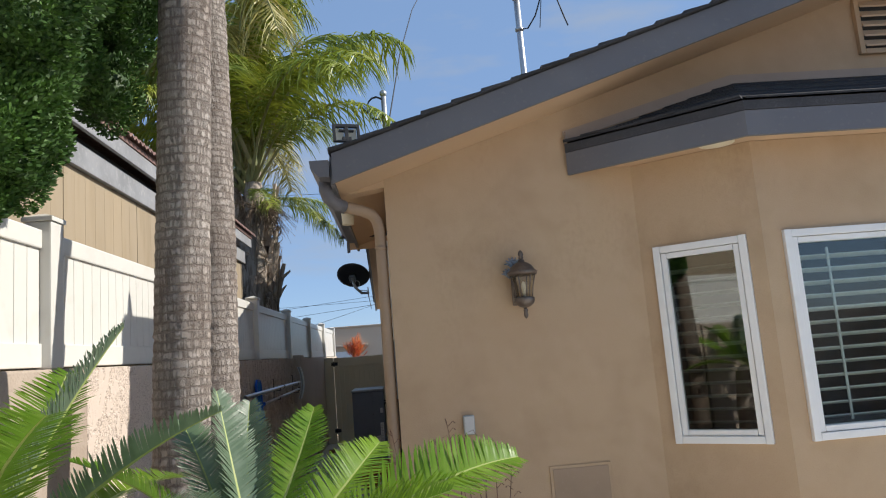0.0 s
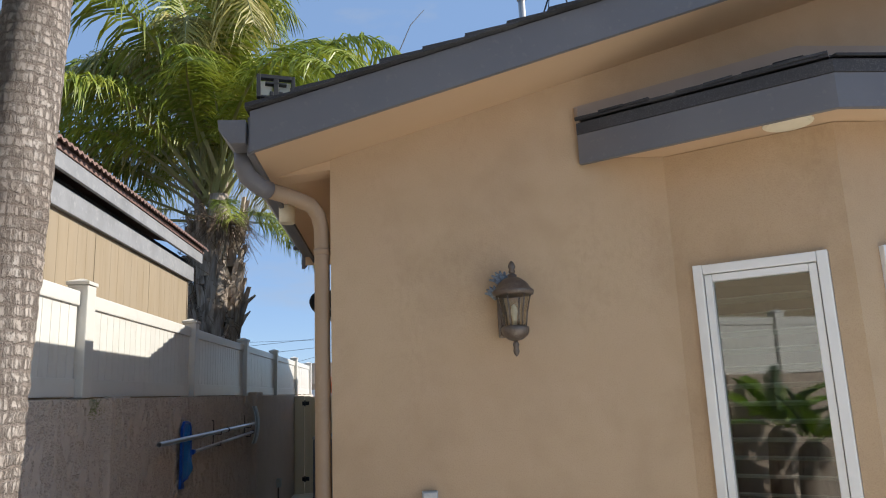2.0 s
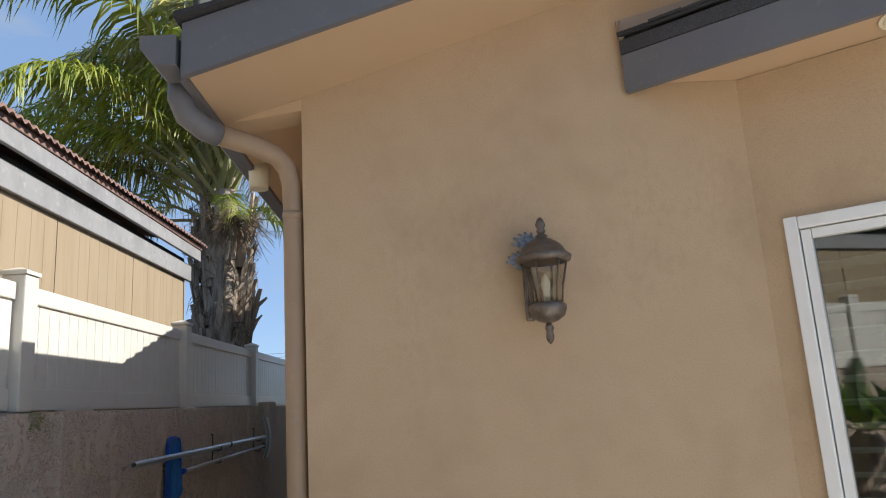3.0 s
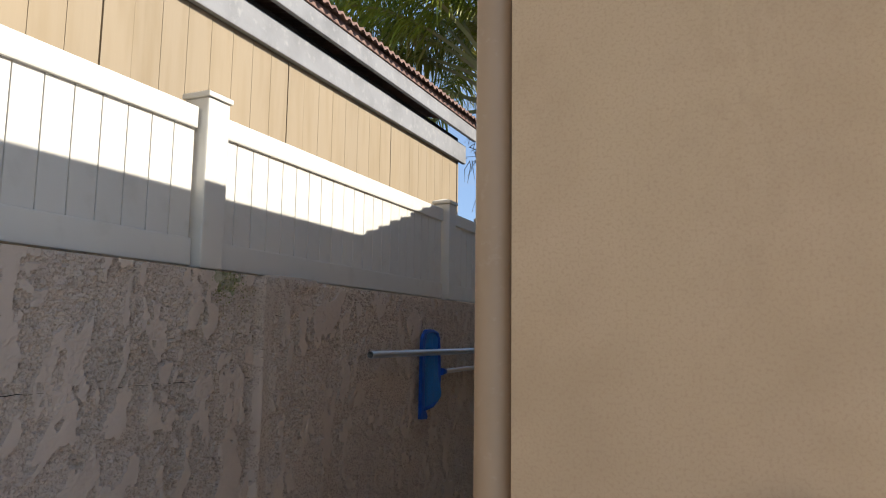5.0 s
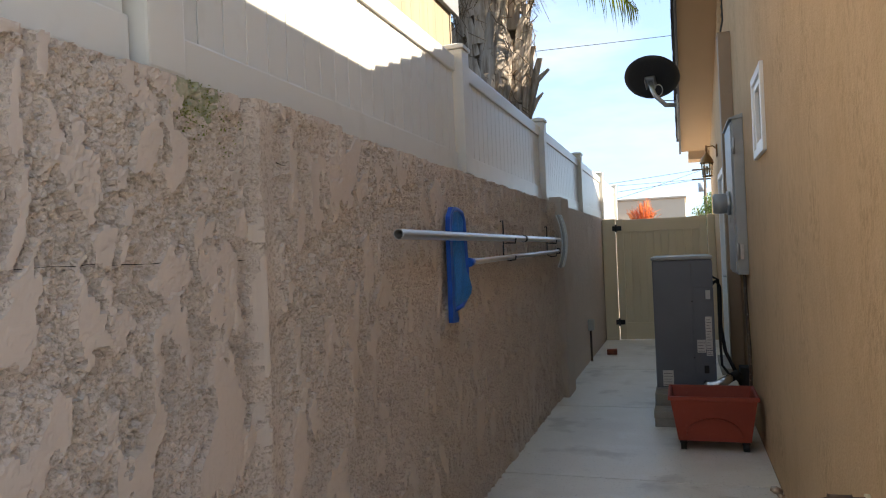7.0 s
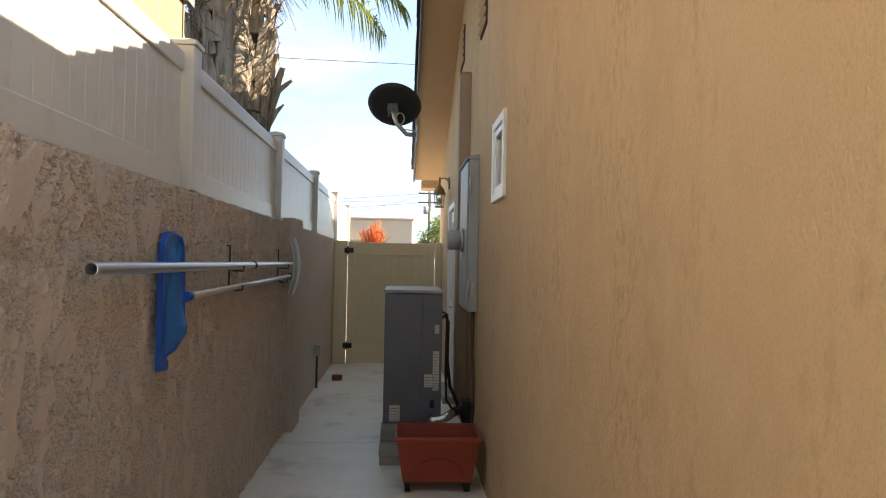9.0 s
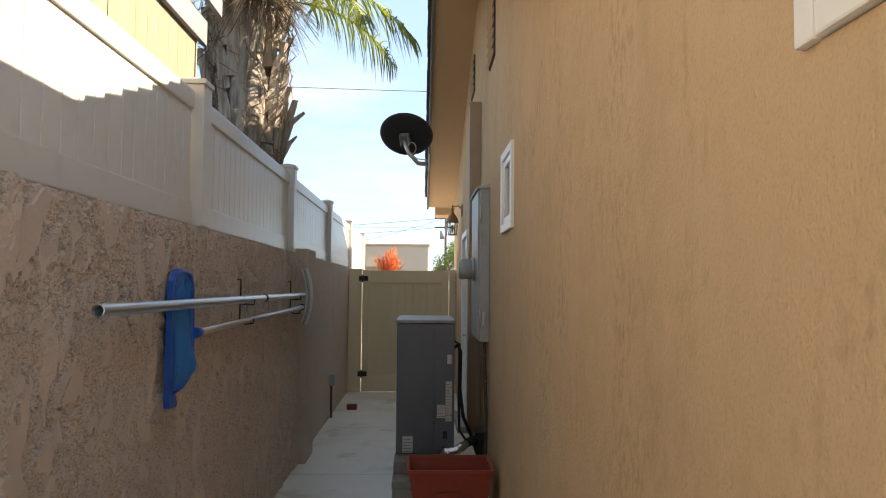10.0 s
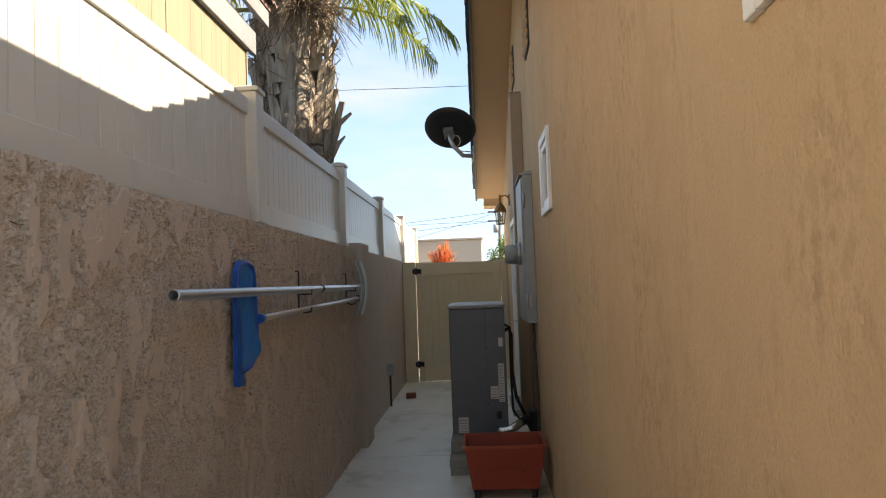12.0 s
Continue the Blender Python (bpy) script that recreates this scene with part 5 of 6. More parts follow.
def frustum(x0, x1, y0, y1, z0, z1, inset, wall):
    bm = bmesh.new()
    def ring(d, z, shrink):
        return [bm.verts.new(p) for p in ((x0 + d + shrink, y0 + d + shrink, z), (x1 - d - shrink, y0 + d + shrink, z), (x1 - d - shrink, y1 - d - shrink, z), (x0 + d + shrink, y1 - d - shrink, z))]
    rs = [ring(inset, z0, 0), ring(0, z1, 0), ring(0, z1, wall), ring(inset, z0 + wall, wall)]
    for a, b in zip(rs, rs[1:]):
        for k in range(4):
            bm.faces.new((a[k], a[(k + 1) % 4], b[(k + 1) % 4], b[k]))
    bm.faces.new(rs[0][::-1])
    bm.faces.new(rs[-1])
    bmesh.ops.recalc_face_normals(bm, faces=bm.faces)
    return bm


pot = thing("planter", (-0.3, 4.68, 0.0), "red terracotta-coloured plastic planter box on black casters", "planter")
PX0, PX1, PY0, PY1 = -0.575, -0.045, 4.46, 4.86
part("tub", frustum(PX0, PX1, PY0, PY1, 0.065, 0.355, 0.045, 0.008), M_POT, pot)
for x0, x1, y0, y1 in ((PX0 - 0.012, PX1 + 0.012, PY0 - 0.012, PY0 + 0.004), (PX0 - 0.012, PX1 + 0.012, PY1 - 0.004, PY1 + 0.012), (PX0 - 0.012, PX0 + 0.004, PY0 + 0.0045, PY1 - 0.0045), (PX1 - 0.004, PX1 + 0.012, PY0 + 0.0045, PY1 - 0.0045)):
    part("rim", box(x0, x1, y0, y1, 0.335, 0.362, 0.005), M_POT, pot)
part("soil", box(PX0 + 0.03, PX1 - 0.03, PY0 + 0.03, PY1 - 0.03, 0.25, 0.262), M_SOIL, pot, "dark grating at the planter's water line")
bm = bmesh.new()
for k in range(15):
    a = k / 14 * math.pi
    if k:
        a0 = (k - 1) / 14 * math.pi
        add_tube(bm, [(-0.31 - math.cos(a0) * 0.17, PY0 + 0.04 - math.sin(a0) * 0.024, 0.10 + math.sin(a0) * 0.12), (-0.31 - math.cos(a) * 0.17, PY0 + 0.04 - math.sin(a) * 0.024, 0.10 + math.sin(a) * 0.12)], 0.004, 6)
part("moulded_arch", bm, M_POT, pot)
for x in (PX0 + 0.075, PX1 - 0.075):
    for y in (PY0 + 0.07, PY1 - 0.07):
        c = part("caster", tube([(x - 0.018, y, 0.028), (x + 0.018, y, 0.028)], 0.028, 14), M_RUBBER, pot, "black plastic caster")
        part("caster_fork", box(x - 0.024, x + 0.024, y - 0.016, y + 0.016, 0.045, 0.066, 0.003), M_RUBBER, c)

fa = thing("garden_tap", (0.0, 1.82, 0.55), "corroded outdoor tap on an old steel pipe", "tap")
fy, fz = 1.82, 0.615
part("wall_flange", tube([(-0.001, fy, fz), (-0.012, fy, fz)], 0.024, 12), M_CREAM, fa)
part("supply_pipe", tube([(-0.012, fy, fz), (-0.05, fy, fz - 0.002)], 0.015, 10), M_PIPE, fa)
part("tee", tube([(-0.045, fy, fz - 0.002), (-0.05, fy, fz - 0.002), (-0.10, fy, fz - 0.003), (-0.105, fy, fz - 0.003)], [0.022, 0.02, 0.02, 0.022], 12), M_PIPE, fa)
part("riser", tube([(-0.075, fy, fz - 0.01), (-0.075, fy, fz - 0.04), (-0.075, fy, fz - 0.041), (-0.075, fy, 0.0)], [0.022, 0.022, 0.016, 0.016], 10), M_PIPE, fa)
part("collar", tube([(-0.075, fy, fz - 0.042), (-0.075, fy, fz - 0.06)], 0.021, 12), M_TAP, fa)
part("nipple", tube([(-0.105, fy, fz - 0.003), (-0.135, fy - 0.008, fz - 0.01), (-0.16, fy - 0.012, fz - 0.018)], 0.013, 10), M_PIPE, fa)
part("tap_body", tube([(-0.155, fy - 0.012, fz - 0.016), (-0.17, fy - 0.014, fz - 0.022), (-0.195, fy - 0.016, fz - 0.026), (-0.215, fy - 0.018, fz - 0.032)], [0.018, 0.021, 0.022, 0.014], 12), M_TAP, fa)
part("spout", tube([(-0.205, fy - 0.018, fz - 0.03), (-0.225, fy - 0.02, fz - 0.055), (-0.24, fy - 0.02, fz - 0.075)], [0.014, 0.015, 0.017], 12), M_TAP, fa)
for k in range(4):
    part("thread_ring", tube([(-0.238 - 0.004 * k, fy - 0.02, fz - 0.073 - 0.006 * k), (-0.240 - 0.004 * k, fy - 0.02, fz - 0.076 - 0.006 * k)], 0.0185, 12), M_TAP, fa)
part("stem", tube([(-0.2, fy - 0.016, fz - 0.02), (-0.222, fy - 0.018, fz + 0.005), (-0.232, fy - 0.018, fz + 0.018)], 0.008, 8), M_TAP, fa)
part("handle", tube([(-0.222, fy - 0.018, fz + 0.02), (-0.24, fy - 0.018, fz + 0.026), (-0.252, fy - 0.018, fz + 0.03)], [0.008, 0.012, 0.006], 8), M_TAP, fa)
bm = bmesh.new()
rng = random.Random(3)
for k in range(150):
    c = Vector((-0.004, fy - 0.0 + rng.gauss(0, 0.02), 0.50 + rng.uniform(-0.14, 0.07)))
    c.x -= rng.random() * 0.012
    d = Vector((rng.uniform(-1, -0.1), rng.uniform(-1, 1), rng.uniform(-1, 1))).normalized() * 0.012
    s = d.orthogonal().normalized() * 0.005
    v = [bm.verts.new(c + q) for q in (-s, s, d + s * 0.4, d - s * 0.4)]
    bm.faces.new(v)
tagged(new("moss_patch", mesh_of("moss_patch", bm, M_MOSS)), "yellow-green moss on the wall behind the tap", "moss", kind="stuff")

# ---- on the garden wall ----
pole = thing("pool_pole", (-1.48, 4.0, 1.43), "long brushed aluminium pool pole on wall hooks", "pool pole")
outer = tube([(-1.475, 2.10, 1.43), (-1.475, 5.84, 1.432)], 0.021, 16, caps=False)
part("tube", outer, M_ALU, pole)
part("tube_bore", tube([(-1.475, 2.1005, 1.43), (-1.475, 2.30, 1.43)], 0.0183, 16, caps=False), M_PANEL, pole, "hollow grey pole bore")
part("tube_lip", tube([(-1.475, 2.099, 1.43), (-1.475, 2.1003, 1.43)], [0.0184, 0.0209], 16, caps=False), M_ALU, pole)
# Black disc stands in for shade deep inside the open pole.
part("bore_shade", tube([(-1.475, 2.30, 1.43), (-1.475, 2.305, 1.43)], 0.0183, 16), M_BLACK, pole)
part("lock_collar", tube([(-1.475, 4.35, 1.431), (-1.475, 4.40, 1.431)], 0.024, 14), M_BLACK, pole)
net = thing("leaf_skimmer", (-1.49, 2.95, 1.3), "blue pool leaf net hanging behind the pole", "pool net")
NY0, NY1, NZ0, NZ1, NXF = 2.835, 3.075, 1.075, 1.565, -1.508
outline = [(NXF, NY0, NZ0), (NXF, NY0, NZ1 - 0.07), (NXF, NY0 + 0.02, NZ1 - 0.025), (NXF, NY0 + 0.06, NZ1 - 0.004), (NXF, NY0 + 0.13, NZ1), (NXF, NY1 - 0.04, NZ1 - 0.012), (NXF, NY1 - 0.01, NZ1 - 0.045), (NXF, NY1, NZ1 - 0.1), (NXF + 0.004, NY1 + 0.004, NZ1 - 0.3), (NXF + 0.004, NY1, NZ0 + 0.09), (NXF, NY1 - 0.025, NZ0 + 0.04), (NXF, NY1 - 0.09, NZ0 + 0.012)]
part("rim", tube(outline + outline[:1], 0.012, 10), M_BLUE, net)
bm = bmesh.new()
add_prism(bm, [(NY0 - 0.035, NZ0 - 0.055), (NY0 + 0.05, NZ0 - 0.06), (NY0 + 0.06, NZ0 - 0.045), (NY0 + 0.012, NZ0 + 0.03), (NY0 + 0.008, NZ1 - 0.09), (NY0 + 0.035, NZ1 - 0.02), (NY0 + 0.09, NZ1 + 0.012), (NY0 + 0.03, NZ1 + 0.008), (NY0 - 0.02, NZ1 - 0.04), (NY0 - 0.03, NZ1 - 0.1)], "x", NXF - 0.012, NXF + 0.01)
part("scoop_lip", bm, M_BLUE, net)
bm = bmesh.new()
grid = []
for i in range(15):
    row = []
    for j in range(31):
        u, v = i / 14, j / 30
        edge = min(1.0, 4 * u, 4 * (1 - u), 6 * v, 6 * (1 - v))
        fold = 0.007 * math.sin(9 * u + 5 * v) + 0.006 * math.sin(17 * u - 7 * v + 2 * math.sin(4 * v))
        low = max(0.0, 0.55 - v)
        row.append(bm.verts.new((NXF + 0.002 + edge * (1.6 * fold - 0.008 + 0.11 * low * u), NY0 + 0.006 + (NY1 - NY0 - 0.008) * u + 0.05 * low * u * math.sin(math.pi * min(1.0, v * 2.2)), NZ0 + 0.01 + (NZ1 - NZ0 - 0.02 + 0.0 * u) * v + 0.02 * u * (1 - v))))
    grid.append(row)
for i in range(14):
    for j in range(30):
        bm.faces.new((grid[i][j], grid[i + 1][j], grid[i + 1][j + 1], grid[i][j + 1])).smooth = True
part("netting", bm, M_MESH, net, "sagging blue mesh")
part("socket", tube([(NXF + 0.015, NY1, 1.30), (NXF + 0.02, NY1 + 0.07, 1.302)], [0.024, 0.019], 12), M_BLUE, net)
br = thing("pool_brush", (-1.47, 5.86, 1.4), "grey curved pool wall brush on an aluminium pole", "pool brush")
part("tube", tube([(-1.482, NY1 + 0.06, 1.302), (-1.478, 5.80, 1.335)], 0.016, 14), M_ALU, br)
bm = bmesh.new()
segs = [(-1.50 + 0.045 * (1 - (k / 7 - 1) ** 2), 1.19 + 0.033 * k) for k in range(15)]
for (xa, za), (xb, zb) in zip(segs, segs[1:]):
    add_prism(bm, [(xa, za), (xb, zb), (xb + 0.05, zb), (xa + 0.05, za)], "y", 5.845, 5.90)
part("bristles", bm, M_BRUSH, br)
part("brush_back", tube([(x, 5.836, z) for x, z in [(a + 0.025, b) for a, b in segs]], 0.012, 8), M_PANEL, br)
part("bracket", box(-1.49, -1.465, 5.78, 5.84, 1.31, 1.36, 0.004), M_BLACK, br)
for y in (4.0, 5.55):
    hk = tagged(new("wall_hook", mesh_of("wall_hook", tube([(-1.548, y, 1.54), (-1.53, y, 1.545), (-1.528, y, 1.50), (-1.53, y, 1.40), (-1.50, y, 1.402), (-1.452, y, 1.40), (-1.448, y, 1.43)], 0.005, 6), M_BLACK)), "black bent-wire hook holding the pool poles", "hook", "hooks on the wall")
    part("lower_hook", tube([(-1.53, y, 1.40), (-1.532, y, 1.31), (-1.50, y, 1.29), (-1.456, y, 1.295), (-1.452, y, 1.32)], 0.005, 6), M_BLACK, hk)
jb = thing("junction_box", (-1.53, 8.2, 0.35), "grey outdoor junction box with a conduit to the ground", "junction box")
part("box", box(-1.549, -1.49, 8.15, 8.26, 0.37, 0.50, 0.005), M_PANEL, jb)
part("cover", box(-1.489, -1.482, 8.155, 8.255, 0.375, 0.495, 0.003), M_PANEL, jb)
part("conduit", tube([(-1.525, 8.2, 0.37), (-1.525, 8.2, 0.0)], 0.013, 10), M_PIPE, jb)
tagged(new("brick", mesh_of("brick", box(-1.40, -1.28, 8.72, 8.80, 0.001, 0.065, 0.005, ), M_BRICK)), "single red clay brick lying on the concrete", "brick")
rng = random.Random(5)
bm = bmesh.new()
for x0, ya, yb, z in ((-1.542, 0.1, 1.2, 1.352), (-1.502, 1.3, 1.72, 1.612)):
    n = int((yb - ya) / 0.03)
    add_tube(bm, [(x0, ya + (yb - ya) * k / n, z + rng.gauss(0, 0.0015)) for k in range(n + 1)], [0.0003 + 0.0011 * rng.random() ** 2 for k in range(n + 1)], 4)
part("hairline_crack", bm, M_SOIL, GW, "thin dark hairline crack")


bm = bmesh.new()
rng = random.Random(19)
for k in range(260):
    y = 0.95 + abs(rng.gauss(0, 0.13))
    c = Vector((-1.549 + rng.random() * 0.004, y, 1.785 - abs(rng.gauss(0, 0.08))))
    d = Vector((rng.uniform(0.0, 1), rng.uniform(-1, 1), rng.uniform(-1, 1))).normalized() * 0.006
    s = d.orthogonal().normalized() * 0.003
    bm.faces.new([bm.verts.new(c + q) for q in (-s, s, d)])
tagged(new("moss_patch", mesh_of("moss_patch", bm, M_MOSS)), "faint green moss at the top of the garden wall", "moss", kind="stuff")


# ---- plants ----
def frond_mesh(name, seed, length, arch, pairs, leaf_len, leaf_w, droop, lift, mat, stalk_mat, bare=0.15, jitter=0.3, forward=0.55, stalk_r=0.014):
    """A feather leaf along +x that arches down: stalk in slot 0, leaflets, which grow out of the stalk's edges, in slot 1."""
    r = random.Random(seed)
    bm = bmesh.new()

    def spine(s):
        return Vector((length * (s - arch * 0.22 * s * s), 0.03 * math.sin(s * 3 + seed), length * (0.10 * s - arch * 0.42 * s * s)))
    stations = [bare * k / 4 for k in range(4)] + [bare + (1 - bare) * k / pairs for k in range(pairs + 1)]
    rows = []
    for s in stations:
        p, w = spine(s), stalk_r * (1 - 0.85 * s)
        rows.append((bm.verts.new(p + Vector((0, -w, 0))), bm.verts.new(p + Vector((0, w, 0))), bm.verts.new(p - Vector((0, 0, w * 1.5)))))
    leaves = []
    for k, (a, b) in enumerate(zip(rows, rows[1:])):
        for i, j in ((0, 1), (1, 2), (2, 0)):
            bm.faces.new((a[i], a[j], b[j], b[i]))
        if k < 4:
            continue
        s = (stations[k] + stations[k + 1]) / 2
        tan = (spine(min(s + 0.02, 1)) - spine(s - 0.02)).normalized()
        prof = math.sin(math.pi * min(max(0.12 + 0.84 * (s - bare) / (1 - bare), 0), 1)) ** 0.7
        for side in (0, 1):
            d = (Vector((0, 2 * side - 1, 0)) + tan * (forward + r.uniform(-jitter, jitter) * 0.5) + Vector((0, 0, lift + r.uniform(-jitter, jitter)))).normalized()
            L = leaf_len * prof * r.uniform(0.85, 1.1)
            fall = droop * r.uniform(0.6, 1.3)
            base = (a[side].co + b[side].co) / 2
            across = (tan + Vector((0, 0, r.uniform(-jitter, jitter)))).normalized() * leaf_w * 0.5
            mid = base + d * L * 0.5 - Vector((0, 0, fall * L * 0.2))
            c, e = bm.verts.new(mid - across), bm.verts.new(mid + across)
            far = base + d * L * 0.82 - Vector((0, 0, fall * L * 0.62))
            c2, e2 = bm.verts.new(far - across * 0.7), bm.verts.new(far + across * 0.7)
            t = bm.verts.new(base + d * L * 0.96 - Vector((0, 0, fall * L)))
            leaves += [bm.faces.new((a[side], b[side], e, c)), bm.faces.new((c, e, e2, c2)), bm.faces.new((c2, e2, t))]
    for f in leaves:
        f.material_index = 1
    me = mesh_of(name, bm, stalk_mat)
    me.materials.append(mat)
    return me


def hanging_frond(name, seed, length, tilt, arch, pairs, leaf_len, leaf_w, droop, mat, stalk_mat, bare=0.3, stalk_r=0.034):
    """A feather leaf along +x, to be tilted up by tilt degrees, whose spine and leaflets sag towards the ground."""
    r = random.Random(seed)
    bm = bmesh.new()
    g = Vector((-math.sin(radians(tilt)), 0, -math.cos(radians(tilt))))
    n = 48
    spine, p, side_bend = [Vector()], Vector(), r.uniform(-0.25, 0.25)
    for k in range(n):
        s = (k + 0.5) / n
        p = p + (Vector((1, side_bend * s, 0)) + g * arch * 2.2 * s ** 1.7).normalized() * (length / n)
        spine.append(p)

    def at(s):
        f = min(max(s, 0.0), 0.9999) * n
        return spine[int(f)].lerp(spine[int(f) + 1], f - int(f))
    stations = [bare * k / 4 for k in range(4)] + [bare + (1 - bare) * k / pairs for k in range(pairs + 1)]
    rows = []
    for s in stations:
        q, w = at(s), stalk_r * (1 - 0.9 * s)
        rows.append((bm.verts.new(q + Vector((0, -w, 0))), bm.verts.new(q + Vector((0, w, 0))), bm.verts.new(q - Vector((0, 0, w * 1.2)))))
    leaves = []
    for k, (a, b) in enumerate(zip(rows, rows[1:])):
        for i, j in ((0, 1), (1, 2), (2, 0)):
            bm.faces.new((a[i], a[j], b[j], b[i]))
        if k < 4:
            continue
        s = (stations[k] + stations[k + 1]) / 2
        tan = (at(s + 0.03) - at(s - 0.03)).normalized()
        prof = math.sin(math.pi * min(0.14 + 0.8 * (s - bare) / (1 - bare), 1)) ** 0.6
        for side in (0, 1):
            d = (Vector((0, 2 * side - 1, 0)) + tan * r.uniform(0.3, 0.9) + Vector((0, 0, r.uniform(-0.5, 0.75)))).normalized()
            L = leaf_len * prof * r.uniform(0.75, 1.1)
            fall = droop * r.uniform(0.5, 1.3)
            base = (a[side].co + b[side].co) / 2
            turn = r.uniform(-0.9, 0.9)
            across = (tan * math.cos(turn) + d.cross(tan) * math.sin(turn)).normalized() * leaf_w * 0.5
            prev = (a[side], b[side])
            for f, w in ((0.4, 1.0), (0.72, 0.85)):
                q = base + d * L * f + g * fall * L * f * f
                pair = (bm.verts.new(q - across * w), bm.verts.new(q + across * w))
                leaves.append(bm.faces.new((prev[0], prev[1], pair[1], pair[0])))
                prev = pair
            leaves.append(bm.faces.new((prev[0], prev[1], bm.verts.new(base + d * L * 0.92 + g * fall * L * 0.95))))
    for f in leaves:
        f.material_index = 1
    me = mesh_of(name, bm, stalk_mat)
    me.materials.append(mat)
    return me


def frond_pose(centre, az, tilt, roll=0.0, scale=1.0):
    return Matrix.Translation(centre) @ Matrix.Rotation(radians(az), 4, "Z") @ Matrix.Rotation(radians(-tilt), 4, "Y") @ Matrix.Rotation(radians(roll), 4, "X") @ Matrix.Scale(scale, 4)


# queen palm behind the fence
QC = Vector((-2.30, 6.9, 4.7))
palm = thing("queen_palm", (-2.3, 6.9, 0.0), "tall queen palm with green arching fronds and dry boots", "palm tree")
TILTS = (82, 68, 52, 32, 10)
q_green = [hanging_frond("frond", k, 3.3, tilt, 0.55 + 0.06 * k, 88, 0.62, 0.024, 0.95, M_FROND, M_RACHIS) for k, tilt in enumerate(TILTS)]
q_dry = [hanging_frond("frond", 10 + k, 3.0, tilt, 0.75 + 0.06 * k, 80, 0.66, 0.022, 1.15, M_FROND_DRY, M_RACHIS) for k, tilt in enumerate(TILTS)]


def palm_frond(parent, centre, az, tilt, roll, size, green=True):
    k = min(range(len(TILTS)), key=lambda i: abs(TILTS[i] - tilt))
    piece("frond", (q_green if green else q_dry)[k], parent, frond_pose(centre, az, tilt, roll, size))


rng = random.Random(21)
for k in range(44):
    age = k / 43
    tilt = 87 - 45 * age ** 1.1 + rng.uniform(-5, 5)
    az = k * 137.5 + rng.uniform(-15, 15)
    toward_eave = math.cos(radians(az + 10)) > 0.1
    if toward_eave:
        tilt = max(tilt, 70 + rng.uniform(0, 14))
    palm_frond(palm, QC + Vector((rng.uniform(-0.2, 0.2), rng.uniform(-0.2, 0.2), 0.3 - 0.45 * age)), az, tilt, rng.uniform(-22, 22), rng.uniform(0.85, 1.15) * (0.8 if toward_eave and age > 0.4 else 1.25 if age < 0.5 else 1.0), k % 5 not in (2, 4))
# the long fronds over the eave, the low ones behind the roof and the short hanging ones
for az, tilt, roll, size, green in ((2, 68, 10, 1.3, True), (-48, 58, -10, 1.15, True), (-66, 52, 10, 1.1, True), (-30, 50, 0, 0.95, True), (172, 34, 10, 1.1, True), (196, 24, -15, 1.1, True), (215, 40, 0, 1.05, True), (160, 12, 20, 1.0, True), (182, 44, 0, 1.1, False), (-10, 14, 10, 0.56, True), (14, 6, -10, 0.5, True), (-32, 10, 0, 0.52, True), (-70, 18, 10, 0.5, True), (-52, 40, 0, 0.85, True), (225, 15, 0, 0.6, False)):
    palm_frond(palm, QC + Vector((0.12 * math.cos(radians(az)), 0.12 * math.sin(radians(az)), -0.05 if tilt > 30 else -0.35)), az, tilt, roll, size, green)
for n_t, (x, y, lean, r0, top) in enumerate(((-2.34, 6.8, (0.05, 0.0), 0.2, 4.75), (-2.05, 7.05, (-0.04, 0.05), 0.13, 4.5), (-2.55, 7.1, (0.03, 0.0), 0.15, 4.6))):
    bm = bmesh.new()
    pts, rad = [], []
    for k in range(24):
        f = k / 23
        pts.append((x + lean[0] * f * 3 + 0.02 * math.sin(k * 1.3), y + lean[1] * f * 3, top * f - 0.02))
        rad.append(r0 * (1.1 - 0.35 * f) * (1 + 0.06 * math.sin(k * 2.1 + n_t)))
    part("trunk", tube(pts, rad, 14), M_BOOT, palm, "grey fibrous trunk")


def boot_mesh(seed):
    r = random.Random(seed)
    bm = bmesh.new()
    rows = []
    L = r.uniform(0.5, 0.85)
    for k in range(6):
        f = k / 5
        w = 0.11 * (1 - 0.55 * f) * (1 + 0.15 * r.uniform(-1, 1))
        c = Vector((0.02 + 0.04 * f + 0.04 * f * f, 0.02 * r.uniform(-1, 1), L * f))
        rows.append([bm.verts.new(c + Vector((dx, dy * w, 0))) for dx, dy in ((-0.012, -1), (0.018, -0.4), (0.018, 0.4), (-0.012, 1), (-0.035, 0.3), (-0.035, -0.3))])
    for a, b in zip(rows, rows[1:]):
        for k in range(6):
            bm.faces.new((a[k], a[(k + 1) % 6], b[(k + 1) % 6], b[k]))
    bm.faces.new(rows[0][::-1])
    bm.faces.new(rows[-1])
    return mesh_of("boot", bm, M_BOOT)


boots = [boot_mesh(k) for k in range(5)]
for k in range(110):
    z = 1.7 + 2.5 * (k / 110) + rng.uniform(-0.1, 0.1)
    az = k * 137.5 + rng.uniform(-20, 20)
    cx, cy = ((-2.32, 6.82), (-2.07, 7.05), (-2.52, 7.08))[k % 3]
    rr = (0.13, 0.09, 0.1)[k % 3]
    piece("boot", boots[k % 5], palm, Matrix.Translation((cx, cy, z)) @ Matrix.Rotation(radians(az), 4, "Z") @ Matrix.Translation((rr, 0, 0)) @ Matrix.Rotation(radians(rng.uniform(-5, 7)), 4, "Y") @ Matrix.Rotation(radians(rng.uniform(-12, 12)), 4, "X"))
bm = bmesh.new()
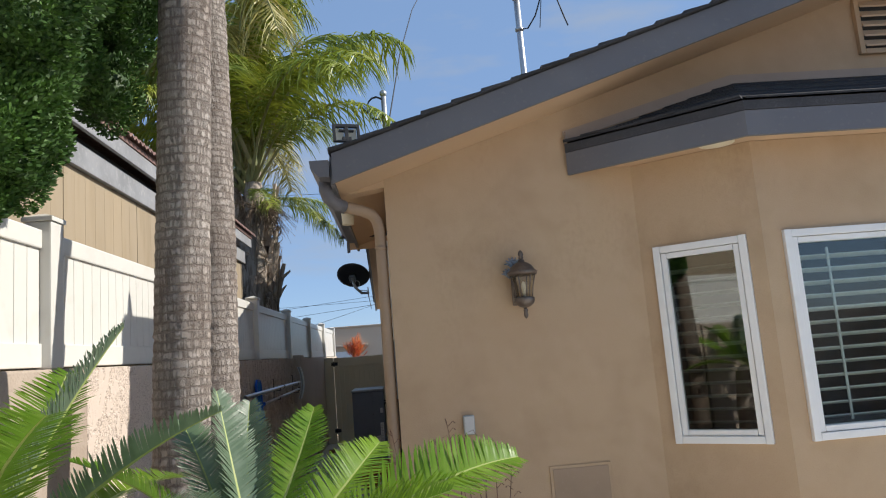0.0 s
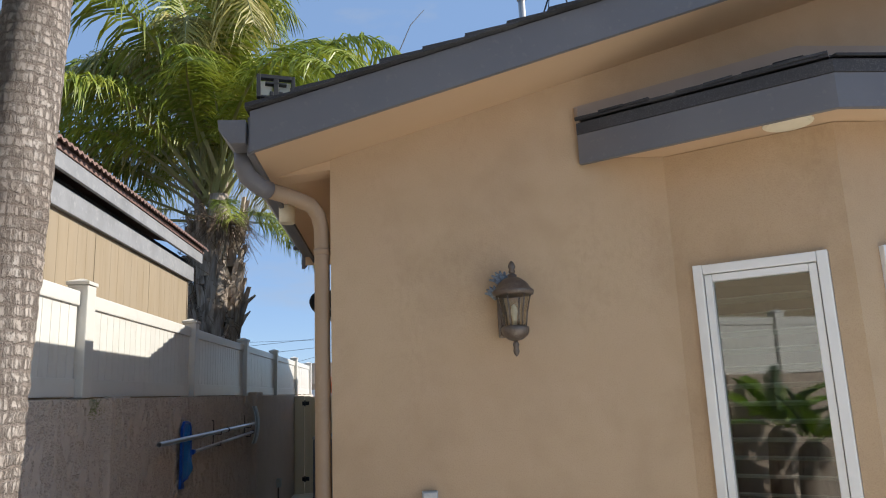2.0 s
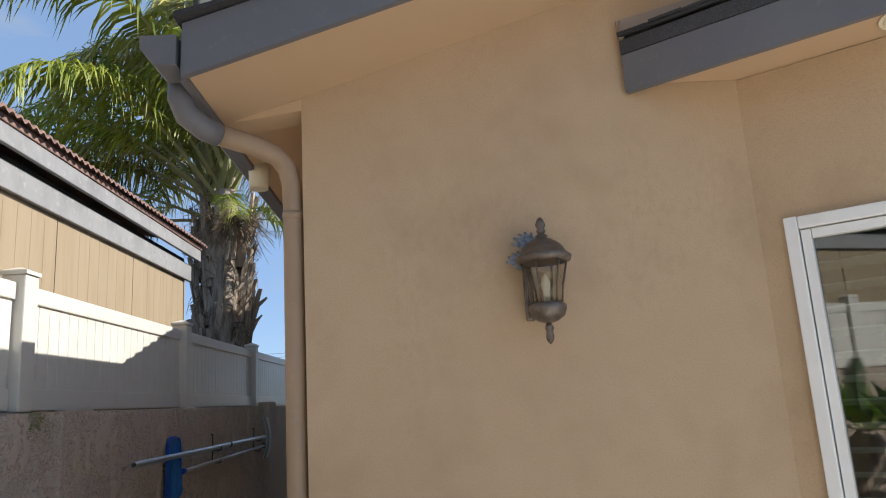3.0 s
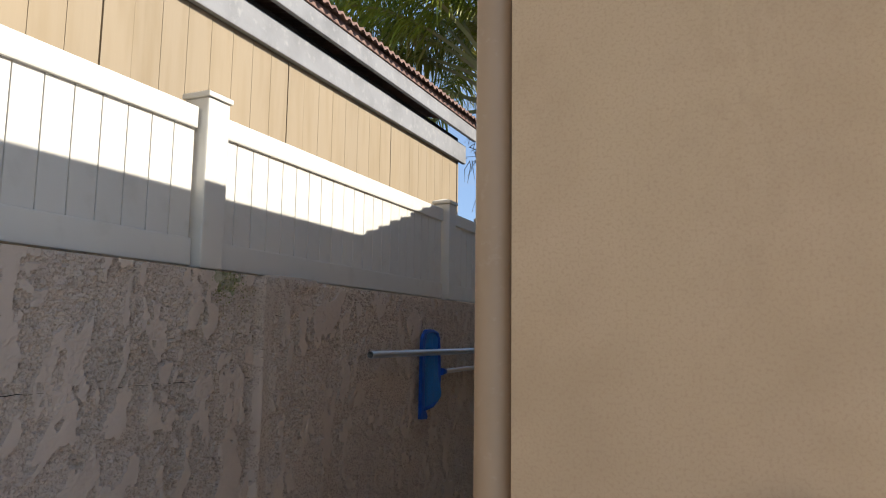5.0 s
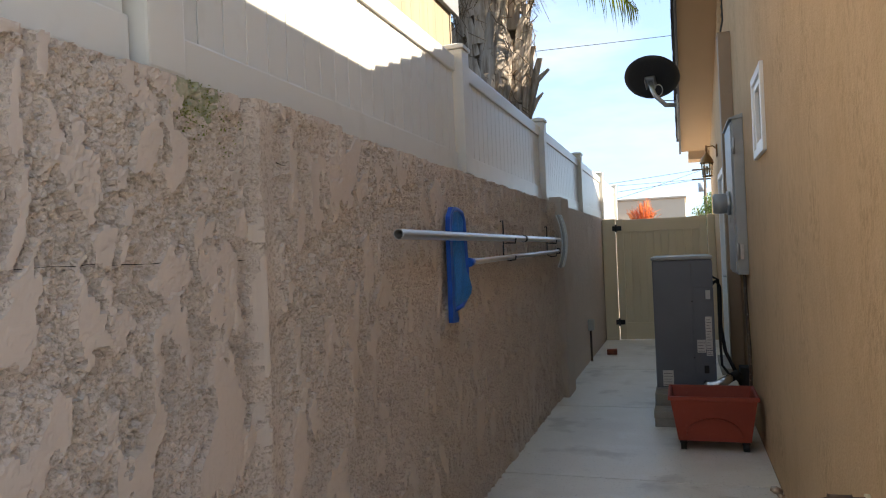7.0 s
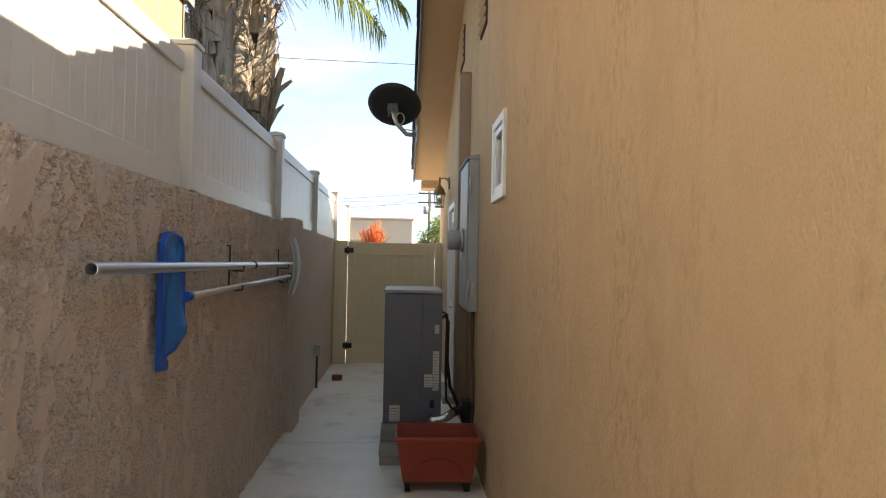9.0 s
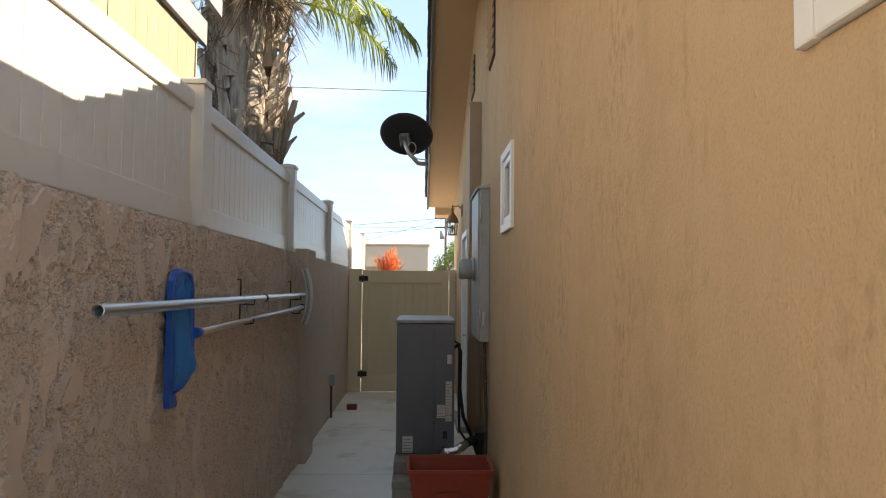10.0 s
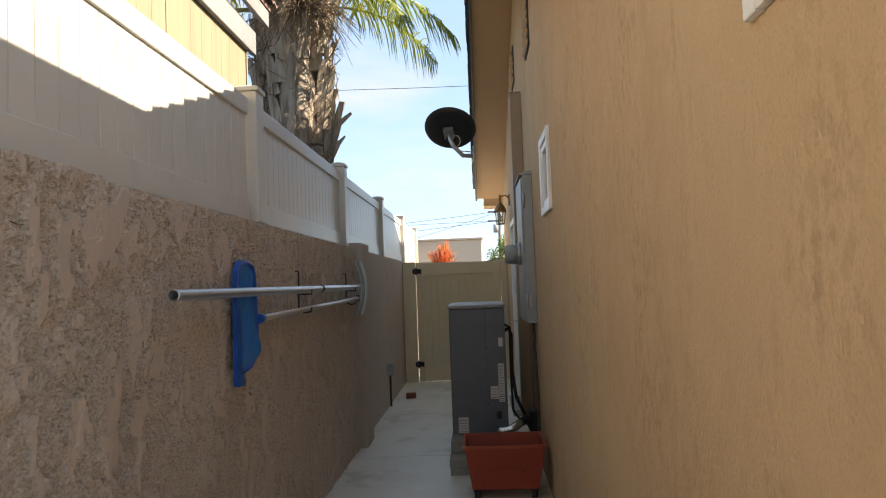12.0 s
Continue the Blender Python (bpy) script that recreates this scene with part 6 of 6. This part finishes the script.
for k in range(700):
    a = rng.uniform(0, 2 * math.pi)
    z = rng.uniform(2.0, 4.6)
    r = rng.uniform(0.2, 0.42) * (0.8 + 0.5 * (z > 3.6))
    p = Vector((-2.28 + math.cos(a) * r, 6.92 + math.sin(a) * r, z))
    q = p + Vector((rng.gauss(0, 0.08), rng.gauss(0, 0.08), rng.uniform(-0.3, -0.05)))
    w = p + (q - p) * 0.5 + Vector((rng.gauss(0, 0.05), rng.gauss(0, 0.05), rng.gauss(0, 0.03)))
    add_tube(bm, [p, w, q], [0.006, 0.005, 0.002], 3, caps=False)
for k in range(260):
    c = Vector((-2.1, 6.65, 4.25))
    a = rng.uniform(0, 2 * math.pi)
    d = Vector((math.cos(a), math.sin(a), rng.uniform(-1.0, 0.3))).normalized() * rng.uniform(0.3, 0.7)
    add_tube(bm, [c, c + d * 0.6 + Vector((0, 0, 0.05)), c + d + Vector((rng.gauss(0, .05), rng.gauss(0, .05), -0.15))], [0.006, 0.004, 0.002], 3, caps=False)
part("dry_fibre", bm, M_FIBRE, palm, "tangled brown fibre and old flower stalks")
part("broken_stalk", tube([(-2.0, 7.1, 2.5), (-1.93, 7.1, 2.9), (-1.84, 7.08, 3.15), (-1.7, 7.05, 3.25)], [0.05, 0.045, 0.035, 0.015], 8), M_BOOT, palm)
part("broken_stalk", tube([(-1.96, 7.1, 2.75), (-1.85, 7.1, 2.95), (-1.78, 7.1, 3.02)], [0.035, 0.025, 0.01], 8), M_BOOT, palm)


def ringed_trunk(name, pts, r0, r1, label, seed):
    r = random.Random(seed)
    tr = thing(name, (pts[0][0], pts[0][1], -0.03), label, "palm tree", "slender palms in the bed")
    bm = bmesh.new()
    P, R = [], []
    n = 230
    for k in range(n + 1):
        f = k / n
        s = f * (len(pts) - 1)
        i = min(int(s), len(pts) - 2)
        a, b = Vector(pts[i]), Vector(pts[i + 1])
        P.append(a.lerp(b, s - i))
        base = r0 + (r1 - r0) * f
        R.append(base * (1.0 + (0.008 if r.random() < 0.75 else -0.02) + r.uniform(-0.006, 0.006)))
    add_tube(bm, P, R, 20)
    for v in bm.verts:
        v.co += Vector((r.gauss(0, 1), r.gauss(0, 1), r.gauss(0, 1.5))) * 0.0014
    part("trunk", bm, M_PALETRUNK, tr)
    return tr


t1 = ringed_trunk("slender_palm", [(-0.92, -1.93, -0.03), (-0.88, -1.95, 1.0), (-0.855, -1.98, 1.65), (-0.83, -2.0, 2.2), (-0.78, -2.08, 2.95), (-0.70, -2.2, 4.2), (-0.60, -2.3, 6.0)], 0.118, 0.098, "slender ringed palm trunk with grey-brown bark", 5)
t2 = ringed_trunk("slender_palm", [(-0.85, -1.55, -0.03), (-0.85, -1.52, 1.0), (-0.845, -1.49, 1.62), (-0.845, -1.43, 2.3), (-0.87, -1.3, 3.2), (-0.91, -1.15, 4.3), (-0.96, -1.0, 6.2)], 0.118, 0.092, "slender ringed palm trunk carrying a small round sensor", 6)
for tr, top in ((t1, Vector((-0.60, -2.3, 6.0))), (t2, Vector((-0.96, -1.0, 6.2)))):
    for k in range(16):
        palm_frond(tr, top, k * 137.5, 70 - 4.0 * k, rng.uniform(-20, 20), 0.8)
sens = thing("trunk_sensor", (-0.90, -1.53, 2.2), "small teal round outdoor device strapped to the palm trunk", "sensor")
SM = Matrix.Translation((-0.885, -1.54, 2.19)) @ Vector((-0.35, -0.85, 0.05)).to_track_quat("Z", "Y").to_matrix().to_4x4()
bm = lathe([(0.04, 0.0), (0.046, 0.012), (0.044, 0.04), (0.036, 0.052)], 18)
bmesh.ops.transform(bm, matrix=SM, verts=bm.verts)
M_TEAL = material("teal_plastic", (0.06, 0.16, 0.19), 0.4, vary=((20, 3, 0.5, 0.7, (0.09, 0.2, 0.23), 0.4),))
part("body", bm, M_TEAL, sens)
bm = lathe([(0.032, 0.0525), (0.03, 0.056), (0.01, 0.058)], 18)
bmesh.ops.transform(bm, matrix=SM, verts=bm.verts)
part("face", bm, M_PANEL, sens)


# cycads in the bed
def cycad(place, height, specs, label):
    cy = thing("cycad", (place[0], place[1], -0.03), label, "cycad", "cycads in the bed")
    prof = [(0.14, 0.0), (0.17, height * 0.3), (0.16, height * 0.7), (0.13, height), (0.05, height + 0.08)]
    part("trunk", lathe(prof, 18, (place[0], place[1], -0.03)), M_BOOT, cy, "scaly brown trunk")
    for az, tilt, mesh, sc, roll in specs:
        piece("frond", mesh, cy, frond_pose(Vector((place[0], place[1], height + 0.02)), az, tilt, roll, sc))
    return cy


cyc = [frond_mesh("frond", 40 + k, 0.95, 0.42 + 0.18 * k, 80, 0.165, 0.0085, 0.08, 0.42, M_CYCAD, M_CYSTALK, 0.16, 0.1, 0.5, 0.009) for k in range(3)]
cyd = [frond_mesh("frond", 50 + k, 0.9, 0.3 + 0.2 * k, 80, 0.155, 0.0085, 0.06, 0.5, M_CYCAD_DULL, M_CYSTALK, 0.16, 0.1, 0.55, 0.009) for k in range(2)]
rng = random.Random(8)
specs = [(6, 30, cyc[2], 1.0, 35), (20, 26, cyc[1], 0.8, -25), (62, 62, cyc[0], 0.62, 20), (100, 70, cyd[0], 0.62, 0), (150, 64, cyd[1], 0.66, -15), (128, 72, cyd[0], 0.66, 20), (195, 52, cyc[1], 0.7, 10), (230, 40, cyc[2], 0.75, 0), (300, 30, cyc[1], 0.75, 0), (262, 34, cyd[1], 0.7, 10), (338, 30, cyc[0], 0.7, 15), (45, 40, cyc[1], 0.72, 30)]
cycad((-0.38, -2.98), 1.12, specs, "green sago cycad with stiff feathery fronds")
specs = [(k * 137.5 + 40, 62 - 4.2 * k, (cyc[k % 3] if k % 5 else cyd[k % 2]), 0.85, rng.uniform(-20, 20)) for k in range(14)]
cycad((-0.98, -3.2), 1.22, specs, "large sago cycad with dark arching fronds")

# dry flower stalks by the wall
for k, (x, y, h) in enumerate(((0.10, -0.55, 1.26), (0.26, -0.5, 1.22), (0.42, -0.55, 1.25), (-0.62, -0.7, 1.22), (0.55, -0.5, 1.12))):
    r = random.Random(70 + k)
    st = thing("dry_flower_stalk", (x, y, -0.03), "thin reddish dry flower stalks with curled tips", "dried plant", "dried stalks by the wall")
    for j in range(4):
        dx, dy = r.uniform(-0.16, 0.16), r.uniform(-0.08, 0.08)
        hh = h * r.uniform(0.88, 1.04)
        bm = tube([(x, y, -0.03), (x + dx * 0.5, y + dy, hh * 0.6), (x + dx, y + dy, hh), (x + dx * 1.2 + 0.02, y + dy, hh + 0.02), (x + dx * 1.25 + 0.035, y + dy, hh - 0.02)], [0.004, 0.003, 0.002, 0.002, 0.0015], 4)
        for q in range(5):
            zz = hh - 0.04 * q
            s = r.choice((-1, 1))
            add_tube(bm, [(x + dx * 0.95, y + dy, zz - 0.03), (x + dx * 0.95 + s * 0.03, y + dy, zz), (x + dx * 0.95 + s * 0.045, y + dy, zz - 0.012)], [0.002, 0.002, 0.004], 4)
        part("stalk", bm, M_TWIG, st)

# juniper over the fence
jun = thing("juniper_tree", (-2.5, -3.2, -0.03), "dense green juniper with rounded foliage lobes", "conifer")
part("trunk", tube([(-1.36, -2.75, -0.03), (-1.4, -2.8, 1.2), (-1.42, -2.75, 2.4), (-1.38, -2.5, 3.4), (-1.3, -2.3, 4.4)], [0.12, 0.1, 0.09, 0.07, 0.03], 10), M_WOODPOLE, jun)
lobes = [(-1.24, -2.46, 2.82, 0.19), (-1.29, -2.43, 2.48, 0.12), (-1.24, -2.39, 2.62, 0.13), (-1.24, -2.55, 2.99, 0.20), (-1.23, -2.25, 3.13, 0.16), (-1.17, -1.90, 2.95, 0.13), (-1.16, -1.81, 3.27, 0.16), (-1.17, -2.15, 2.99, 0.11), (-1.15, -2.25, 3.42, 0.26), (-1.36, -2.58, 2.64, 0.20), (-1.37, -2.50, 2.38, 0.12), (-1.07, -1.66, 3.51, 0.15), (-1.21, -2.67, 3.23, 0.28), (-1.04, -1.78, 3.72, 0.22), (-1.18, -1.99, 3.37, 0.15)]
rng = random.Random(31)
for x, y, z, r in lobes:
    bm = bmesh.new()
    n = int(6500 * (r / 0.2) ** 2)
    bumps = [(Vector((rng.gauss(0, 1), rng.gauss(0, 1), rng.gauss(0, 1))).normalized(), rng.uniform(0.08, 0.2)) for _ in range(22)]
    for _ in range(n):
        d = Vector((rng.gauss(0, 1), rng.gauss(0, 1), rng.gauss(0, 1))).normalized()
        rr = r * (0.82 + sum(h * max(0, d.dot(b) - 0.75) * 4 for b, h in bumps)) * rng.uniform(0.86, 1.03)
        p = Vector((x, y, z)) + Vector((d.x, d.y, d.z * 1.15)) * rr
        g = (d + Vector((rng.gauss(0, .5), rng.gauss(0, .5), 0.6))).normalized() * rng.uniform(0.012, 0.026)
        s = g.cross(Vector((rng.gauss(0, 1), rng.gauss(0, 1), rng.gauss(0, 1)))).normalized() * 0.0042
        v = [bm.verts.new(p + q) for q in (-s, s, g * 0.6 + s * 1.3, g, g * 0.6 - s * 1.3)]
        bm.faces.new(v)
    core = bmesh.ops.create_icosphere(bm, subdivisions=2, radius=r * 0.86, matrix=Matrix.Translation((x, y, z)) @ Matrix.Diagonal((1, 1, 1.12, 1)))
    part("foliage_lobe", bm, M_CONIFER, jun)

# ---- beyond the gate ----
fb = thing("far_building", (-6.0, 27.0, 0), "low flat-roofed tan building across the road", "building", kind="structure")
part("wall", box(-16.0, -0.25, 26.0, 34.0, -0.03, 3.0, 0.02), M_FARWALL, fb)
part("parapet_cap", box(-16.05, -0.20, 25.95, 34.05, 3.003, 3.07, 0.01), M_FARWALL, fb)
part("ledge", box(-6.0, -1.3, 25.8, 25.98, 2.2, 2.28, 0.01), M_FARWALL, fb)
part("window", box(-3.6, -2.0, 25.94, 25.998, 1.0, 2.0, 0.01), M_WHITE, fb)
fire = thing("firestick_shrub", (-1.24, 16.0, 0), "bright orange-red stick shrub behind the gate", "shrub")
rng = random.Random(77)
part("stem", tube([(-1.24, 16.0, -0.05), (-1.22, 16.0, 0.9), (-1.24, 16.0, 1.75)], [0.06, 0.05, 0.03], 8), M_TWIG, fire)
bm = bmesh.new()
for k in range(46):
    a = k * 2.4
    lean = 0.1 + 0.9 * ((k * 7) % 46) / 46
    p = Vector((-1.24, 16.0, 1.7 + rng.uniform(-0.1, 0.15)))
    tip = p + Vector((math.cos(a) * lean * 0.36, math.sin(a) * lean * 0.36, (0.62 - 0.3 * lean) * rng.uniform(0.75, 1.1)))
    mid = p.lerp(tip, 0.5) + Vector((math.cos(a), math.sin(a), 0)) * 0.04
    add_tube(bm, [p, mid, tip], [0.009, 0.007, 0.004], 4, caps=False)
    for j in range(11):
        f = rng.uniform(0.25, 1.0)
        q = p.lerp(mid, f * 2) if f < 0.5 else mid.lerp(tip, f * 2 - 1)
        d = ((tip - p).normalized() + Vector((rng.gauss(0, 0.55), rng.gauss(0, 0.55), rng.gauss(0.2, 0.3)))).normalized()
        add_tube(bm, [q, q + d * 0.07, q + d * 0.12 + Vector((0, 0, 0.02))], [0.006, 0.005, 0.003], 3, caps=False)
part("foliage", bm, M_FIRE, fire)
ag = thing("broad_leaf_plant", (-2.25, 14.6, 0), "green broad-leaved plant with upright blades", "plant")
for k in range(7):
    a = k * 0.9
    p = Vector((-1.95, 14.4, 0.0))
    d = Vector((math.cos(a), math.sin(a), 0)) * 0.16
    bm = bmesh.new()
    rows = [(0.02, 0.0), (0.045, 0.9), (0.05, 1.5), (0.03, 1.75), (0.003, 1.95)]
    s = Vector((-d.y, d.x, 0)).normalized()
    vs = [[bm.verts.new(p + d * (z / 1.9) ** 2 + s * w * q + Vector((0, 0, z))) for q in (-1, 0.0, 1)] for w, z in rows]
    for a1, b1 in zip(vs, vs[1:]):
        for q in range(2):
            bm.faces.new((a1[q], a1[q + 1], b1[q + 1], b1[q]))
    part("blade", bm, M_TREELEAF, ag)
ft = thing("street_tree", (1.2, 30.0, 0), "round green street tree behind the far building", "tree")
part("trunk", tube([(0.9, 30.0, -0.03), (0.95, 30.0, 1.4), (0.9, 30.1, 2.2)], [0.12, 0.1, 0.06], 8), M_WOODPOLE, ft)
for k in range(6):
    a = k * 1.05
    part("limb", tube([(0.93, 30.0, 1.4), (0.93 + math.cos(a) * 0.4, 30 + math.sin(a) * 0.4, 2.1), (0.93 + math.cos(a) * 0.7, 30 + math.sin(a) * 0.7, 2.6)], [0.05, 0.035, 0.015], 6), M_WOODPOLE, ft)
bm = bmesh.new()
for k in range(5200):
    c = rng.choice([(0.5, 30, 2.4, .55), (1.1, 29.8, 2.6, .6), (0.9, 30.2, 3.0, .45), (1.6, 30, 2.4, .6), (0.3, 30, 2.0, .4), (2.1, 30, 2.1, .5)])
    d = Vector((rng.gauss(0, 1), rng.gauss(0, 1), rng.gauss(0, 1))).normalized() * c[3] * rng.uniform(0.4, 1.05)
    p = Vector(c[:3]) + d
    g = Vector((rng.gauss(0, 1), rng.gauss(0, 1), rng.gauss(0, 1))).normalized() * 0.09
    s = g.orthogonal().normalized() * 0.03
    bm.faces.new([bm.verts.new(p + q) for q in (-s * 0.3, g * 0.5 - s, g, g * 0.5 + s)])
part("crown", bm, M_TREELEAF, ft)
up = thing("utility_pole", (2.0, 70.0, 0), "distant wooden utility pole with crossarms and wires", "utility pole")
part("pole", tube([(1.9, 70, -0.05), (1.9, 70, 8.6)], [0.16, 0.12], 10), M_WOODPOLE, up)
for z in (8.2, 7.3):
    part("crossarm", box(0.8, 3.0, 69.9, 70.1, z, z + 0.14, 0.01), M_WOODPOLE, up)
part("transformer", tube([(1.55, 69.8, 6.2), (1.55, 69.8, 7.0)], 0.25, 14), M_PANEL, up)


def wire(points, r, n=14, sag=0.0):
    a, b = Vector(points[0]), Vector(points[1])
    ps = [a.lerp(b, k / n) - Vector((0, 0, sag * 4 * (k / n) * (1 - k / n))) for k in range(n + 1)]
    return tagged(new("overhead_wire", mesh_of("overhead_wire", tube(ps, r, 5), M_RUBBER)), "thin dark overhead utility wire", "wire", "overhead wires")


for x, z in ((-26.0, 11.2), (14.0, 10.3)):
    p2 = thing("utility_pole", (x, 30.0, 0), "weathered wooden utility pole beside the road", "utility pole")
    part("pole", tube([(x, 30.0, -0.05), (x, 30.0, z)], [0.16, 0.12], 10), M_WOODPOLE, p2)
    part("crossarm", box(x - 0.06, x + 0.06, 29.2, 30.8, z - 0.5, z - 0.36, 0.01), M_WOODPOLE, p2)
wire([(-26, 30, 10.9), (14, 30, 10.0)], 0.012, sag=0.5)
wire([(-60, 78, 5.6), (1.9, 70, 8.3)], 0.02, sag=0.6)
wire([(-60, 78, 4.2), (1.9, 70, 7.4)], 0.02, sag=0.5)
wire([(-40, 95, 9.5), (30, 70, 8.2)], 0.02, sag=0.5)
wire([(-14, 60, 3.5), (1.9, 70, 8.3)], 0.018, sag=0.3)
wire([(1.9, 70, 8.3), (60, 66, 7.8)], 0.02, sag=0.6)

# unseen walls added to close the yard and give the windows reflections
tagged(structure("unseen_wall_back", box(-1.75, 9.0, -9.2, -9.0, -0.03, 1.9, 0.01), M_GARDEN, "unseen stuccoed wall added to close the back yard", "wall"))
tagged(structure("unseen_wall_side", box(9.0, 9.2, -9.2, 0.0, -0.03, 1.9, 0.01), M_GARDEN, "unseen stuccoed wall added along the yard's far side", "wall"))

# ---- pieces of fence, gate, siding and pavement ----
board_me = mesh_of("board", box(-0.011, 0.011, 0.002, 0.1077, 0.0, 0.47, 0.003), M_VINYL)
for y in POSTS[:-1]:
    for k in range(21):
        piece("board", board_me, FENCE, Matrix.Translation((-1.622, y + 0.069 + k * 0.1097, 1.89)))
gboard_me = mesh_of("board", box(0.0, 0.1045, -0.011, 0.011, 0.0, 1.34, 0.007), M_GATE)
for k in range(10):
    piece("board", gboard_me, GATE, Matrix.Translation((-1.252 + k * 0.1045, GATE_Y, 0.235)))
siding_me = mesh_of("siding_board", box(-0.012, 0.004, 0.0012, 0.1538, 0.0, 3.068, 0.001), M_SIDING)
for k in range(11):
    for j in range(8):
        piece("siding_board", siding_me, NH, Matrix.Translation((NX - 0.004, 4.43 - (k + 1) * 1.245 + j * 0.155 + (0.002 if j == 0 else 0), 0.0)))
for x0, x1, y0, y1 in SLABS:
    part("slab", box(x0, x1, y0, y1, -0.1, 0.0, 0.006), M_CONCRETE, PAVEMENT)
